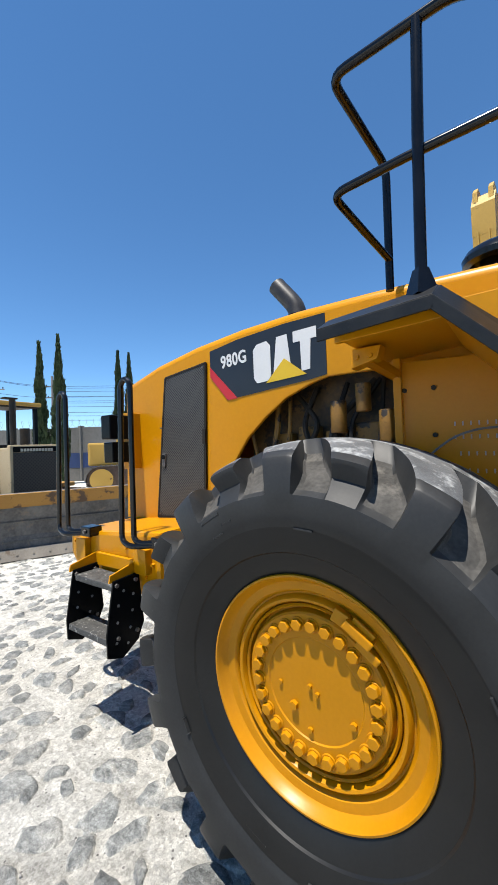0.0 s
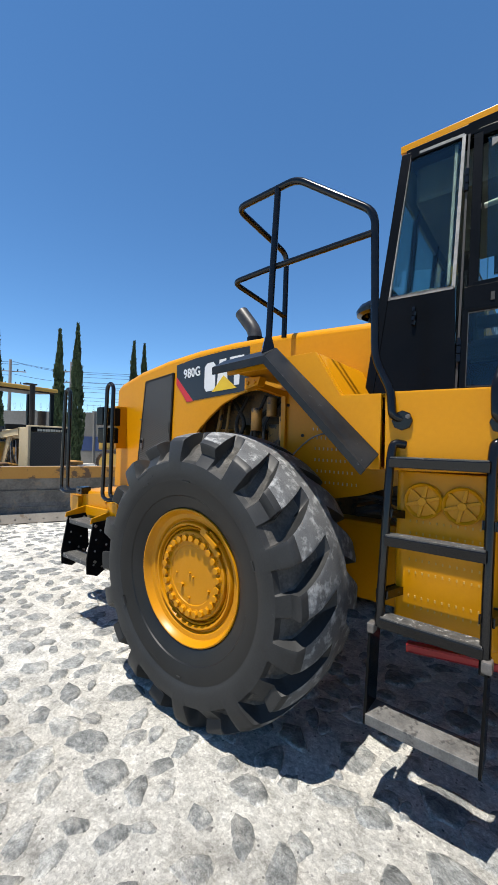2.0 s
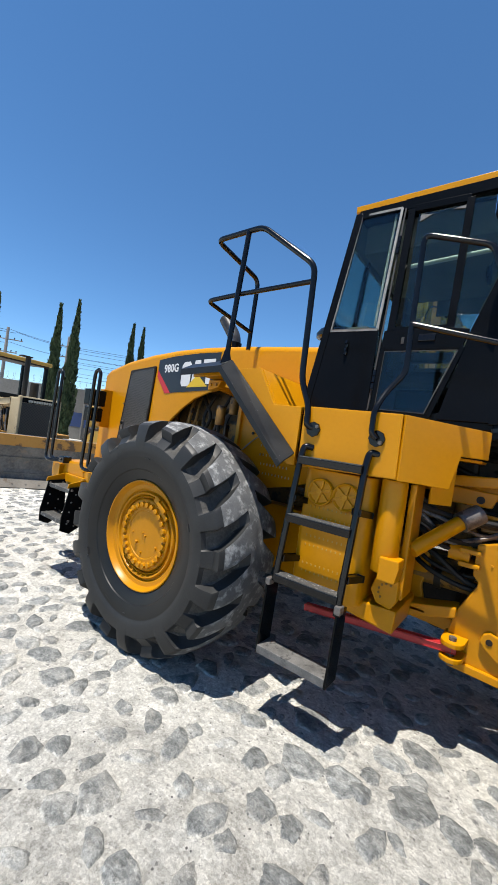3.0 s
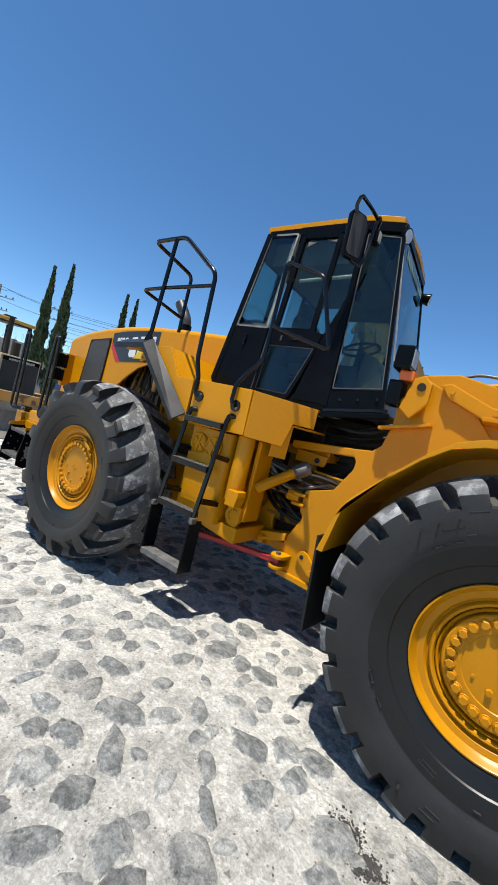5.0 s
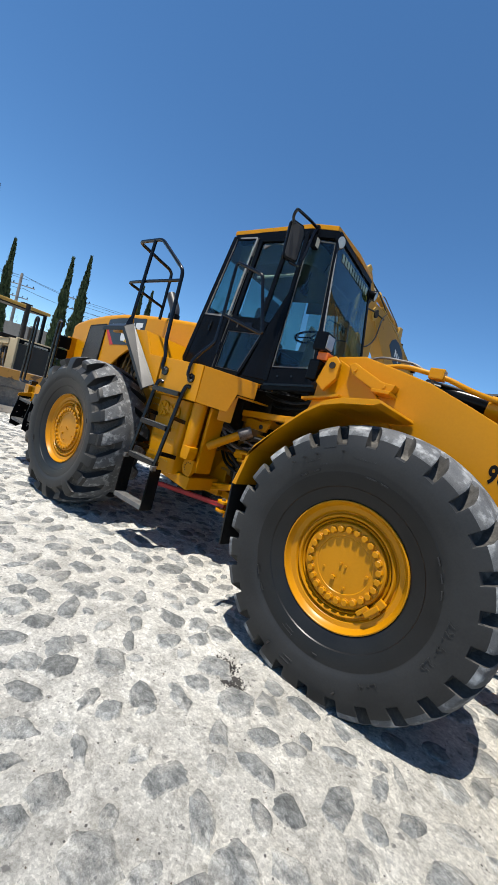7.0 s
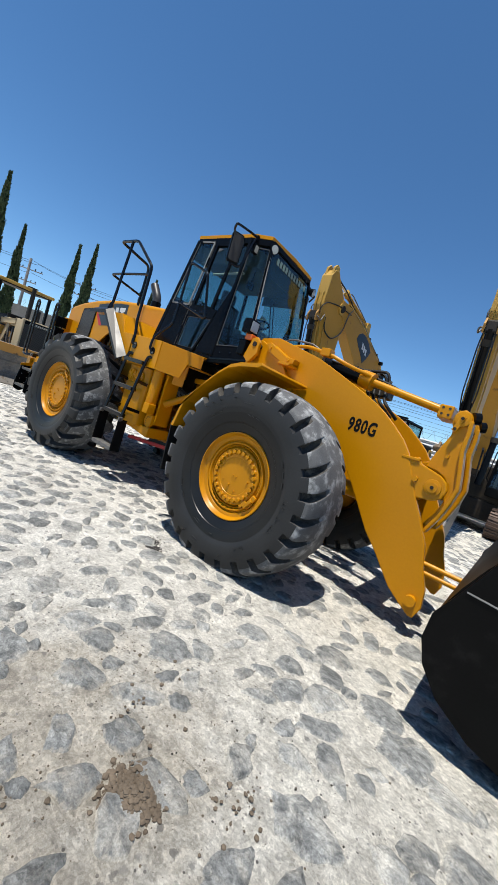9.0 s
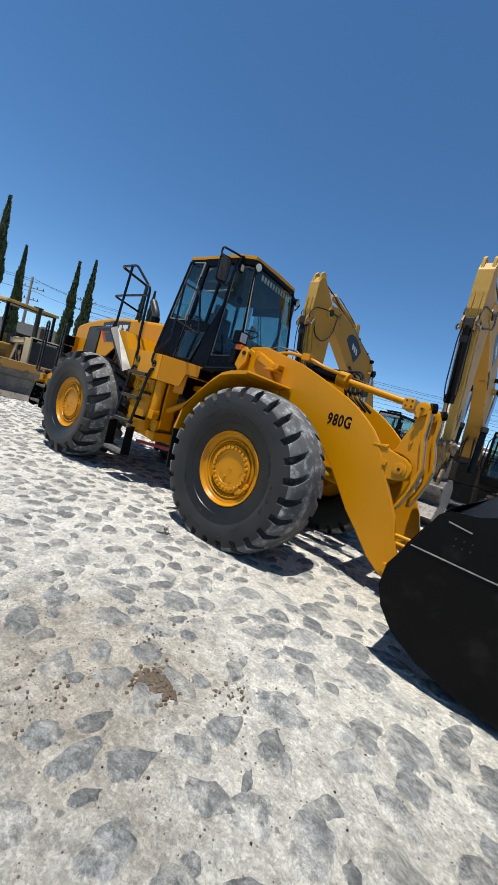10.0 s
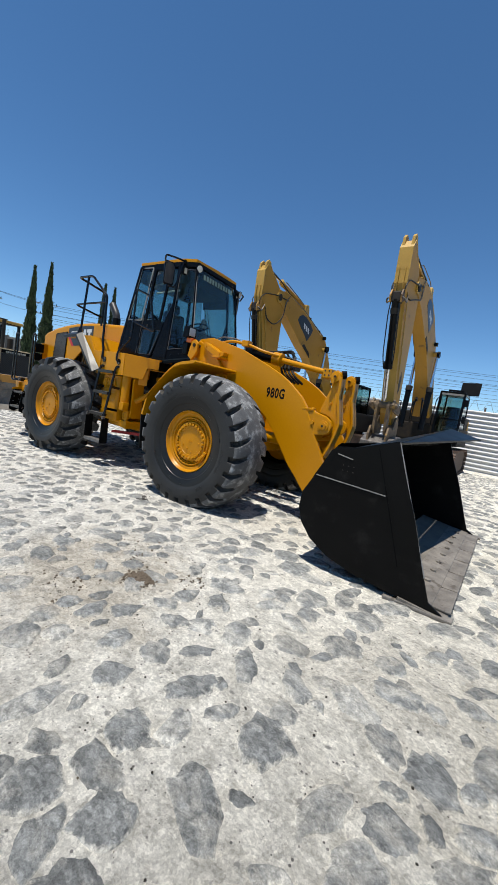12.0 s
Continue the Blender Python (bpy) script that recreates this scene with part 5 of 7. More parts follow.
sub("arm_rest", box((1.35, YC - 0.34, 2.55), (1.75, YC - 0.26, 2.63), 0.02), SEAT, cab)
sub("side_console", box((1.30, YC + 0.32, 2.06), (1.95, YC + 0.52, 2.66), 0.03), LINING, cab)
sub("steering_column", rod((2.14, YC, 2.08), (1.99, YC, 2.72), 0.05, None, 16), SATIN, cab)
sub("dashboard", extrude([(2.10, 2.06), (2.40, 2.06), (2.40, 2.34), (2.26, 2.62), (2.12, 2.66)], YC - 0.30, YC + 0.30, 0.03), LINING, cab)
wheel_ring = lathe([(-0.014 + 0.014 * (1 + math.cos(a)), 0.19 + 0.014 * math.sin(a)) for a in [2 * math.pi * k / 8 for k in range(9)]], 40)
for a in (0.5, 2.6, 4.7):
    wheel_ring = bar((0, 0, 0), (0.19 * math.cos(a), 0, 0.19 * math.sin(a)), 0.025, 0.012, 0.002, wheel_ring, up=(0, 1, 0))
swl = sub("steering_wheel", wheel_ring, SATIN, cab, smooth=True)
swl.matrix_basis = Matrix.Translation((1.97, YC, 2.76)) @ Matrix.Rotation(radians(-15), 4, 'Y') @ Matrix.Rotation(radians(90), 4, 'X')
sub("pale_console", extrude([(1.62, 2.66), (1.74, 2.66), (1.76, 2.98), (1.72, 3.02), (1.66, 2.86)], YC + 0.34, YC + 0.46, 0.015), PALEPLASTIC, cab)
sub("inner_mirror", box((1.90, -0.18, 3.16), (1.93, -0.04, 3.26), 0.015), SATIN, cab)
sub("mirror_stalk", rod((1.915, -0.11, 3.26), (1.98, -0.16, 3.44), 0.008, None, 8), SATIN, cab)


# lamps, mirrors on the cab
def work_lamp(c, d, label=""):
    c, d = Vector(c), Vector(d).normalized()
    wl = part("work_lamp", rod(c - d * 0.06, c + d * 0.025, 0.052, 0.068, 24, None, 0.006), SATIN, loader, "round black work lamp with clear lens", smooth=True)
    sub("lens", rod(c + d * 0.025, c + d * 0.031, 0.056, 0.050, 24), LAMPCUP, wl, smooth=True)
    sub("bracket", bar(c - d * 0.03, c - d * 0.03 + Vector((-0.06, 0, 0.09)), 0.03, 0.02, 0.003), SATIN, wl)
    return wl


side_lamp = part("side_lamp", box((2.09, -0.50, 3.51), (2.145, -0.42, 3.63), 0.01), SATIN, loader, "small black rectangular side lamp")
sub("lens", box((2.146, -0.49, 3.525), (2.152, -0.43, 3.615), 0.002), PALEPLASTIC, side_lamp)
sub("bracket", bar((2.11, -0.46, 3.62), (2.11, -0.42, 3.74), 0.02, 0.02, 0.003), SATIN, side_lamp)
work_lamp((2.33, -0.33, 3.635), (0.95, -0.25, -0.2))
work_lamp((2.33, 0.86, 3.57), (0.95, 0.2, -0.2))


def mirror_arm(s):
    def fy(y):
        return y if s < 0 else 2 * YC - y

    def at(u, z, out):
        """Along the mirror's width u, at height z, out towards its back."""
        return Vector((2.045 + 0.47 * u + 0.88 * out, fy(-0.735 + 0.88 * u - 0.47 * out), z))
    shape = [(-0.085, 3.27), (-0.06, 3.245), (0.07, 3.245), (0.09, 3.27), (0.095, 3.56), (0.06, 3.625), (-0.07, 3.635), (-0.095, 3.60)]
    mr = part("mirror", slab([at(u, z, 0.0) for u, z in shape], 0.05, 0.016), SATIN, loader, "black wing mirror on a tube arm")
    sub("back_shell", slab([at(u * 0.82, 3.44 + (z - 3.44) * 0.88, 0.028) for u, z in shape], 0.012, 0.004), SEAT, mr)
    sub("mirror_glass", slab([at(u * 0.86, 3.44 + (z - 3.44) * 0.9, -0.028) for u, z in shape], 0.006, 0.0), MIRROR, mr)
    sub("arm", tube([(2.085, fy(-0.42), 3.74), (2.095, fy(-0.62), 3.72), (2.095, fy(-0.88), 3.685), (2.06, fy(-0.865), 3.62), (2.06, fy(-0.82), 3.57)], 0.015, 0.04), BLACK, mr, smooth=True)
    sub("arm", tube([(2.085, fy(-0.43), 3.76), (2.10, fy(-0.50), 3.66), (2.125, fy(-0.60), 3.34), (2.11, fy(-0.645), 3.225), (2.06, fy(-0.74), 3.235)], 0.015, 0.05), BLACK, mr, smooth=True)
    sub("arm_clamp", box((2.075, min(fy(-0.47), fy(-0.41)), 3.68), (2.115, max(fy(-0.47), fy(-0.41)), 3.76), 0.008), SATIN, mr)
    return mr


mirror_arm(-1)
mirror_arm(1)

# rail round the cab door
dr = part("door_handrail", tube([(1.602, -1.20, 1.835), (1.575, -1.215, 1.86), (1.57, -1.205, 2.0), (1.60, -1.13, 2.12), (1.675, -1.06, 2.25), (1.665, -1.04, 2.52), (1.665, -1.04, 3.09), (2.035, -1.04, 2.96), (2.225, -1.04, 2.39), (1.665, -1.04, 2.55)], 0.017, 0.05), BLACK, loader, "black tube door handrail", smooth=True)
sub("mount", rod((1.60, -1.172, 1.835), (1.60, -1.190, 1.835), 0.05, None, 8, None, 0.004), BLACK, dr)
sub("mount_bolt", hexbolt((1.625, -1.19, 1.812), (0, -1, 0), 0.013, 0.012), WORNSTEEL, dr)

# ---- hitch and front frame ----
front = part("front_frame", extrude([(2.03, 0.66), (2.07, 0.52), (2.44, 0.50), (2.58, 0.54), (2.85, 0.85), (3.9, 0.85), (4.1, 1.0), (3.6, 1.7), (3.2, 2.2), (2.86, 2.36), (2.70, 2.30), (2.70, 1.97), (2.66, 1.80), (2.60, 1.745), (2.445, 1.725), (2.45, 1.69), (2.495, 1.63), (2.49, 1.56), (2.37, 1.355), (2.13, 1.275), (2.125, 1.09), (2.16, 1.05), (2.155, 1.02), (2.06, 0.83)], -0.62, -0.56, 0.008), YELLOW, loader, "yellow front frame side plates")
sub("far_plate", extrude([(2.03, 0.66), (2.07, 0.52), (2.5, 0.52), (2.85, 0.85), (3.9, 0.85), (4.1, 1.0), (3.6, 1.7), (3.2, 2.2), (2.86, 2.36), (2.66, 1.95), (2.37, 1.35), (2.15, 1.29)], 0.56, 0.62, 0.008), YELLOW, front)
sub("cross_plate", box((2.9, -0.56, 0.6), (3.6, 0.56, 1.5), 0.01), YELLOW, front)
sub("front_axle", rod((3.7, -1.0, 0.87), (3.7, 1.0, 0.87), 0.17, None, 28), YELLOW, front, smooth=True)
sub("step_ledge", bar((2.62, -0.66, 1.93), (2.98, -0.66, 2.02), 0.09, 0.025, 0.004), YELLOW, front)
sub("tower_lug", extrude([(2.74, 2.10), (2.80, 2.33), (2.87, 2.36), (2.93, 2.30), (2.93, 2.16), (2.83, 2.03)], -0.74, -0.69, 0.01), YELLOW, front)
sub("lug_pin", rod((2.865, -0.75, 2.27), (2.865, -0.60, 2.27), 0.03, None, 20), GREASY, front, smooth=True)
sub("round_boss", rod((2.79, -0.72, 2.15), (2.79, -0.60, 2.15), 0.05, None, 24), YELLOW, front, smooth=True)
sub("stop_bracket", extrude([(2.98, 2.32), (3.04, 2.34), (3.32, 2.21), (3.44, 2.20), (3.42, 2.14), (3.28, 2.12), (3.04, 2.23)], -0.67, -0.54, 0.01), YELLOW, front)
sub("stop_pad", box((3.28, -0.76, 2.10), (3.44, -0.55, 2.13), 0.006), YELLOW, front)
for x, z in ((3.06, 2.275), (3.35, 2.17)):
    sub("bolt", hexbolt((x, -0.67, z), (0, -1, 0), 0.018, 0.014), YELLOW, front)
sub("lock_plate", extrude([(2.21, 0.72), (2.225, 0.765), (2.26, 0.785), (2.30, 0.77), (2.41, 0.67), (2.425, 0.63), (2.40, 0.595), (2.36, 0.59), (2.24, 0.68)], -0.65, -0.62, 0.006), YELLOW, front)
sub("lock_bolt", hexbolt((2.37, -0.65, 0.632), (0, -1, 0), 0.026, 0.02), YELLOW, front)
sub("lock_hole", rod((2.26, -0.655, 0.73), (2.26, -0.62, 0.73), 0.018, None, 16), GREASY, front)
for z in (0.665, 0.575):
    sub("hitch_lug", extrude([(2.02 + 0.0, -0.56)] + [(2.08 + 0.065 * math.cos(a), -0.725 + 0.065 * math.sin(a)) for a in (3.1, 3.6, 4.1, 4.6, 5.1, 5.6, 6.2)] + [(2.16, -0.56)], z, z + 0.03, 0.006, 'z'), YELLOW, front)
sub("lock_pin", rod((2.08, -0.725, 0.55), (2.08, -0.725, 0.715), 0.022, None, 16), WORNSTEEL, front, smooth=True)
for z in (0.62, 1.55):
    sub("hitch_plate", extrude([(1.6, -0.35), (2.2, -0.45), (2.2, 0.45), (1.6, 0.35)], z, z + 0.09, 0.01, 'z'), YELLOW, front)
sub("hitch_pin", rod((1.9, 0, 0.5), (1.9, 0, 1.75), 0.09, None, 24), GREASY, front, smooth=True)
sub("center_column", box((1.75, -0.30, 0.6), (2.05, 0.30, 1.95), 0.03), GREASY, front)
sub("hydraulic_tank", box((1.95, -0.22, 0.95), (2.62, 0.45, 1.97), 0.02), GREASY, front)
sub("transmission_case", box((1.0, -0.42, 0.95), (1.74, 0.45, 1.96), 0.02), GREASY, front)
sub("steer_cylinder", rod((1.40, -0.62, 1.18), (1.70, -0.60, 1.198), 0.055, None, 24), ENGINE, front, smooth=True)
sub("steer_rod", rod((1.68, -0.60, 1.198), (2.0, -0.60, 1.212), 0.026, None, 20), CHROME, front, "polished steering rod", smooth=True)
sub("steer_eye", rod((1.98, -0.60, 1.205), (2.10, -0.60, 1.20), 0.055, None, 20), YELLOW, front, smooth=True)
sub("steer_lug", box((2.04, -0.66, 1.215), (2.16, -0.50, 1.245), 0.01), YELLOW, front)
sub("steer_lug", box((2.04, -0.66, 1.13), (2.16, -0.50, 1.16), 0.01), YELLOW, front)
sub("hitch_arm", bar((1.86, -0.50, 1.645), (2.46, -0.52, 1.695), 0.10, 0.07, 0.012), YELLOW, front)
sub("arm_plate", extrude([(1.88, 1.50), (2.17, 1.50), (2.20, 1.60), (1.88, 1.615)], -0.47, -0.43, 0.01), YELLOW, front)
sub("plate_hole", rod((2.10, -0.474, 1.545), (2.10, -0.46, 1.545), 0.025, None, 18), SEAT, front)
sub("hitch_shelf", extrude([(2.125, 1.345), (2.42, 1.345), (2.42, 1.43), (2.125, 1.445)], -0.50, 0.25, 0.012), ENGINE, front)
sub("shelf_lip", bar((2.12, -0.50, 1.45), (2.43, -0.50, 1.44), 0.03, 0.02, 0.004), YELLOW, front)
sub("pin_cap", rod((2.02, -0.42, 1.42), (2.02, -0.42, 1.50), 0.07, None, 24), ENGINE, front, smooth=True)
sub("hitch_web", extrude([(1.58, 0.78), (1.66, 0.95), (1.74, 1.09), (1.84, 1.16), (1.87, 1.05), (1.83, 0.90), (1.86, 0.78)], -0.51, -0.47, 0.012), YELLOW, front)
sub("web_foot", extrude([(1.56, -0.66), (1.90, -0.66), (2.02, -0.45), (1.56, -0.45)], 0.765, 0.79, 0.006, 'z'), YELLOW, front)
sub("cross_cylinder", rod((1.75, -0.45, 0.972), (2.13, -0.45, 0.977), 0.062, None, 24), ENGINE, front, smooth=True)
sub("cylinder_collar", rod((1.90, -0.45, 0.973), (1.94, -0.45, 0.974), 0.075, None, 24), GREASY, front, smooth=True)
sub("hitch_cheek", extrude([(1.76, 1.0), (2.02, 1.02), (2.13, 1.25), (2.05, 1.45), (2.10, 1.62), (1.76, 1.66)], -0.36, -0.31, 0.01), ENGINE, front)
sub("bottom_flange", bar((2.06, -0.63, 0.525), (2.46, -0.63, 0.505), 0.03, 0.05, 0.005), YELLOW, front)
for x, z in ((2.22, 1.17), (2.46, 1.20), (2.45, 1.06)):
    sub("frame_screw", hexbolt((x, -0.62, z), (0, -1, 0), 0.008, 0.006), YELLOW, front)
for k in range(5):
    sub("hose_fitting", rod((1.80 + 0.04 * k, -0.70 + 0.03 * k, 1.46 - 0.015 * k), (1.86 + 0.04 * k, -0.66 + 0.03 * k, 1.41 - 0.02 * k), 0.018, None, 10), WORNSTEEL, front, smooth=True)
random.seed(13)
for k in range(9):
    z0 = 1.50 - 0.025 * k
    sub("hose", tube([(1.72, -0.80 + 0.02 * k, z0 + 0.05), (1.83, -0.74, z0), (1.96, -0.62 - random.uniform(0, 0.06), z0 - random.uniform(0.02, 0.16)), (2.12, -0.56, z0 - random.uniform(0.05, 0.12)), (2.35, -0.45, z0 - random.uniform(-0.05, 0.1))], random.uniform(0.010, 0.019), 0.12, 8), random.choice((HOSE, HOSE, GREASY, WORNSTEEL)), front, smooth=True)
random.seed(3)
for k in range(9):
    y0, z0 = random.uniform(-0.42, -0.05), random.uniform(1.72, 1.96)
    sub("hose", tube([(1.95, y0 + 0.1, z0), (2.2, y0 - 0.06, z0 - random.uniform(0.02, 0.12)), (2.5, y0 - 0.05, z0 + random.uniform(-0.08, 0.04)), (2.78, y0 + 0.05, z0 + random.uniform(0.0, 0.15))], random.uniform(0.014, 0.022), 0.15, 8), HOSE, front, smooth=True)
random.seed(11)
for k in range(16):
    y0 = random.uniform(-0.5, 0.1)
    z0 = random.uniform(1.0, 1.85)
    sub("hose", tube([(1.65, y0, z0), (1.85, y0 - 0.12, z0 + random.uniform(-.2, .12)), (2.15, y0 - 0.08, z0 + random.uniform(-.22, .15)), (2.6, y0 + 0.1, z0 + random.uniform(-.1, .2))], random.uniform(0.012, 0.024), 0.15, 8), random.choice((HOSE, HOSE, GREASY, ENGINE)), front, smooth=True)
part("steering_lock_bar", bar((1.14, -0.80, 0.57), (2.10, -0.72, 0.645), 0.05, 0.035, 0.006), RED, loader, "red painted steering lock bar")

ff = part("front_fender", extrude([(2.675, 1.075), (2.735, 1.31), (2.79, 1.425), (3.005, 1.655), (3.142, 1.787), (3.26, 1.875), (3.375, 1.915), (3.63, 1.952), (3.645, 1.93), (3.60, 1.905), (3.385, 1.875), (3.245, 1.835), (3.12, 1.745), (2.98, 1.61), (2.775, 1.385), (2.715, 1.075)], -1.47, -0.56, 0.004), YELLOW, loader, "yellow front fender arch")
flap = slab([(2.665, -1.46, 1.16), (2.68, -0.72, 1.16), (2.73, -0.74, 0.52), (2.705, -1.45, 0.565)], 0.016)
sub("mud_flap", flap, HOSE, ff, "black rubber mud flap")
amb = part("turn_signal", box((2.69, -0.755, 2.302), (2.80, -0.64, 2.378), 0.012), AMBER, loader, "amber turn signal lamp")
hl = part("headlamp", box((2.64, -0.80, 2.38), (2.765, -0.62, 2.555), 0.016), SATIN, loader, "black front headlamp housing")
sub("lens", box((2.762, -0.785, 2.405), (2.775, -0.655, 2.53), 0.008), LAMPCUP, hl)
sub("lower_housing", box((2.635, -0.77, 2.11), (2.74, -0.62, 2.30), 0.012), SATIN, hl)

# ---- lift arms, linkage, bucket ----
ARM = [(2.72, 2.29), (2.81, 2.40), (3.06, 2.435), (3.42, 2.35), (3.68, 2.285), (3.97, 2.17), (4.29, 2.035), (4.43, 1.97), (4.56, 1.895), (4.70, 1.79), (4.82, 1.69), (4.91, 1.58), (5.00, 1.41), (5.08, 1.25), (5.21, 1.03), (5.31, 0.84), (5.37, 0.63), (5.44, 0.46), (5.46, 0.30), (5.42, 0.19), (5.38, 0.19), (5.27, 0.255), (5.14, 0.345), (4.94, 0.57), (4.77, 0.74), (4.55, 1.03), (4.43, 1.18), (4.29, 1.33), (4.03, 1.52), (3.65, 1.73), (3.25, 1.94), (2.85, 2.11)]
CB = -0.12
arm = part("lift_arm", extrude(ARM, -0.55, -0.48, 0.010), YELLOW, loader, "yellow curved lift arm with black number")
lettering("model_number", "980G", 0.19, Matrix.Translation((4.245, -0.5515, 1.632)) @ Matrix.Rotation(radians(90), 4, 'X') @ Matrix.Rotation(radians(0), 4, 'Z'), DECALBLACK, arm, 0.66, 0.006, 0.001)
part("lift_arm", extrude(ARM, 0.48, 0.55, 0.010), YELLOW, loader, "yellow curved lift arm")
sub("cross_tube", rod((4.85, -0.50, 1.25), (4.85, 0.50, 1.25), 0.16, None, 32), YELLOW, arm, smooth=True)
PIVOT = [(4.80, 1.05), (4.82, 1.45), (4.94, 1.555), (5.01, 1.58), (5.045, 1.525), (5.23, 1.475), (5.30, 1.425), (5.325, 1.36), (5.30, 1.275), (5.23, 1.235), (5.09, 1.21)]
sub("pivot_plate", extrude(PIVOT, -0.54, -0.48, 0.012), YELLOW, arm)
sub("pivot_plate", extrude(PIVOT, 2 * CB + 0.24, 2 * CB + 0.30, 0.012), YELLOW, arm)
sub("pivot_rib", bar((4.86, -0.51, 1.545), (5.03, -0.51, 1.55), 0.09, 0.03, 0.008), YELLOW, arm)
sub("pivot_bolt", hexbolt((5.04, -0.54, 1.375), (0, -1, 0), 0.03, 0.024), YELLOW, arm)
sub("pivot_pin", rod((5.205, -0.575, 1.35), (5.205, 2 * CB + 0.32, 1.35), 0.045, None, 24), YELLOW, arm, smooth=True)
sub("pin_boss", rod((5.205, -0.556, 1.35), (5.205, -0.53, 1.35), 0.075, None, 28, None, 0.005), YELLOW, arm, smooth=True)
sub("pin_centre", rod((5.205, -0.580, 1.35), (5.205, -0.57, 1.35), 0.016, None, 14), GREASY, arm)
CRANK = [(5.19, 1.89), (5.155, 1.96), (5.15, 2.04), (5.18, 2.09), (5.23, 2.11), (5.285, 2.085), (5.325, 2.02), (5.335, 1.91), (5.335, 1.74), (5.375, 1.56), (5.405, 1.40), (5.38, 1.26), (5.33, 1.09), (5.26, 0.93), (5.22, 0.95), (5.22, 1.02), (5.275, 1.12), (5.31, 1.25), (5.30, 1.38), (5.25, 1.46), (5.17, 1.50), (5.07, 1.51), (5.10, 1.63)]
OUTER = [(5.325, 2.02), (5.335, 1.91), (5.335, 1.74), (5.375, 1.56), (5.405, 1.40), (5.38, 1.26), (5.33, 1.09), (5.26, 0.93)]
for y in (-0.42, 0.10):
    bc = part("bellcrank", extrude(CRANK, y - 0.035, y + 0.035, 0.014), YELLOW, loader, "yellow cast tilt lever plate")
    sub("flange", extrude(OUTER + [(x - 0.038, z) for x, z in reversed(OUTER)], y - 0.075, y + 0.075, 0.012), YELLOW, bc)
    sub("pin_boss", rod((5.235, y - 0.075, 2.02), (5.235, y + 0.075, 2.02), 0.072, None, 28, None, 0.01), YELLOW, bc, smooth=True)
    sub("keeper_plate", extrude([(5.175, 1.90), (5.215, 1.89), (5.26, 2.035), (5.215, 2.05)], y - 0.09, y - 0.073, 0.004), YELLOW, bc)
    for x, z in ((5.20, 1.915), (5.235, 2.02)):
        sub("keeper_bolt", hexbolt((x, y - 0.09, z), (0, -1, 0), 0.016, 0.014), GREASY, bc)
    sub("lug", hexbolt((5.215, y - 0.035, 1.66), (0, -1, 0), 0.022, 0.02), YELLOW, bc)
    sub("grease_cap", rod((5.30, y - 0.02, 2.05), (5.345, y + 0.01, 2.06), 0.055, None, 20), SATIN, bc, smooth=True)
tc_ = part("tilt_cylinder", rod((3.55, -0.22, 2.30), (4.15, -0.22, 2.22), 0.085, None, 28), SATIN, loader, "tilt cylinder with yellow rod end", smooth=True)
sub("rod", rod((4.15, -0.22, 2.22), (5.05, -0.22, 2.08), 0.042, None, 24), YELLOW, tc_, smooth=True)
sub("rod_eye", box((4.985, -0.37, 2.0), (5.115, -0.07, 2.13), 0.014), YELLOW, tc_)
for x, z in ((5.02, 2.04), (5.08, 2.04), (5.02, 2.10), (5.08, 2.10)):
    sub("eye_hole", rod((x, -0.373, z), (x, -0.36, z), 0.012, None, 12), SEAT, tc_)
sub("gland", rod((4.08, -0.22, 2.23), (4.22, -0.22, 2.21), 0.10, None, 28), YELLOW, tc_, smooth=True)
pipes = part("hydraulic_pipe", tube([(3.2, -0.45, 2.38), (3.4, -0.45, 2.42), (3.75, -0.45, 2.37), (3.95, -0.42, 2.30), (4.2, -0.3, 2.26)], 0.022, 0.1), YELLOW, loader, "yellow hydraulic pipes along the arm", smooth=True)
sub("elbow", box((3.62, -0.50, 2.34), (3.74, -0.38, 2.43), 0.01), YELLOW, pipes)
sub("line", tube([(3.02, -0.42, 2.43), (3.17, -0.42, 2.48), (3.46, -0.42, 2.46), (3.64, -0.43, 2.37), (3.68, -0.45, 2.24)], 0.012, 0.06), WORNSTEEL, pipes, smooth=True)
sub("line", tube([(3.7, -0.3, 2.34), (4.0, -0.25, 2.3), (4.4, -0.1, 2.24), (4.7, -0.1, 2.12)], 0.016, 0.1), HOSE, pipes, smooth=True)
valve = part("valve_block", box((4.10, -0.06, 2.10), (4.36, 0.16, 2.25), 0.02), GREASY, loader, "greasy black valve block with hoses")
for k in range(4):
    x, y = 4.13 + 0.065 * k, -0.03 + 0.05 * (k % 3)
    sub("fitting", rod((x, y, 2.24), (x + 0.01, y, 2.30), 0.022, None, 10), WORNSTEEL if k % 2 else GREASY, valve)
    sub("hose", tube([(x, y, 2.28), (x - 0.05, y, 2.36 + 0.01 * k), (x - 0.35, y + 0.02, 2.36), (x - 0.70, y + 0.04, 2.30), (3.3, y + 0.05, 2.2)], 0.018, 0.08, 8), HOSE, valve, smooth=True)
    sub("drop_hose", tube([(x, -0.05, 2.16), (x + 0.03, -0.10, 2.06), (x + 0.12, -0.12, 1.98), (x + 0.2, -0.02, 1.9)], 0.018, 0.05, 8), HOSE, valve, smooth=True)
part("lift_cylinder", rod((3.1, -0.40, 1.05), (4.75, -0.45, 1.05), 0.08, None, 24), YELLOW, loader, "yellow lift cylinder", smooth=True)

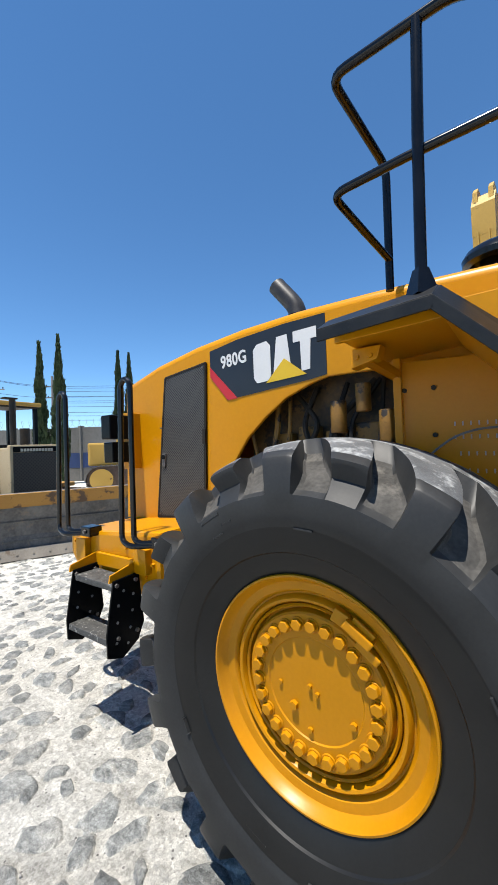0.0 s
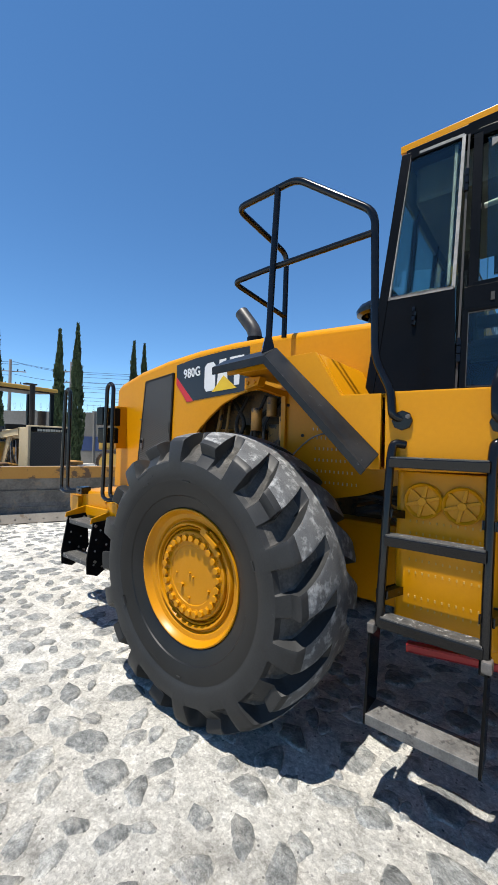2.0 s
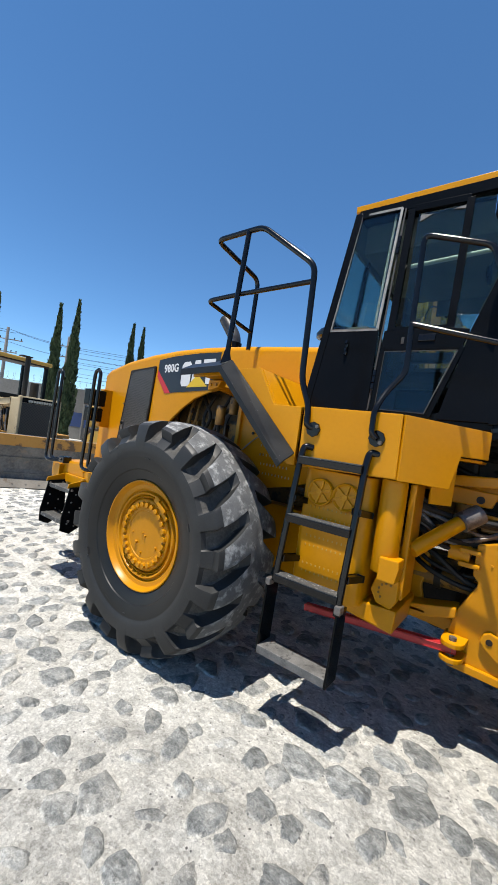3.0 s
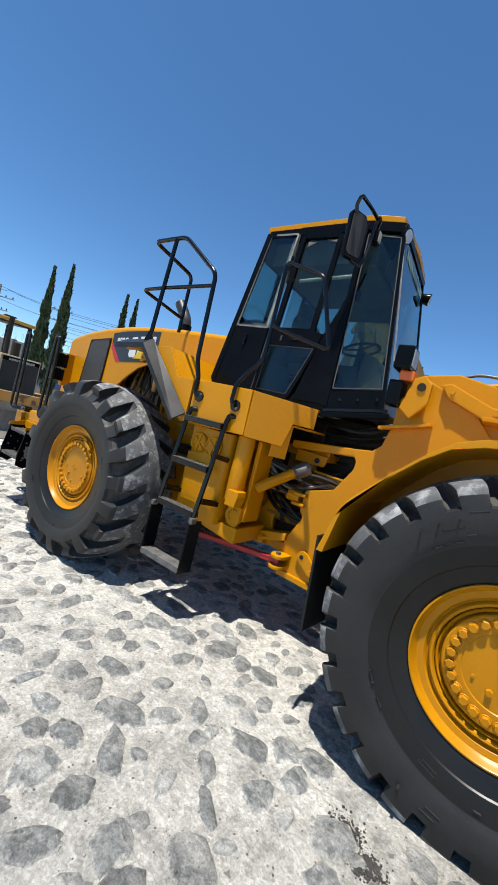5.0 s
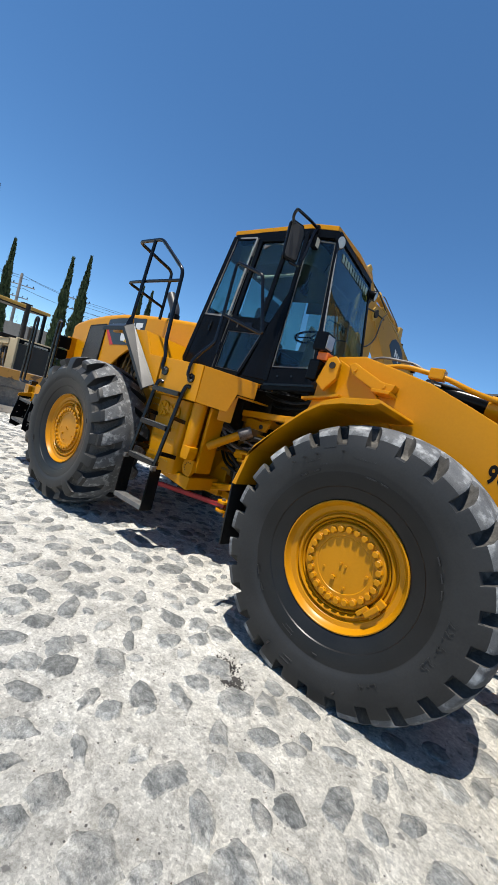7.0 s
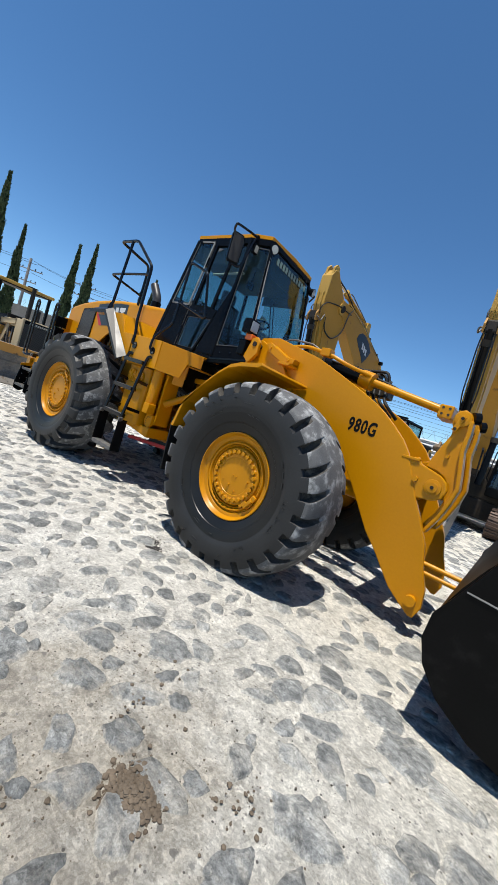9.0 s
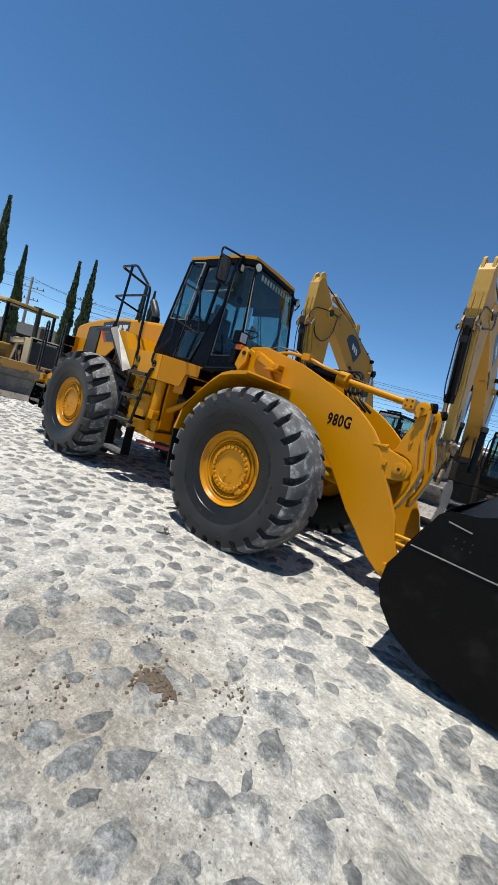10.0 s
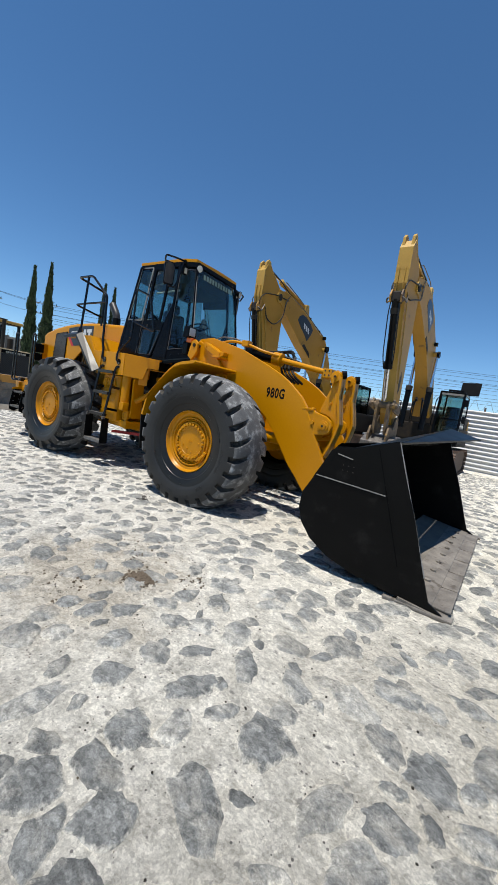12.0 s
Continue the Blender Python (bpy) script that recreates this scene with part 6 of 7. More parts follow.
BY0, BY1 = -1.80, 1.55
sub("bucket_pin", rod((5.36, -0.60, 0.33), (5.36, -0.42, 0.33), 0.05, None, 20), YELLOW, arm, smooth=True)
for z in (0.60, 0.68):
    sub("grease_line", rod((5.30, -0.50, z), (5.72, -0.50, z), 0.022, None, 12), YELLOW, arm, smooth=True)
SIDEP = [(6.49, 1.38), (6.58, 1.13), (6.74, 0.73), (6.89, 0.29), (6.96, 0.10), (7.08, 0.03), (6.71, 0.045), (6.30, 0.09), (6.02, 0.165), (5.82, 0.28), (5.70, 0.42), (5.65, 0.56), (5.66, 0.72), (5.76, 0.91), (5.83, 1.06), (5.89, 1.19), (5.95, 1.23), (6.12, 1.25)]
bucket = part("bucket", extrude(SIDEP, BY0, BY0 + 0.03, 0.006), BUCKETBLACK, loader, "black painted loader bucket resting on the ground")
sub("side_wall", extrude(SIDEP, BY1 - 0.03, BY1, 0.006), BUCKETBLACK, bucket)
SHELL = [(6.90, 0.035), (6.6, 0.04), (6.30, 0.10), (6.02, 0.19), (5.82, 0.31), (5.70, 0.46), (5.665, 0.60), (5.68, 0.75), (5.75, 0.92), (5.83, 1.08), (5.93, 1.24)]
inner = [(x + 0.03 * (1 if x < 6.2 else 0.3), z + 0.028) for x, z in SHELL]
sub("shell", extrude(SHELL + list(reversed(inner)), BY0 + 0.03, BY1 - 0.03, 0.0), BUCKETBLACK, bucket)
lip = slab([(5.93, BY0 + 0.03, 1.17), (6.49, BY0 + 0.03, 1.36), (6.46, BY1, 1.58), (5.80, BY1, 1.18)], 0.025, 0.0)
sub("spill_guard", lip, BUCKETBLACK, bucket)
sub("guard_flap", slab([(6.50, BY0 + 0.03, 1.365), (6.89, BY1, 1.49), (6.47, BY1, 1.585)], 0.02, 0.0), BUCKETBLACK, bucket)
sub("rear_top", slab([(5.93, BY0 + 0.03, 1.17), (5.80, BY1, 1.16), (5.78, BY1, 1.0), (5.86, BY0 + 0.03, 1.10)], 0.02, 0.0), BUCKETBLACK, bucket)
sub("side_seam", bar((6.330, BY0 - 0.003, 1.290), (6.670, BY0 - 0.003, 0.310), 0.012, 0.006, 0.0), SATIN, bucket)
for x in (6.03, 6.08, 6.13):
    for z in (1.02, 1.07):
        sub("side_bolt", rod((x, BY0 - 0.004, z), (x, BY0, z), 0.006, None, 8), GREASY, bucket)
# added sheet; light falling into the bucket is in its paler colour
sub("lit_floor_sheet", slab([(6.32, BY0 + 0.04, 0.142), (6.72, BY0 + 0.04, 0.085), (6.72, BY1 - 0.04, 0.085), (6.32, BY1 - 0.04, 0.142)], 0.008, 0.0), LITFLOOR, bucket, "dark grey bucket floor sheet with painted-in light")
sub("base_edge", extrude([(6.70, 0.04), (6.98, 0.02), (6.985, 0.06), (6.70, 0.09)], BY0 + 0.03, BY1 - 0.03, 0.006), EDGEWORN, bucket)
for k in range(6):
    y = BY0 + 0.10 + k * 0.535
    sub("edge_segment", box((6.93, y, 0.03), (7.135, y + 0.515, 0.052), 0.008), EDGEWORN, bucket)
sub("cutting_edge", extrude([(6.72, 0.02), (7.10, 0.0), (7.12, 0.02), (6.72, 0.06)], BY0 - 0.02, BY1 + 0.02, 0.004), EDGEWORN, bucket, "worn steel cutting edge")
sub("corner_shoe", box((6.60, BY0 - 0.03, 0.0), (7.16, BY0 + 0.06, 0.03), 0.008), EDGEWORN, bucket)
sub("corner_shoe", box((6.60, BY1 - 0.06, 0.0), (7.16, BY1 + 0.03, 0.03), 0.008), EDGEWORN, bucket)
sub("weld_seam", bar((5.78, BY0 - 0.004, 0.92), (6.46, BY0 - 0.004, 0.885), 0.010, 0.008, 0.0), SEAL, bucket)
sub("weld_seam", bar((5.96, BY0 - 0.004, 1.165), (6.11, BY0 - 0.004, 1.14), 0.008, 0.008, 0.0), SEAL, bucket)
for p, q in (((5.95, 1.232), (6.12, 1.252)), ((6.12, 1.252), (6.49, 1.382))):
    sub("top_rim", bar((p[0], BY0 + 0.015, p[1]), (q[0], BY0 + 0.015, q[1]), 0.03, 0.006, 0.0), SATIN, bucket)
# thin pale bar paints the highlight along the side plate's front edge
sub("edge_highlight", bar((6.492, BY0 + 0.010, 1.375), (6.893, BY0 + 0.010, 0.29), 0.014, 0.008, 0.0), SEAL, bucket)
for k in range(9):
    y = BY0 + 0.25 + k * 0.345
    sub("edge_bolt", rod((6.86, y, 0.06), (6.86, y, 0.092), 0.030, None, 14), EDGEWORN, bucket)


# ---- parked machines behind ----
def track_loop(y0, y1, z0, z1, n=18):
    r = (z1 - z0) / 2
    pts = []
    for k in range(n + 1):
        a = -math.pi / 2 + math.pi * k / n
        pts.append((y1 - r + r * math.cos(a), (z0 + z1) / 2 + r * math.sin(a)))
    for k in range(n + 1):
        a = math.pi / 2 + math.pi * k / n
        pts.append((y0 + r + r * math.cos(a), (z0 + z1) / 2 + r * math.sin(a)))
    return pts


def track_shoes(parent, x0, x1, y0, y1, z0, z1, pitch, material, m=None):
    """Grouser plates round a track, one part each, sharing one mesh."""
    r = (z1 - z0) / 2
    b = box((x0, -pitch * 0.46, -0.012), (x1, pitch * 0.46, 0.014), 0.0)
    b = box((x0, -0.012, 0.0), (x1, 0.012, 0.05), 0.0, b)
    me = bpy.data.meshes.new("track_shoe")
    b.to_mesh(me)
    b.free()
    me.materials.append(material)
    straight = (y1 - y0) - 2 * r
    total = 2 * straight + 2 * math.pi * r
    for k in range(int(total / pitch)):
        s = k * pitch
        if s < straight:
            y, z, a = y0 + r + s, z1, 0.0
        elif s < straight + math.pi * r:
            t = (s - straight) / r
            y, z, a = y1 - r + r * math.sin(t), (z0 + z1) / 2 + r * math.cos(t), -t
        elif s < 2 * straight + math.pi * r:
            y, z, a = y1 - r - (s - straight - math.pi * r), z0, math.pi
        else:
            t = (s - 2 * straight - math.pi * r) / r
            y, z, a = y0 + r - r * math.sin(t), (z0 + z1) / 2 - r * math.cos(t), math.pi - t
        o = new("track_shoe", me)
        o.parent = parent
        o.matrix_basis = Matrix.Translation((0, y, z)) @ Matrix.Rotation(a, 4, 'X')


def excavator(x, dy, k, label, hatch=True, sink=0.0, dip=0.0):
    """A crawler excavator that faces -y with its stick hanging down in front of the raised boom."""
    ex = thing("excavator", label, "excavator", "parked excavators", (x, 10.5 + dy, 0))

    def P(y, z):
        low = dip * ease(4.5, 6.0, y) * (1.0 - ease(7.4, 8.6, y))
        return (y - 10.5, 2 + (z - 2 - low) * k)

    def poly(pts):
        return [P(y, z) for y, z in pts]
    upper = [(4.55, 5.36), (5.2, 5.50), (6.4, 5.42), (7.4, 5.02), (8.0, 4.62), (8.3, 4.38), (8.75, 3.7), (9.15, 2.93), (9.55, 2.15)]
    lower = [(4.58, 5.02), (5.4, 4.78), (6.4, 4.32), (7.25, 3.88), (7.6, 3.57), (7.95, 3.25), (8.25, 2.9), (8.55, 2.55), (9.15, 1.95)]
    wide = (0.18, 0.18, 0.18, 0.18, 0.19, 0.205, 0.235, 0.275, 0.32)
    bm = bmesh.new()
    rings = [[bm.verts.new((w * e, *P(*q))) for q, e in ((u, -1), (u, 1), (v, 1), (v, -1))] for u, v, w in zip(upper, lower, wide)]
    for r0, r1 in zip(rings, rings[1:]):
        for i in range(4):
            bm.faces.new((r0[i], r0[(i + 1) % 4], r1[(i + 1) % 4], r1[i]))
    bm.faces.new(rings[0])
    bm.faces.new(rings[-1])
    bmesh.ops.recalc_face_normals(bm, faces=bm.faces)
    boom = part("boom", soft(bm, 0.012, 1), SHADEDYELLOW, ex, "yellow curved boom")
    # paler sheet paints the boom's sunlit top
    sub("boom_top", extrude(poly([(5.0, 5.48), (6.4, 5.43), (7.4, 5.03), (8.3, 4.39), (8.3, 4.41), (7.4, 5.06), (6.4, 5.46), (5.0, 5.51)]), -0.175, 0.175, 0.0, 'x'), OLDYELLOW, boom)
    for s in (-1, 1):
        sub("side_badge", extrude(poly([(6.02, 5.06), (6.10, 5.22), (6.30, 5.31), (6.60, 5.27), (6.95, 5.12), (7.22, 4.92), (7.06, 4.66), (6.88, 4.47), (6.62, 4.66), (6.30, 4.86)]), s * 0.183 - 0.003, s * 0.183 + 0.003, 0.0, 'x'), DECAL, boom)
        for y0 in (6.48, 6.64, 6.80):
            sub("badge_mark", extrude(poly([(y0, 5.06 - (y0 - 6.48) * 0.35), (y0 + 0.11, 5.02 - (y0 - 6.48) * 0.35), (y0 + 0.15, 4.84 - (y0 - 6.48) * 0.35), (y0 + 0.05, 4.86 - (y0 - 6.48) * 0.35)]), s * 0.1875 - 0.002, s * 0.1875 + 0.002, 0.0, 'x'), WHITE, boom)
        sub("boom_boss", rod((s * 0.18, *P(8.2, 4.05)), (s * 0.33, *P(8.2, 4.05)), 0.085, None, 20), OLDYELLOW, boom, smooth=True)
        sub("boom_hub", rod((s * 0.33, *P(8.2, 4.05)), (s * 0.42, *P(8.2, 4.05)), 0.115, None, 20), SATIN, boom, smooth=True)
        sub("boom_lamp", box((s * 0.25 - 0.06, P(8.02, 0)[0], P(0, 4.30)[1]), (s * 0.25 + 0.06, P(8.14, 0)[0], P(0, 4.42)[1]), 0.02), SATIN, boom)
        sub("wear_pad", extrude(poly([(6.60, 4.24), (6.72, 4.33), (7.20, 4.06), (7.28, 3.88)]), s * 0.184 - 0.012, s * 0.184 + 0.012, 0.004, 'x'), GREASY, boom)
        for o, r in ((0.10, 0.018), (0.045, 0.014)):
            part("hydraulic_pipe", tube([(s * o, *P(5.3, 5.60)), (s * o, *P(6.4, 5.56)), (s * o, *P(7.4, 5.17)), (s * o, *P(8.3, 4.52)), (s * (o + 0.06), *P(8.9, 3.6)), (s * (o + 0.08), *P(9.3, 2.6))], r, 0.3, 8), WORNSTEEL, ex, smooth=True)
        for y, z in ((5.9, 5.55), (7.0, 5.30), (7.85, 4.86)):
            sub("pipe_clamp", box((s * 0.075 - 0.07, P(y, 0)[0] - 0.03, P(y, z)[1] - 0.06), (s * 0.075 + 0.07, P(y, 0)[0] + 0.03, P(y, z)[1] + 0.05), 0.01), GREASY, boom)
        cyl = part("boom_cylinder", rod((s * 0.34, *P(7.9, 1.5)), (s * 0.34, *P(8.08, 2.9)), 0.095, None, 20), SATIN, ex, smooth=True)
        sub("rod", rod((s * 0.34, *P(8.08, 2.9)), (s * 0.34, *P(8.2, 4.05)), 0.05, None, 18), CHROME, cyl, smooth=True)
        sub("gland", rod((s * 0.34, *P(8.065, 2.78)), (s * 0.34, *P(8.085, 2.93)), 0.115, None, 20), GREASY, cyl, smooth=True)
        part("foot_hose", tube([(s * 0.10, *P(8.55, 2.50)), (s * 0.11, *P(8.42, 2.55)), (s * 0.13, *P(8.36, 2.3)), (s * 0.16, *P(8.5, 1.7))], 0.025, 0.08, 8), HOSE, ex, smooth=True)
        part("foot_hose", tube([(s * 0.19, *P(8.7, 2.38)), (s * 0.20, *P(8.52, 2.45)), (s * 0.22, *P(8.46, 2.2)), (s * 0.22, *P(8.6, 1.7))], 0.025, 0.08, 8), HOSE, ex, smooth=True)
        sub("hose_coupling", rod((s * 0.10, *P(8.60, 2.50)), (s * 0.10, *P(8.40, 2.58)), 0.035, None, 10), WORNSTEEL, boom)
        sub("hose_coupling", rod((s * 0.19, *P(8.74, 2.36)), (s * 0.19, *P(8.54, 2.45)), 0.035, None, 10), WORNSTEEL, boom)
    stick = part("stick", extrude(poly([(3.60, 5.72), (3.70, 5.90), (3.90, 5.92), (4.05, 5.78), (4.82, 5.25), (4.95, 5.0), (5.00, 4.5), (5.10, 2.2), (5.02, 1.55), (4.72, 1.5), (4.58, 1.75), (3.62, 4.9)]), -0.16, 0.16, 0.014, 'x'), SHADEDYELLOW, ex, "yellow stick hanging upright")
    # paler front sheets paint the lit face; the stick's sides carry painted shade
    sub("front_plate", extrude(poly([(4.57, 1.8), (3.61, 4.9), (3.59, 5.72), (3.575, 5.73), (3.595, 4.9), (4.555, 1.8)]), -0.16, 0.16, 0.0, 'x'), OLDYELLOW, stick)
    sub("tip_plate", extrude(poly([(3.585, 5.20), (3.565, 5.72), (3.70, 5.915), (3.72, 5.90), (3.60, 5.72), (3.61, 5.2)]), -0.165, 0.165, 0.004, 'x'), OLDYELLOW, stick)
    for s in (-1, 1):
        sub("nose_lug", extrude(poly([(3.6, 5.7), (3.62, 5.98), (3.74, 6.08), (3.88, 6.02), (3.95, 5.8)]), s * 0.11 - 0.035, s * 0.11 + 0.035, 0.012, 'x'), OLDYELLOW, stick)
        sub("pivot_boss", rod((s * 0.15, *P(4.62, 5.10)), (s * 0.24, *P(4.62, 5.10)), 0.10, None, 24), GREASY, stick, smooth=True)
        sub("boss_ring", rod((s * 0.155, *P(4.62, 5.10)), (s * 0.20, *P(4.62, 5.10)), 0.16, None, 24), OLDYELLOW, stick, smooth=True)
        sub("front_flange", bar((s * 0.075, *P(4.12, 3.15)), (s * 0.075, *P(3.58, 4.90)), 0.022, 0.07, 0.004), OLDYELLOW, stick)
        sub("front_flange", bar((s * 0.075, *P(3.58, 4.90)), (s * 0.075, *P(3.565, 5.25)), 0.022, 0.07, 0.004), OLDYELLOW, stick)
        sub("scuffed_patch", extrude(poly([(4.62, 2.6), (4.72, 2.95), (4.86, 2.75), (4.8, 2.45), (4.7, 2.35)]), s * 0.1615 - 0.001, s * 0.1615 + 0.001, 0.0, 'x'), GREASY, stick, "bare dark patch of worn paint")
        hang = 4.12 if dip else 4.75
        part("stick_hose", tube([(s * 0.165, *P(3.9, 4.62)), (s * 0.22, *P(3.95, (4.62 + hang) / 2 - 0.1)), (s * 0.23, *P(4.45, hang)), (s * 0.23, *P(4.95, (5.0 + hang) / 2)), (s * 0.23, *P(5.0, 5.15)), (s * 0.16, *P(5.3, 5.52))], 0.020, 0.25, 8), HOSE, ex, smooth=True)
        part("stick_hose", tube([(s * 0.10, *P(4.05, 5.80)), (s * 0.16, *P(4.6, 5.62)), (s * 0.17, *P(5.1, 5.56)), (s * 0.12, *P(5.6, 5.62))], 0.018, 0.15, 8), HOSE, ex, smooth=True)
        part("stick_line", tube([(s * 0.172, *P(3.75, 4.72)), (s * 0.175, *P(3.86, 4.62)), (s * 0.175, *P(4.30, 3.25)), (s * 0.172, *P(4.5, 2.6))], 0.012, 0.1, 8), OLDYELLOW, ex, smooth=True)
        for y, z in ((3.98, 4.2), (4.2, 3.5)):
            sub("line_clamp", box((s * 0.172 - 0.022, P(y, 0)[0] - 0.03, P(0, z)[1] - 0.02), (s * 0.172 + 0.022, P(y, 0)[0] + 0.05, P(0, z)[1] + 0.03), 0.004), OLDYELLOW, stick)
        part("elbow_pipe", tube([(s * 0.10, *P(3.50, 4.55)), (s * 0.22, *P(3.46, 4.50)), (s * 0.24, *P(3.60, 4.42)), (s * 0.18, *P(3.80, 4.66))], 0.02, 0.06, 8), WORNSTEEL, ex, smooth=True)
    sc = part("stick_cylinder", rod((0, *P(4.9, 5.72)), (0, *P(6.7, 5.62)), 0.075, None, 20), SHADEDYELLOW, ex, smooth=True)
    sub("rod", rod((0, *P(3.8, 5.95)), (0, *P(4.9, 5.72)), 0.04, None, 18), CHROME, sc, smooth=True)
    sub("gland", rod((0, *P(4.82, 5.735)), (0, *P(4.98, 5.715)), 0.092, None, 20), OLDYELLOW, sc, smooth=True)
    sub("bracket", extrude(poly([(6.5, 5.35), (6.6, 5.75), (6.8, 5.75), (6.95, 5.2)]), -0.1, 0.1, 0.01, 'x'), OLDYELLOW, sc)
    sub("side_pipe", tube([(0.09, *P(5.0, 5.80)), (0.10, *P(5.1, 5.83)), (0.10, *P(6.2, 5.76)), (0.09, *P(6.4, 5.70))], 0.014, 0.05, 8), WORNSTEEL, sc, smooth=True)
    bc = part("bucket_cylinder", rod((0, *P(3.52, 4.50)), (0, *P(3.92, 2.95)), 0.088, None, 20), SATIN, ex, "greasy black bucket cylinder", smooth=True)
    sub("rod", rod((0, *P(3.92, 2.95)), (0, *P(4.18, 2.1)), 0.05, None, 18), CHROME, bc, smooth=True)
    sub("gland", rod((0, *P(3.885, 3.07)), (0, *P(3.935, 2.89)), 0.112, None, 20), SATIN, bc, smooth=True)
    sub("collar", rod((0, *P(3.60, 4.17)), (0, *P(3.57, 4.30)), 0.108, None, 20), GREASY, bc, smooth=True)
    sub("head", box((-0.11, P(3.45, 0)[0], P(0, 4.42)[1]), (0.11, P(3.72, 0)[0], P(0, 4.68)[1]), 0.04), GREASY, bc)
    for s in (-1, 1):
        sub("head_ear", extrude(poly([(3.46, 4.40), (3.42, 4.58), (3.50, 4.72), (3.66, 4.70), (3.72, 4.5)]), s * 0.135 - 0.02, s * 0.135 + 0.02, 0.006, 'x'), RUSTYELLOW, bc)
    link = part("bucket_link", rod((-0.36, *P(4.18, 2.0)), (0.36, *P(4.18, 2.0)), 0.085, None, 20), RUSTLINK, ex, "rusty brown bucket linkage", smooth=True)
    for s in (-1, 1):
        sub("pin_head", rod((s * 0.36, *P(4.18, 2.0)), (s * 0.39, *P(4.18, 2.0)), 0.055, None, 16), WORNSTEEL, link, smooth=True)
        sub("side_link", extrude(poly([(4.06, 2.02), (4.16, 2.16), (4.30, 2.10), (4.82, 2.02), (4.86, 1.86), (4.74, 1.78), (4.2, 1.86)]), s * 0.27 - 0.03, s * 0.27 + 0.03, 0.012, 'x'), RUSTLINK, link)
        sub("tip_link", extrude(poly([(4.07, 1.98), (4.10, 2.10), (4.26, 2.10), (4.30, 1.9), (4.34, 1.30), (4.24, 1.22), (4.14, 1.32)]), s * 0.15 - 0.035, s * 0.15 + 0.035, 0.012, 'x'), RUSTLINK, link)
    bk = part("bucket", extrude(poly([(4.05, 1.02), (4.4, 1.20), (4.95, 1.22), (5.3, 1.05), (5.35, 0.7), (4.95, 0.2), (4.45, 0.02), (3.8, 0.3), (4.25, 0.65), (4.05, 0.85)]), -0.42, 0.42, 0.03, 'x'), WORNSTEEL, ex, "scoured steel bucket")
    for s in (-1, 1):
        sub("bucket_ear", extrude(poly([(4.08, 1.0), (4.08, 1.22), (4.18, 1.42), (4.32, 1.45), (4.55, 1.36), (4.75, 1.72), (4.92, 1.74), (5.05, 1.55), (5.1, 1.1)]), s * 0.24 - 0.03, s * 0.24 + 0.03, 0.014, 'x'), RUSTLINK, bk)
    for s in (-1, 1):
        part("hose", tube([(s * 0.12, *P(3.62, 4.5)), (s * 0.17, *P(3.50, 4.80)), (s * 0.18, *P(3.75, 5.02)), (s * 0.2, *P(4.4, 5.12)), (s * 0.2, *P(5.2, 5.3))], 0.017, 0.2, 8), HOSE, ex, smooth=True)
        part("hose", tube([(s * 0.10, *P(3.5, 4.6)), (s * 0.13, *P(3.50, 4.2)), (s * 0.14, *P(3.76, 3.2)), (s * 0.1, *P(3.9, 2.9))], 0.014, 0.2, 8), HOSE, ex, smooth=True)
    body = part("house", box((-1.35, -0.9, 1.05), (1.35, 2.2, 1.75), 0.05), GREASY, ex, "grimy dark upper frame")
    sub("engine_deck", box((-1.3, 0.6, 1.75), (1.3, 2.2, 2.25), 0.06), GREASY, body)
    sub("counterweight", extrude([(-1.35, 1.9), (1.35, 1.9), (1.25, 2.55), (-1.25, 2.55)], 1.05, 2.15, 0.08, 'z'), OLDYELLOW, body)
    cb = part("operator_cab", box((0.50, -1.45, 1.45), (1.34, 0.35, 1.76), 0.04), SATIN, ex, "black cab with tinted windows")
    cb.location.z = -sink
    for px in (0.52, 1.32):
        for py, pz in ((-1.42, -1.15), (0.32, 0.32)):
            sub("pillar", bar((px, py, 1.7), (px * 0.97 + 0.03, pz, 3.2), 0.06, 0.06, 0.01), SATIN, cb)
    sub("roof", box((0.50, -1.2, 3.16), (1.34, 0.36, 3.26), 0.04), SATIN, cb)
    for pts in ([(0.55, -1.43, 1.76), (1.29, -1.43, 1.76), (1.27, -1.17, 3.16), (0.57, -1.17, 3.16)], [(1.33, -1.36, 1.76), (1.33, 0.28, 1.76), (1.31, 0.28, 3.16), (1.31, -1.12, 3.16)], [(0.51, -1.36, 1.76), (0.51, 0.28, 1.76), (0.53, 0.28, 3.16), (0.53, -1.12, 3.16)], [(0.55, 0.33, 1.76), (1.29, 0.33, 1.76), (1.27, 0.33, 3.16), (0.57, 0.33, 3.16)]):
        g_ = sub("window", slab(pts, 0.008, 0.0), GLASS, cb)
        g_.visible_shadow = False
    sub("seat", box((0.70, -0.5, 1.76), (1.14, 0.1, 2.75), 0.06), SEAT, cb)
    sub("lamp_visor", bar((0.75, -1.1, 3.30), (1.25, -1.1, 3.30), 0.10, 0.06, 0.01), SATIN, cb)
    sub("visor_trim", bar((0.56, -1.19, 3.15), (1.28, -1.19, 3.15), 0.03, 0.07, 0.006), SEAL, cb)
    sub("window_bar", bar((0.54, -1.372, 2.25), (1.30, -1.372, 2.25), 0.02, 0.03, 0.004), SATIN, cb)
    sub("wiper", bar((0.72, -1.43, 2.02), (0.86, -1.33, 2.50), 0.014, 0.012, 0.0), SATIN, cb)
    sub("lever_console", box((0.62, -0.95, 1.76), (0.70, -0.5, 2.35), 0.02), LINING, cb)
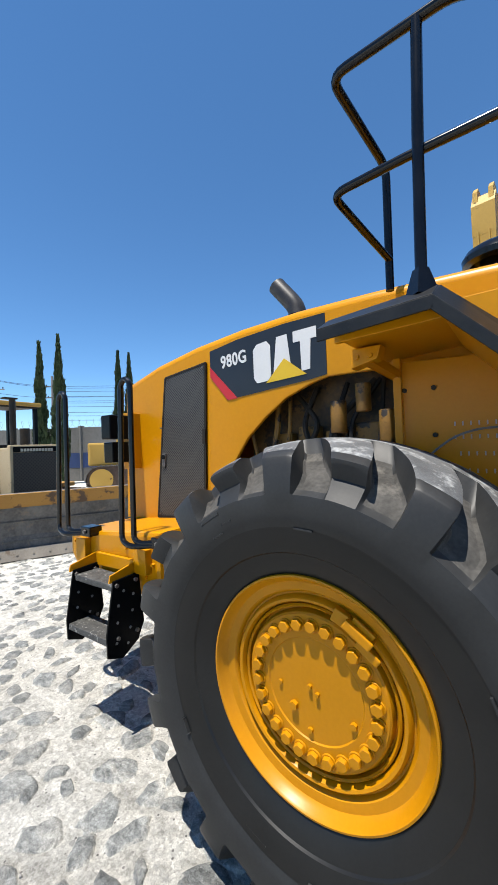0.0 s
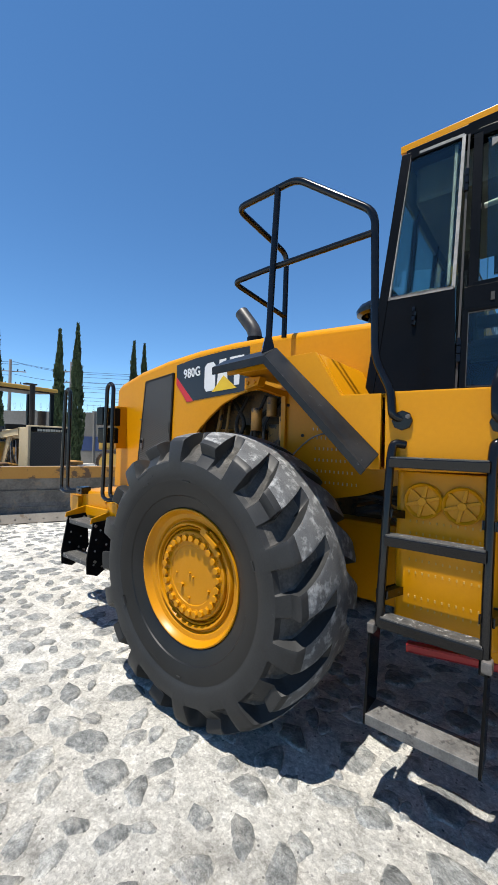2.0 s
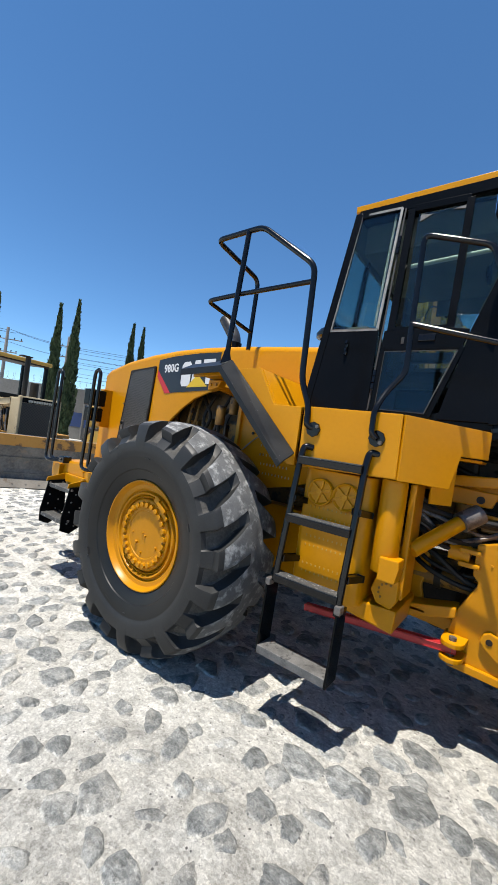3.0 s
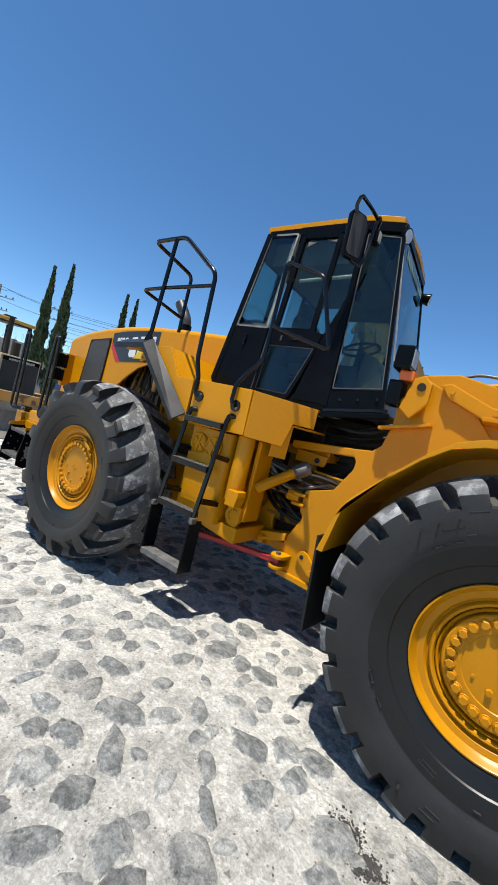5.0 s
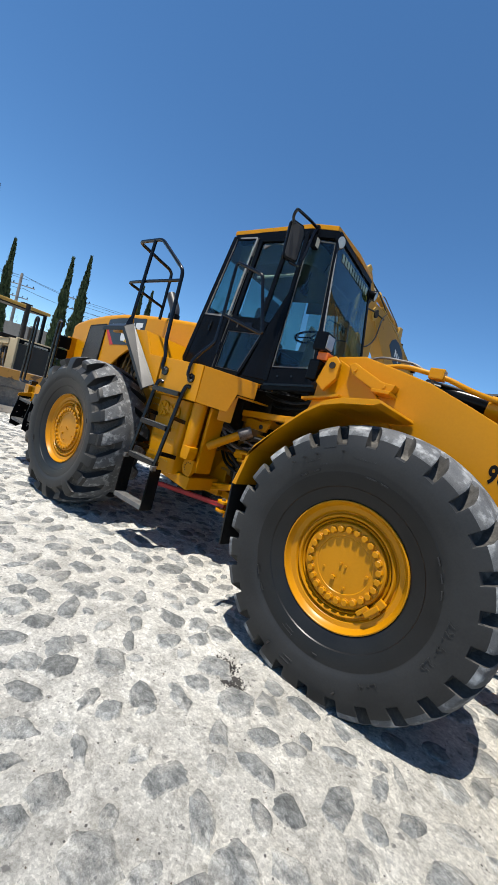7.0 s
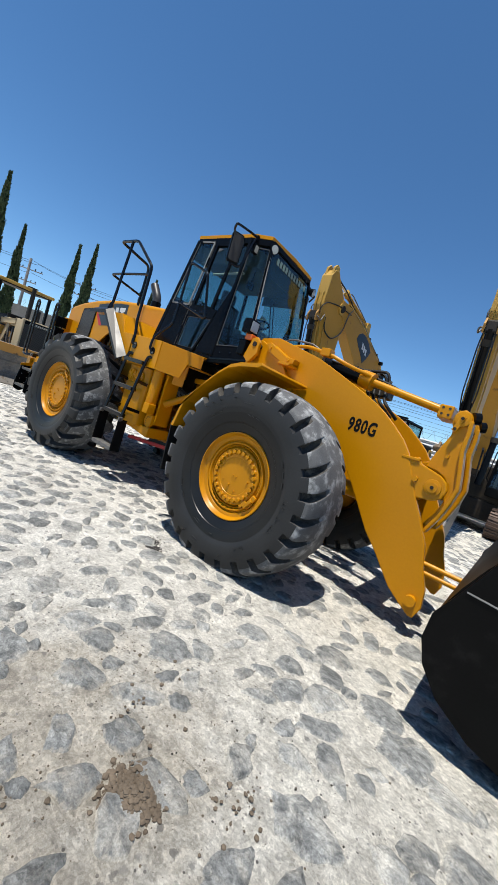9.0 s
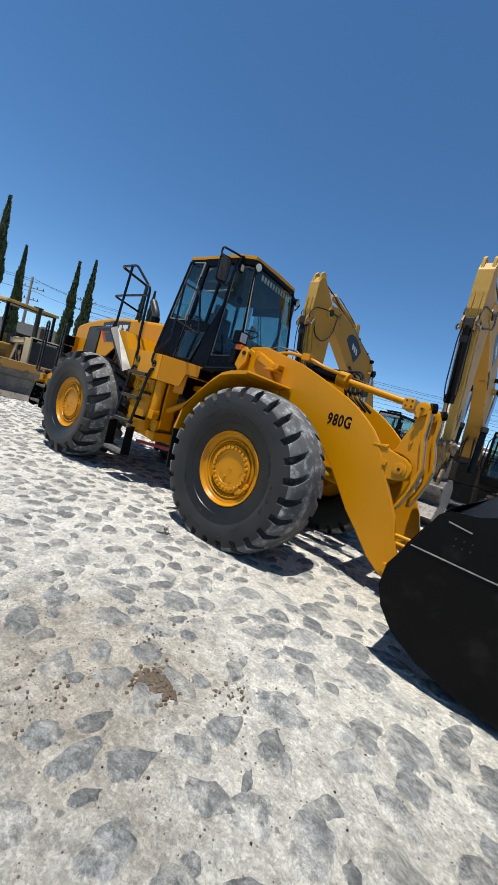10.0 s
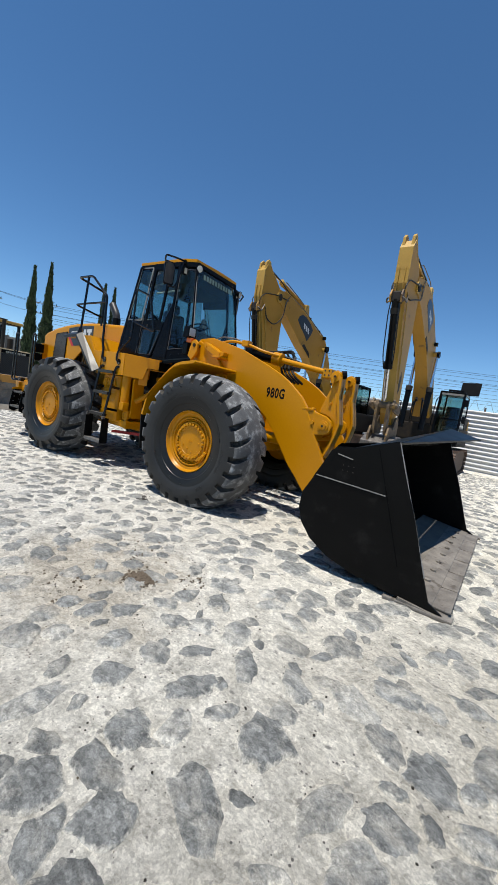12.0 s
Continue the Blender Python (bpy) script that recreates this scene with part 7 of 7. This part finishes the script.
    sub("hand_rail", tube([(0.47, -1.40, 1.9), (0.40, -1.38, 2.0), (0.42, -1.2, 2.9), (0.50, -1.1, 3.05)], 0.018, 0.06, 8), SATIN, cb, smooth=True)
    for z in (2.1, 2.7):
        sub("side_mirror", box((1.36, -1.30, z + 0.05), (1.48, -1.26, z + 0.30), 0.015), SATIN, cb)
    if hatch:
        part("hatch", slab([(0.95, 0.3, 3.05), (1.62, 0.3, 3.10), (1.62, 0.55, 3.62), (0.95, 0.55, 3.58)], 0.05, 0.02), SATIN, ex, "raised black hatch")
    part("step_rail", tube([(-1.25, -0.8, 1.75), (-1.25, -0.8, 2.5), (-1.25, 0.6, 2.6), (-1.25, 0.6, 2.25)], 0.02, 0.08), SATIN, ex, smooth=True)
    for s in (-1, 1):
        tr_ = part("track", extrude(track_loop(-2.2, 2.0, 0.08, 0.88), s * 1.2 - 0.22, s * 1.2 + 0.22, 0.0, 'x'), TRACKRUST, ex, "rusty steel crawler track")
        track_shoes(tr_, s * 1.2 - 0.32, s * 1.2 + 0.32, -2.22, 2.02, 0.06, 0.90, 0.19, TRACKRUST)
    part("undercarriage", box((-0.95, -0.9, 0.4), (0.95, 0.9, 1.05), 0.05), GREASY, ex)
    return ex


excavator(4.30, 1.0, 1.03, "faded yellow crawler excavator with boom raised and stick hanging", True, 0.22)
back_machine = excavator(1.17, -1.10, 0.92, "faded yellow crawler excavator with lower folded boom", False, 0.5, 0.42)
back_machine.rotation_euler = (0, 0, radians(-10))
back_machine.scale = (1, 0.75, 1)


def bulldozer():
    d = thing("bulldozer", "old dusty crawler dozer with canopy and rusty blade", "bulldozer", at=(-6.68, 1.51, 0))
    d.rotation_euler = (0, 0, radians(-85))
    d.scale = (1, 1, 1.035)
    set_blade = Matrix.Translation((0.55, 0.62, 0)) @ Matrix.Rotation(radians(-30), 4, 'Z')
    # local: +y is forward, the blade is at y = 0
    prof = [(y, z * 1.11) for y, z in [(0.02, 0.02), (-0.08, 0.15), (-0.13, 0.35), (-0.13, 0.55), (-0.08, 0.78), (0.02, 0.98), (-0.05, 1.0), (-0.16, 0.8), (-0.22, 0.55), (-0.22, 0.35), (-0.17, 0.12), (-0.06, 0.0)]]
    bl = part("blade", extrude(prof, -1.95, 1.95, 0.004, 'x'), BLADESTEEL, d, "scoured steel dozer blade")
    bl.matrix_basis = set_blade
    sub("top_strip", extrude([(-0.09, 0.866), (0.03, 1.10), (0.045, 1.095), (-0.075, 0.86)], -1.95, 1.95, 0.0, 'x'), RUSTYELLOW, bl, "rusty yellow painted upper strip")
    sub("cutting_edge", extrude([(0.03, 0.0), (-0.06, 0.17), (-0.03, 0.19), (0.06, 0.02)], -1.96, 1.96, 0.003, 'x'), EDGESTEEL, bl)
    for z, y in ((0.30, -0.125), (0.62, -0.125)):
        sub("blade_ridge", bar((-1.93, y + 0.012, z), (1.93, y + 0.012, z), 0.03, 0.02, 0.004), BLADESTEEL, bl)
    for k in range(16):
        sub("edge_bolt", rod((-1.85 + 0.247 * k, 0.012, 0.10), (-1.85 + 0.247 * k, 0.03, 0.108), 0.018, None, 8), EDGESTEEL, bl)
    for s in (-1, 1):
        sub("end_plate", extrude([(0.03, 0.0), (-0.12, 0.33), (-0.12, 0.66), (0.03, 1.11), (-0.3, 1.05), (-0.3, 0.1)], s * 1.95 - 0.02, s * 1.95 + 0.02, 0.004, 'x'), RUSTYELLOW, bl)
        part("push_arm", bar((s * 1.25, -0.2, 0.35), (s * 1.25, -2.4, 0.42), 0.16, 0.2, 0.02), RUSTYELLOW, d)
        tr_ = part("track", extrude(track_loop(-3.9, -0.7, 0.03, 0.85), s * 0.95 - 0.2, s * 0.95 + 0.2, 0.0, 'x'), TRACKRUST, d, "rusty crawler track")
        track_shoes(tr_, s * 0.95 - 0.27, s * 0.95 + 0.27, -3.92, -0.68, 0.01, 0.87, 0.17, TRACKRUST)
        part("track_guard", box((s * 0.95 - 0.3, -3.3, 0.95), (s * 0.95 + 0.3, -1.9, 1.05), 0.02), RUSTYELLOW, d)
    hd = part("hood", box((-0.50, -2.9, 1.62), (0.50, -1.5, 1.86), 0.08), TAN, d, "dusty cream engine hood")
    sub("engine", box((-0.40, -2.85, 0.7), (0.40, -1.52, 1.62), 0.04), GREASY, hd)
    for k in range(6):
        sub("engine_pipe", tube([(-0.43, -2.7 + 0.2 * k, 0.9), (-0.46, -2.65 + 0.2 * k, 1.25), (-0.42, -2.6 + 0.2 * k, 1.58)], 0.03, 0.08, 8), ENGINE if k % 2 else GREASY, hd)
    sub("grille_surround", box((-0.55, -1.52, 0.65), (0.56, -1.40, 1.95), 0.03), TAN, hd)
    sub("side_post", box((0.44, -1.86, 0.70), (0.55, -1.50, 1.90), 0.03), TAN, hd)
    sub("side_brace", bar((0.50, -1.86, 1.80), (0.50, -2.85, 1.70), 0.10, 0.16, 0.02), TAN, hd)
    sub("rear_post", bar((0.52, -2.62, 0.95), (0.46, -2.40, 1.70), 0.10, 0.14, 0.02), TAN, hd)
    sub("filter_can", rod((0.46, -2.15, 1.05), (0.46, -2.15, 1.42), 0.07, None, 16), ENGINE, hd, smooth=True)
    sub("side_tank", box((0.42, -3.55, 0.98), (0.92, -2.75, 1.55), 0.05), OLDYELLOW, hd)
    sub("front_box", box((0.40, -2.32, 0.75), (0.62, -1.95, 1.02), 0.03), ENGINE, hd)
    for k in range(5):
        sub("hose_run", tube([(0.46, -1.95 - 0.13 * k, 0.85), (0.53, -2.0 - 0.13 * k, 1.10 + 0.05 * (k % 2)), (0.48, -2.12 - 0.13 * k, 1.58)], 0.022, 0.1, 8), HOSE if k % 2 else WORNSTEEL, hd, smooth=True)
    for k in range(5):
        sub("step_slat", bar((0.68, -2.72 + 0.02 * k, 1.06 + 0.055 * k), (1.28, -2.72 + 0.02 * k, 1.06 + 0.055 * k), 0.07, 0.018, 0.004), WORNSTEEL, hd)
    sub("grille", box((-0.51, -1.41, 0.72), (0.50, -1.385, 1.79), 0.01), HONEYCOMB, hd, "black honeycomb radiator grille")
    sub("name_plate", box((-0.51, -1.41, 1.795), (0.50, -1.388, 1.91), 0.004), SATIN, hd)
    for k in range(11):
        sub("name_mark", box((-0.36 + 0.066 * k, -1.387, 1.81), (-0.31 + 0.066 * k, -1.378, 1.87), 0.0), PALEPLASTIC, hd)
    sub("muffler", rod((-0.25, -2.3, 1.78), (-0.25, -2.3, 2.35), 0.11, None, 18), GREASY, hd, smooth=True)
    stack = part("exhaust_stack", rod((0.20, -1.95, 1.75), (0.20, -1.95, 2.95), 0.065, None, 18), GREASY, d, smooth=True)
    sub("rain_cap", box((0.12, -2.05, 2.95), (0.40, -1.87, 2.985), 0.01), GREASY, stack)
    cp = part("canopy", slab([(-0.95, -2.75, 2.98), (0.95, -2.75, 2.98), (0.95, -4.35, 3.05), (-0.95, -4.35, 3.05)], 0.10, 0.03), OLDYELLOW, d, "yellow flat canopy roof")
    sub("under_frame", slab([(-0.88, -2.82, 2.91), (0.88, -2.82, 2.91), (0.88, -4.28, 2.98), (-0.88, -4.28, 2.98)], 0.04, 0.0), GREASY, cp)
    for s in (-1, 1):
        for y in (-2.9, -4.2):
            sub("post", bar((s * 0.85, y, 0.95), (s * 0.85, y, 2.95), 0.09, 0.09, 0.01), SATIN, cp)
    part("seat", box((-0.28, -3.85, 1.2), (0.28, -3.3, 1.95), 0.08), SEAT, d, "black operator seat")
    part("fuel_tank", box((-0.7, -4.5, 0.9), (0.7, -3.95, 1.9), 0.06), OLDYELLOW, d)
    part("dash", box((-0.4, -2.95, 1.3), (0.4, -2.85, 2.0), 0.03), GREASY, d)
    random.seed(8)
    for k in range(7):
        part("control_lever", tube([(-0.3 + 0.1 * k, -3.05, 1.3), (-0.3 + 0.1 * k, -3.1, 1.75 + 0.05 * (k % 3))], 0.015, 0, 8), SATIN, d)
    return d


bulldozer()


def tracked_tractor():
    t = thing("tracked_tractor", "small yellow tracked machine parked beside the wall", "bulldozer", at=(-14.4, 10.0, 0))
    t.scale = (1.25, 1.25, 1.2)
    t.rotation_euler = (0, 0, radians(-38))
    hd = part("hood", box((-0.55, -1.4, 0.85), (0.55, 0.5, 2.1), 0.08), OLDYELLOW, t)
    for k in range(4):
        sub("side_mark", box((-0.556, -0.9 + 0.2 * k, 1.55), (-0.55, -0.76 + 0.2 * k, 1.72), 0.0), SATIN, hd)
        sub("side_mark", box((0.55, -0.9 + 0.2 * k, 1.55), (0.556, -0.76 + 0.2 * k, 1.72), 0.0), SATIN, hd)
    part("radiator_guard", box((-0.6, 0.5, 0.7), (0.6, 0.75, 2.2), 0.05), SATIN, t, "black radiator guard")
    part("fuel_tank", box((-0.6, -2.4, 1.0), (0.6, -1.4, 1.9), 0.08), OLDYELLOW, t)
    for s in (-1, 1):
        tr_ = part("track", extrude(track_loop(-2.4, 1.0, 0.03, 0.98), s * 0.9 - 0.2, s * 0.9 + 0.2, 0.0, 'x'), TRACKRUST, t, "grey steel crawler track")
        track_shoes(tr_, s * 0.9 - 0.26, s * 0.9 + 0.26, -2.42, 1.02, 0.01, 1.0, 0.18, WORNSTEEL)
        for y in (-1.9, 0.5):
            sub("sprocket", rod((s * 1.1, y, 0.5), (s * 1.17, y, 0.5), 0.40, None, 24), OLDYELLOW, tr_)
        for y in (-1.3, -0.9, -0.5, -0.1):
            sub("roller", rod((s * 1.1, y, 0.18), (s * 1.16, y, 0.18), 0.13, None, 18), GREASY, tr_)
    return t


tracked_tractor()


# ---- trees, poles, wires ----
def cypress(name, height, radius, seed):
    rng = np.random.default_rng(seed)
    tree = thing(name, "tall narrow dark green cypress tree", "tree", "row of cypress trees")
    tr_ = part("trunk", rod((0, 0, -0.1), (0, 0, height * 0.9), 0.14, 0.02, 10), BARK, tree)
    limbs = None
    for k in range(26):
        z = height * (0.05 + 0.85 * k / 26)
        a = k * 2.4
        r = radius * 0.7 * (1 - z / height) ** 0.5
        limbs = rod((0, 0, z), (r * math.cos(a), r * math.sin(a), z + 0.9), 0.03, 0.008, 5, limbs)
    sub("limb", limbs, BARK, tr_)
    n = 5200
    verts, faces = [], []
    for i in range(n):
        f = rng.random() ** 1.15
        z = height * (0.03 + 0.97 * f)
        env = radius * (min(1.0, 0.55 + 2.2 * f) * (1 - f ** 1.5) ** 0.95 + 0.022)
        a = rng.random() * 2 * math.pi
        env *= 1 + 0.22 * math.sin(3 * a + 9 * f * 6.28 / 3) + 0.15 * math.sin(z * 4.1 + 2 * a)
        r = env * (0.45 + 0.62 * rng.random() ** 0.5)
        c = np.array((r * math.cos(a), r * math.sin(a), z))
        up = np.array((0.32 * math.cos(a) + rng.normal(0, 0.18), 0.32 * math.sin(a) + rng.normal(0, 0.18), 1.0))
        up /= np.linalg.norm(up)
        side = np.cross(up, rng.normal(0, 1, 3))
        side /= np.linalg.norm(side)
        ln, wd = rng.uniform(0.16, 0.42), rng.uniform(0.035, 0.075)
        k = len(verts)
        verts += [tuple(c - up * ln * 0.4), tuple(c + side * wd), tuple(c + up * ln * 0.6), tuple(c - side * wd)]
        faces.append((k, k + 1, k + 2, k + 3))
    me = bpy.data.meshes.new("crown")
    me.from_pydata(verts, [], faces)
    me.materials.append(LEAF)
    o = new("crown", me)
    o.parent = tree
    return tree


tree = cypress("cypress", 8.6, 0.44, 1)
tree.location = (-22.9, 8.6, 0)
tree_b = cypress("cypress", 9.1, 0.48, 2)
tree_b.location = (-22.3, 9.45, 0)
for x, y, s, src_tree in ((-26.1, 16.4, 1.17, tree), (-25.6, 17.1, 1.09, tree_b), (-23.6, 3.85, 1.16, tree_b), (-23.7, 5.35, 0.95, tree)):
    src_tree.scale = (s, s, s)
    c = copy_thing(src_tree, pose(x, y, 0, 0, 0, x * 50))
    src_tree.scale = (1, 1, 1)


def utility_pole(x, y, h, turn):
    p = thing("utility_pole", "grey utility pole with wooden crossarms and wires", "utility pole", "poles along the street", (x, y, 0))
    p.rotation_euler = (0, 0, turn)
    part("mast", rod((0, 0, -0.1), (0, 0, h), 0.15, 0.10, 14), WOODPOLE, p)
    for z, w in ((h - 0.9, 1.1), (h - 1.9, 0.8)):
        part("crossarm", bar((-w, 0.1, z), (w, 0.1, z), 0.07, 0.07, 0.005), WOODPOLE, p)
        for s in (-0.9, -0.45, 0.45, 0.9):
            part("insulator", rod((s * w, 0.1, z + 0.05), (s * w, 0.1, z + 0.18), 0.04, None, 8), SATIN, p)
    return p


POLES = [(-34, -14, 8.0), (-31.5, 8.9, 7.8), (-33, 14.5, 8.8), (8, 46, 9.5), (52, 52, 9.5)]
for x, y, h in POLES:
    utility_pole(x, y, h, 0.9)


def wires(p, q, heights, sag, label):
    for z0, z1, o in heights:
        pts = []
        for k in range(17):
            f = k / 16
            pts.append((p[0] + (q[0] - p[0]) * f, p[1] + (q[1] - p[1]) * f + o, z0 + (z1 - z0) * f - sag * 4 * f * (1 - f)))
        tagged(part("overhead_wire", tube(pts, 0.014, 0, 5), HOSE), label, "wire", "overhead wires")


wires(POLES[2], POLES[3], [(7.9, 8.6, 0.0), (7.8, 8.5, 0.6), (7.0, 7.6, 0.1), (6.9, 7.4, -0.5), (6.1, 6.5, 0.0), (5.6, 6.1, 0.2), (5.3, 5.8, 0.4), (7.5, 8.1, 0.5), (6.6, 7.2, 0.1), (6.4, 6.9, -0.3), (4.9, 5.4, 0.1)], 0.55, "thin black overhead wire between street poles")
wires(POLES[3], POLES[4], [(8.6, 8.6, 0.0), (8.5, 8.5, 0.6), (7.6, 7.6, 0.1), (7.4, 7.4, -0.5), (6.5, 6.5, 0.0), (6.1, 6.1, 0.2), (5.8, 5.8, 0.4), (8.1, 8.1, 0.5), (7.2, 7.2, 0.1), (6.9, 6.9, -0.3), (5.4, 5.4, 0.1)], 0.5, "thin black overhead wire between street poles")
wires(POLES[0], POLES[1], [(7.0, 7.6, 0.0), (6.9, 7.5, 0.6), (6.1, 6.6, 0.2)], 0.4, "thin black overhead wire between street poles")
wires(POLES[1], POLES[2], [(7.7, 7.9, 0.0), (7.6, 7.8, 0.6), (6.7, 6.9, 0.2)], 0.1, "thin black overhead wire between street poles")


# ---- clutter on the ground ----
def lump(cx, cy, n, spread, rmin, rmax, material, name, label, category, seed, heap=0.0):
    """Crumbs scattered round a spot, piled up towards it where heap is given."""
    rng = np.random.default_rng(seed)
    q = bmesh.new()
    bmesh.ops.create_icosphere(q, subdivisions=1, radius=1.0)
    base = np.array([v.co[:] for v in q.verts])
    tris = np.array([[v.index for v in f.verts] for f in q.faces])
    q.free()
    verts, faces = [], []
    for k in range(n):
        x, y = rng.normal(0, spread), rng.normal(0, spread)
        r = rmin + (rmax - rmin) * rng.random() ** 2.2
        p = base * rng.uniform(0.7, 1.25, base.shape) * r * np.array((1, 1, 0.75))
        up = heap * math.exp(-(x * x + y * y) / (spread * spread * 1.2)) * rng.random()
        verts.append(p + np.array((cx + x, cy + y, relief(cx + x, cy + y) + r * 0.4 + up)))
        faces.append(tris + k * len(base))
    me = bpy.data.meshes.new(name)
    me.from_pydata(np.concatenate(verts).tolist(), [], np.concatenate(faces).tolist())
    me.materials.append(material)
    return tagged(new(name, me), label, category, kind="stuff")


lump(5.10, -3.27, 1500, 0.050, 0.003, 0.016, MUD, "mud_clods", "dry brown mud clods heaped on the cobbles", "mud", 5, 0.045)
lump(4.85, -3.72, 90, 0.16, 0.002, 0.013, MUD, "mud_clods", "dry brown mud crumbs beside the cobbles", "mud", 15, 0.01)
lump(4.70, -3.0, 70, 0.16, 0.002, 0.013, MUD, "mud_clods", "dark dirt crumbs strewn over the cobbles", "mud", 16, 0.01)
lump(5.35, -2.95, 80, 0.10, 0.002, 0.014, MUD, "mud_clods", "dark dirt crumbs strewn over the cobbles", "mud", 17, 0.01)
lump(3.27, -1.80, 700, 0.042, 0.002, 0.008, DARKMUD, "mud_clods", "small dark dirt crumbs on the mortar", "mud", 6, 0.01)
lump(3.40, -1.86, 500, 0.036, 0.002, 0.008, DARKMUD, "mud_clods", "small dark dirt crumbs on the mortar", "mud", 26, 0.01)
lump(4.6, -3.5, 800, 0.8, 0.0015, 0.006, MUD, "gravel", "scattered brown grit on the mortar", "gravel", 7)
lump(6.3, -3.4, 260, 0.8, 0.002, 0.008, GREASY, "gravel", "scattered dark gravel bits on the mortar", "gravel", 9)
lump(2.5, -2.6, 300, 1.1, 0.002, 0.008, CONCRETE, "gravel", "scattered grey gravel bits on the mortar", "gravel", 10)
scrap = tagged(part("paper_scrap", slab([(-2.62, 0.10, 0.012), (-2.55, 0.12, 0.03), (-2.56, 0.17, 0.05), (-2.63, 0.15, 0.014)], 0.004, 0.0), PINK), "crumpled bright pink paper scrap lying on cobbles", "litter")


# ---- cobbles ----
def cobble(rng, n=18):
    """Vertices and faces of one rough, flat, angular stone of about unit radius."""
    k = int(rng.integers(5, 8))
    turn = rng.uniform(0, 6.28)
    ang = np.sort((np.arange(k) + rng.uniform(-0.3, 0.3, k)) / k) * 2 * math.pi
    el = rng.uniform(0.45, 1.0)
    cor = [np.array((math.cos(t), el * math.sin(t))) * rng.uniform(0.8, 1.18) for t in ang]
    edge = []
    for i in range(n):
        s = i / n * k
        a, b = cor[int(s) % k], cor[(int(s) + 1) % k]
        p = a + (b - a) * (s - int(s))
        edge.append(p * (1 + rng.uniform(-0.13, 0.13)))
    tilt = rng.uniform(-0.05, 0.05, 2)
    v = []
    for ring, (rad, hh) in enumerate(((1.16, -0.25), (1.0, 0.05), (0.80, 0.13), (0.40, 0.16))):
        for p in edge:
            q = p * rad * (1 + (rng.uniform(-0.08, 0.08) if ring > 1 else 0))
            v.append((q[0], q[1], hh + (q @ tilt + rng.uniform(-0.035, 0.035) if ring else 0)))
    v.append((0, 0, 0.12 + rng.uniform(-0.04, 0.04)))
    f = []
    for ring in range(3):
        for i in range(n):
            a, b = ring * n + i, ring * n + (i + 1) % n
            f.append((a, b, b + n, a + n))
    for i in range(n):
        f.append((3 * n + i, 3 * n + (i + 1) % n, 4 * n))
    return v, f


def add_bed(me, n):
    """How far each point lies in from the stone's rim, for the mortar smeared over it."""
    at = me.attributes.new("bed", 'FLOAT', 'POINT')
    per = 4 * n + 1
    one = np.concatenate([np.full(n, 0.0), np.full(n, 0.28), np.full(n, 0.72), np.full(n, 1.0), [1.0]])
    at.data.foreach_set("value", np.tile(one, len(me.vertices) // per).astype(np.float32))


rng = np.random.default_rng(21)
shapes = []
for k in range(24):
    v, f = cobble(rng)
    me = bpy.data.meshes.new("cobble")
    me.from_pydata(v, [], f)
    me.materials.append(STONE)
    me.shade_smooth()
    add_bed(me, 18)
    shapes.append(me)
single, verts, faces, laid = 0, [], [], {}
PITCH = 0.222
row = 0
y = -9.0
while y < 13.0:
    x = -9.0 + (row % 2) * PITCH / 2
    while x < 15.0:
        px, py = x + rng.uniform(-0.075, 0.075), y + rng.uniform(-0.065, 0.065)
        size = rng.choice((0.075, 0.09, 0.105, 0.115, 0.13)) * rng.uniform(0.9, 1.15) * (1.0 + 0.40 * min(1.0, max(0.0, (px - 4.0) / 1.5)))
        turn, tone = rng.uniform(0, 6.28), int(rng.integers(24))
        drop = relief(px, py) + rng.uniform(-0.004, 0.006)
        skip = rng.random() < (0.03 if px < 4.5 else 0.20)
        cell = (int(px // 0.4), int(py // 0.4))
        x += PITCH
        if skip:
            continue
        for i in (-1, 0, 1):
            for j in (-1, 0, 1):
                for qx, qy, qs in laid.get((cell[0] + i, cell[1] + j), ()):
                    size = min(size, max(0.06, (math.hypot(px - qx, py - qy) - 0.80 * qs) / 0.80))
        laid.setdefault(cell, []).append((px, py, size))
        near = -4.6 < py < -2.0 and 0.8 < px < 8.4
        if near and single < 300:
            o = new("cobble", shapes[tone])
            o.parent = ground
            o.matrix_basis = Matrix.LocRotScale((px, py, drop), Euler((0, 0, turn)), (size, size, 0.085))
            single += 1
        else:
            v, f = cobble(rng, 11)
            base = len(verts)
            c, s = math.cos(turn) * size, math.sin(turn) * size
            verts += [(px + c * a - s * b, py + s * a + c * b, drop + h * 0.085) for a, b, h in v]
            faces += [tuple(base + i for i in q) for q in f]
    y += PITCH * 0.9
    row += 1
me = bpy.data.meshes.new("cobbles")
me.from_pydata(verts, [], faces)
me.materials.append(STONE)
me.shade_smooth()
add_bed(me, 11)
cob = new("cobbles", me)
cob.parent = ground
tagged(cob, "grey rounded cobbles bedded in pale mortar", kind="stuff")
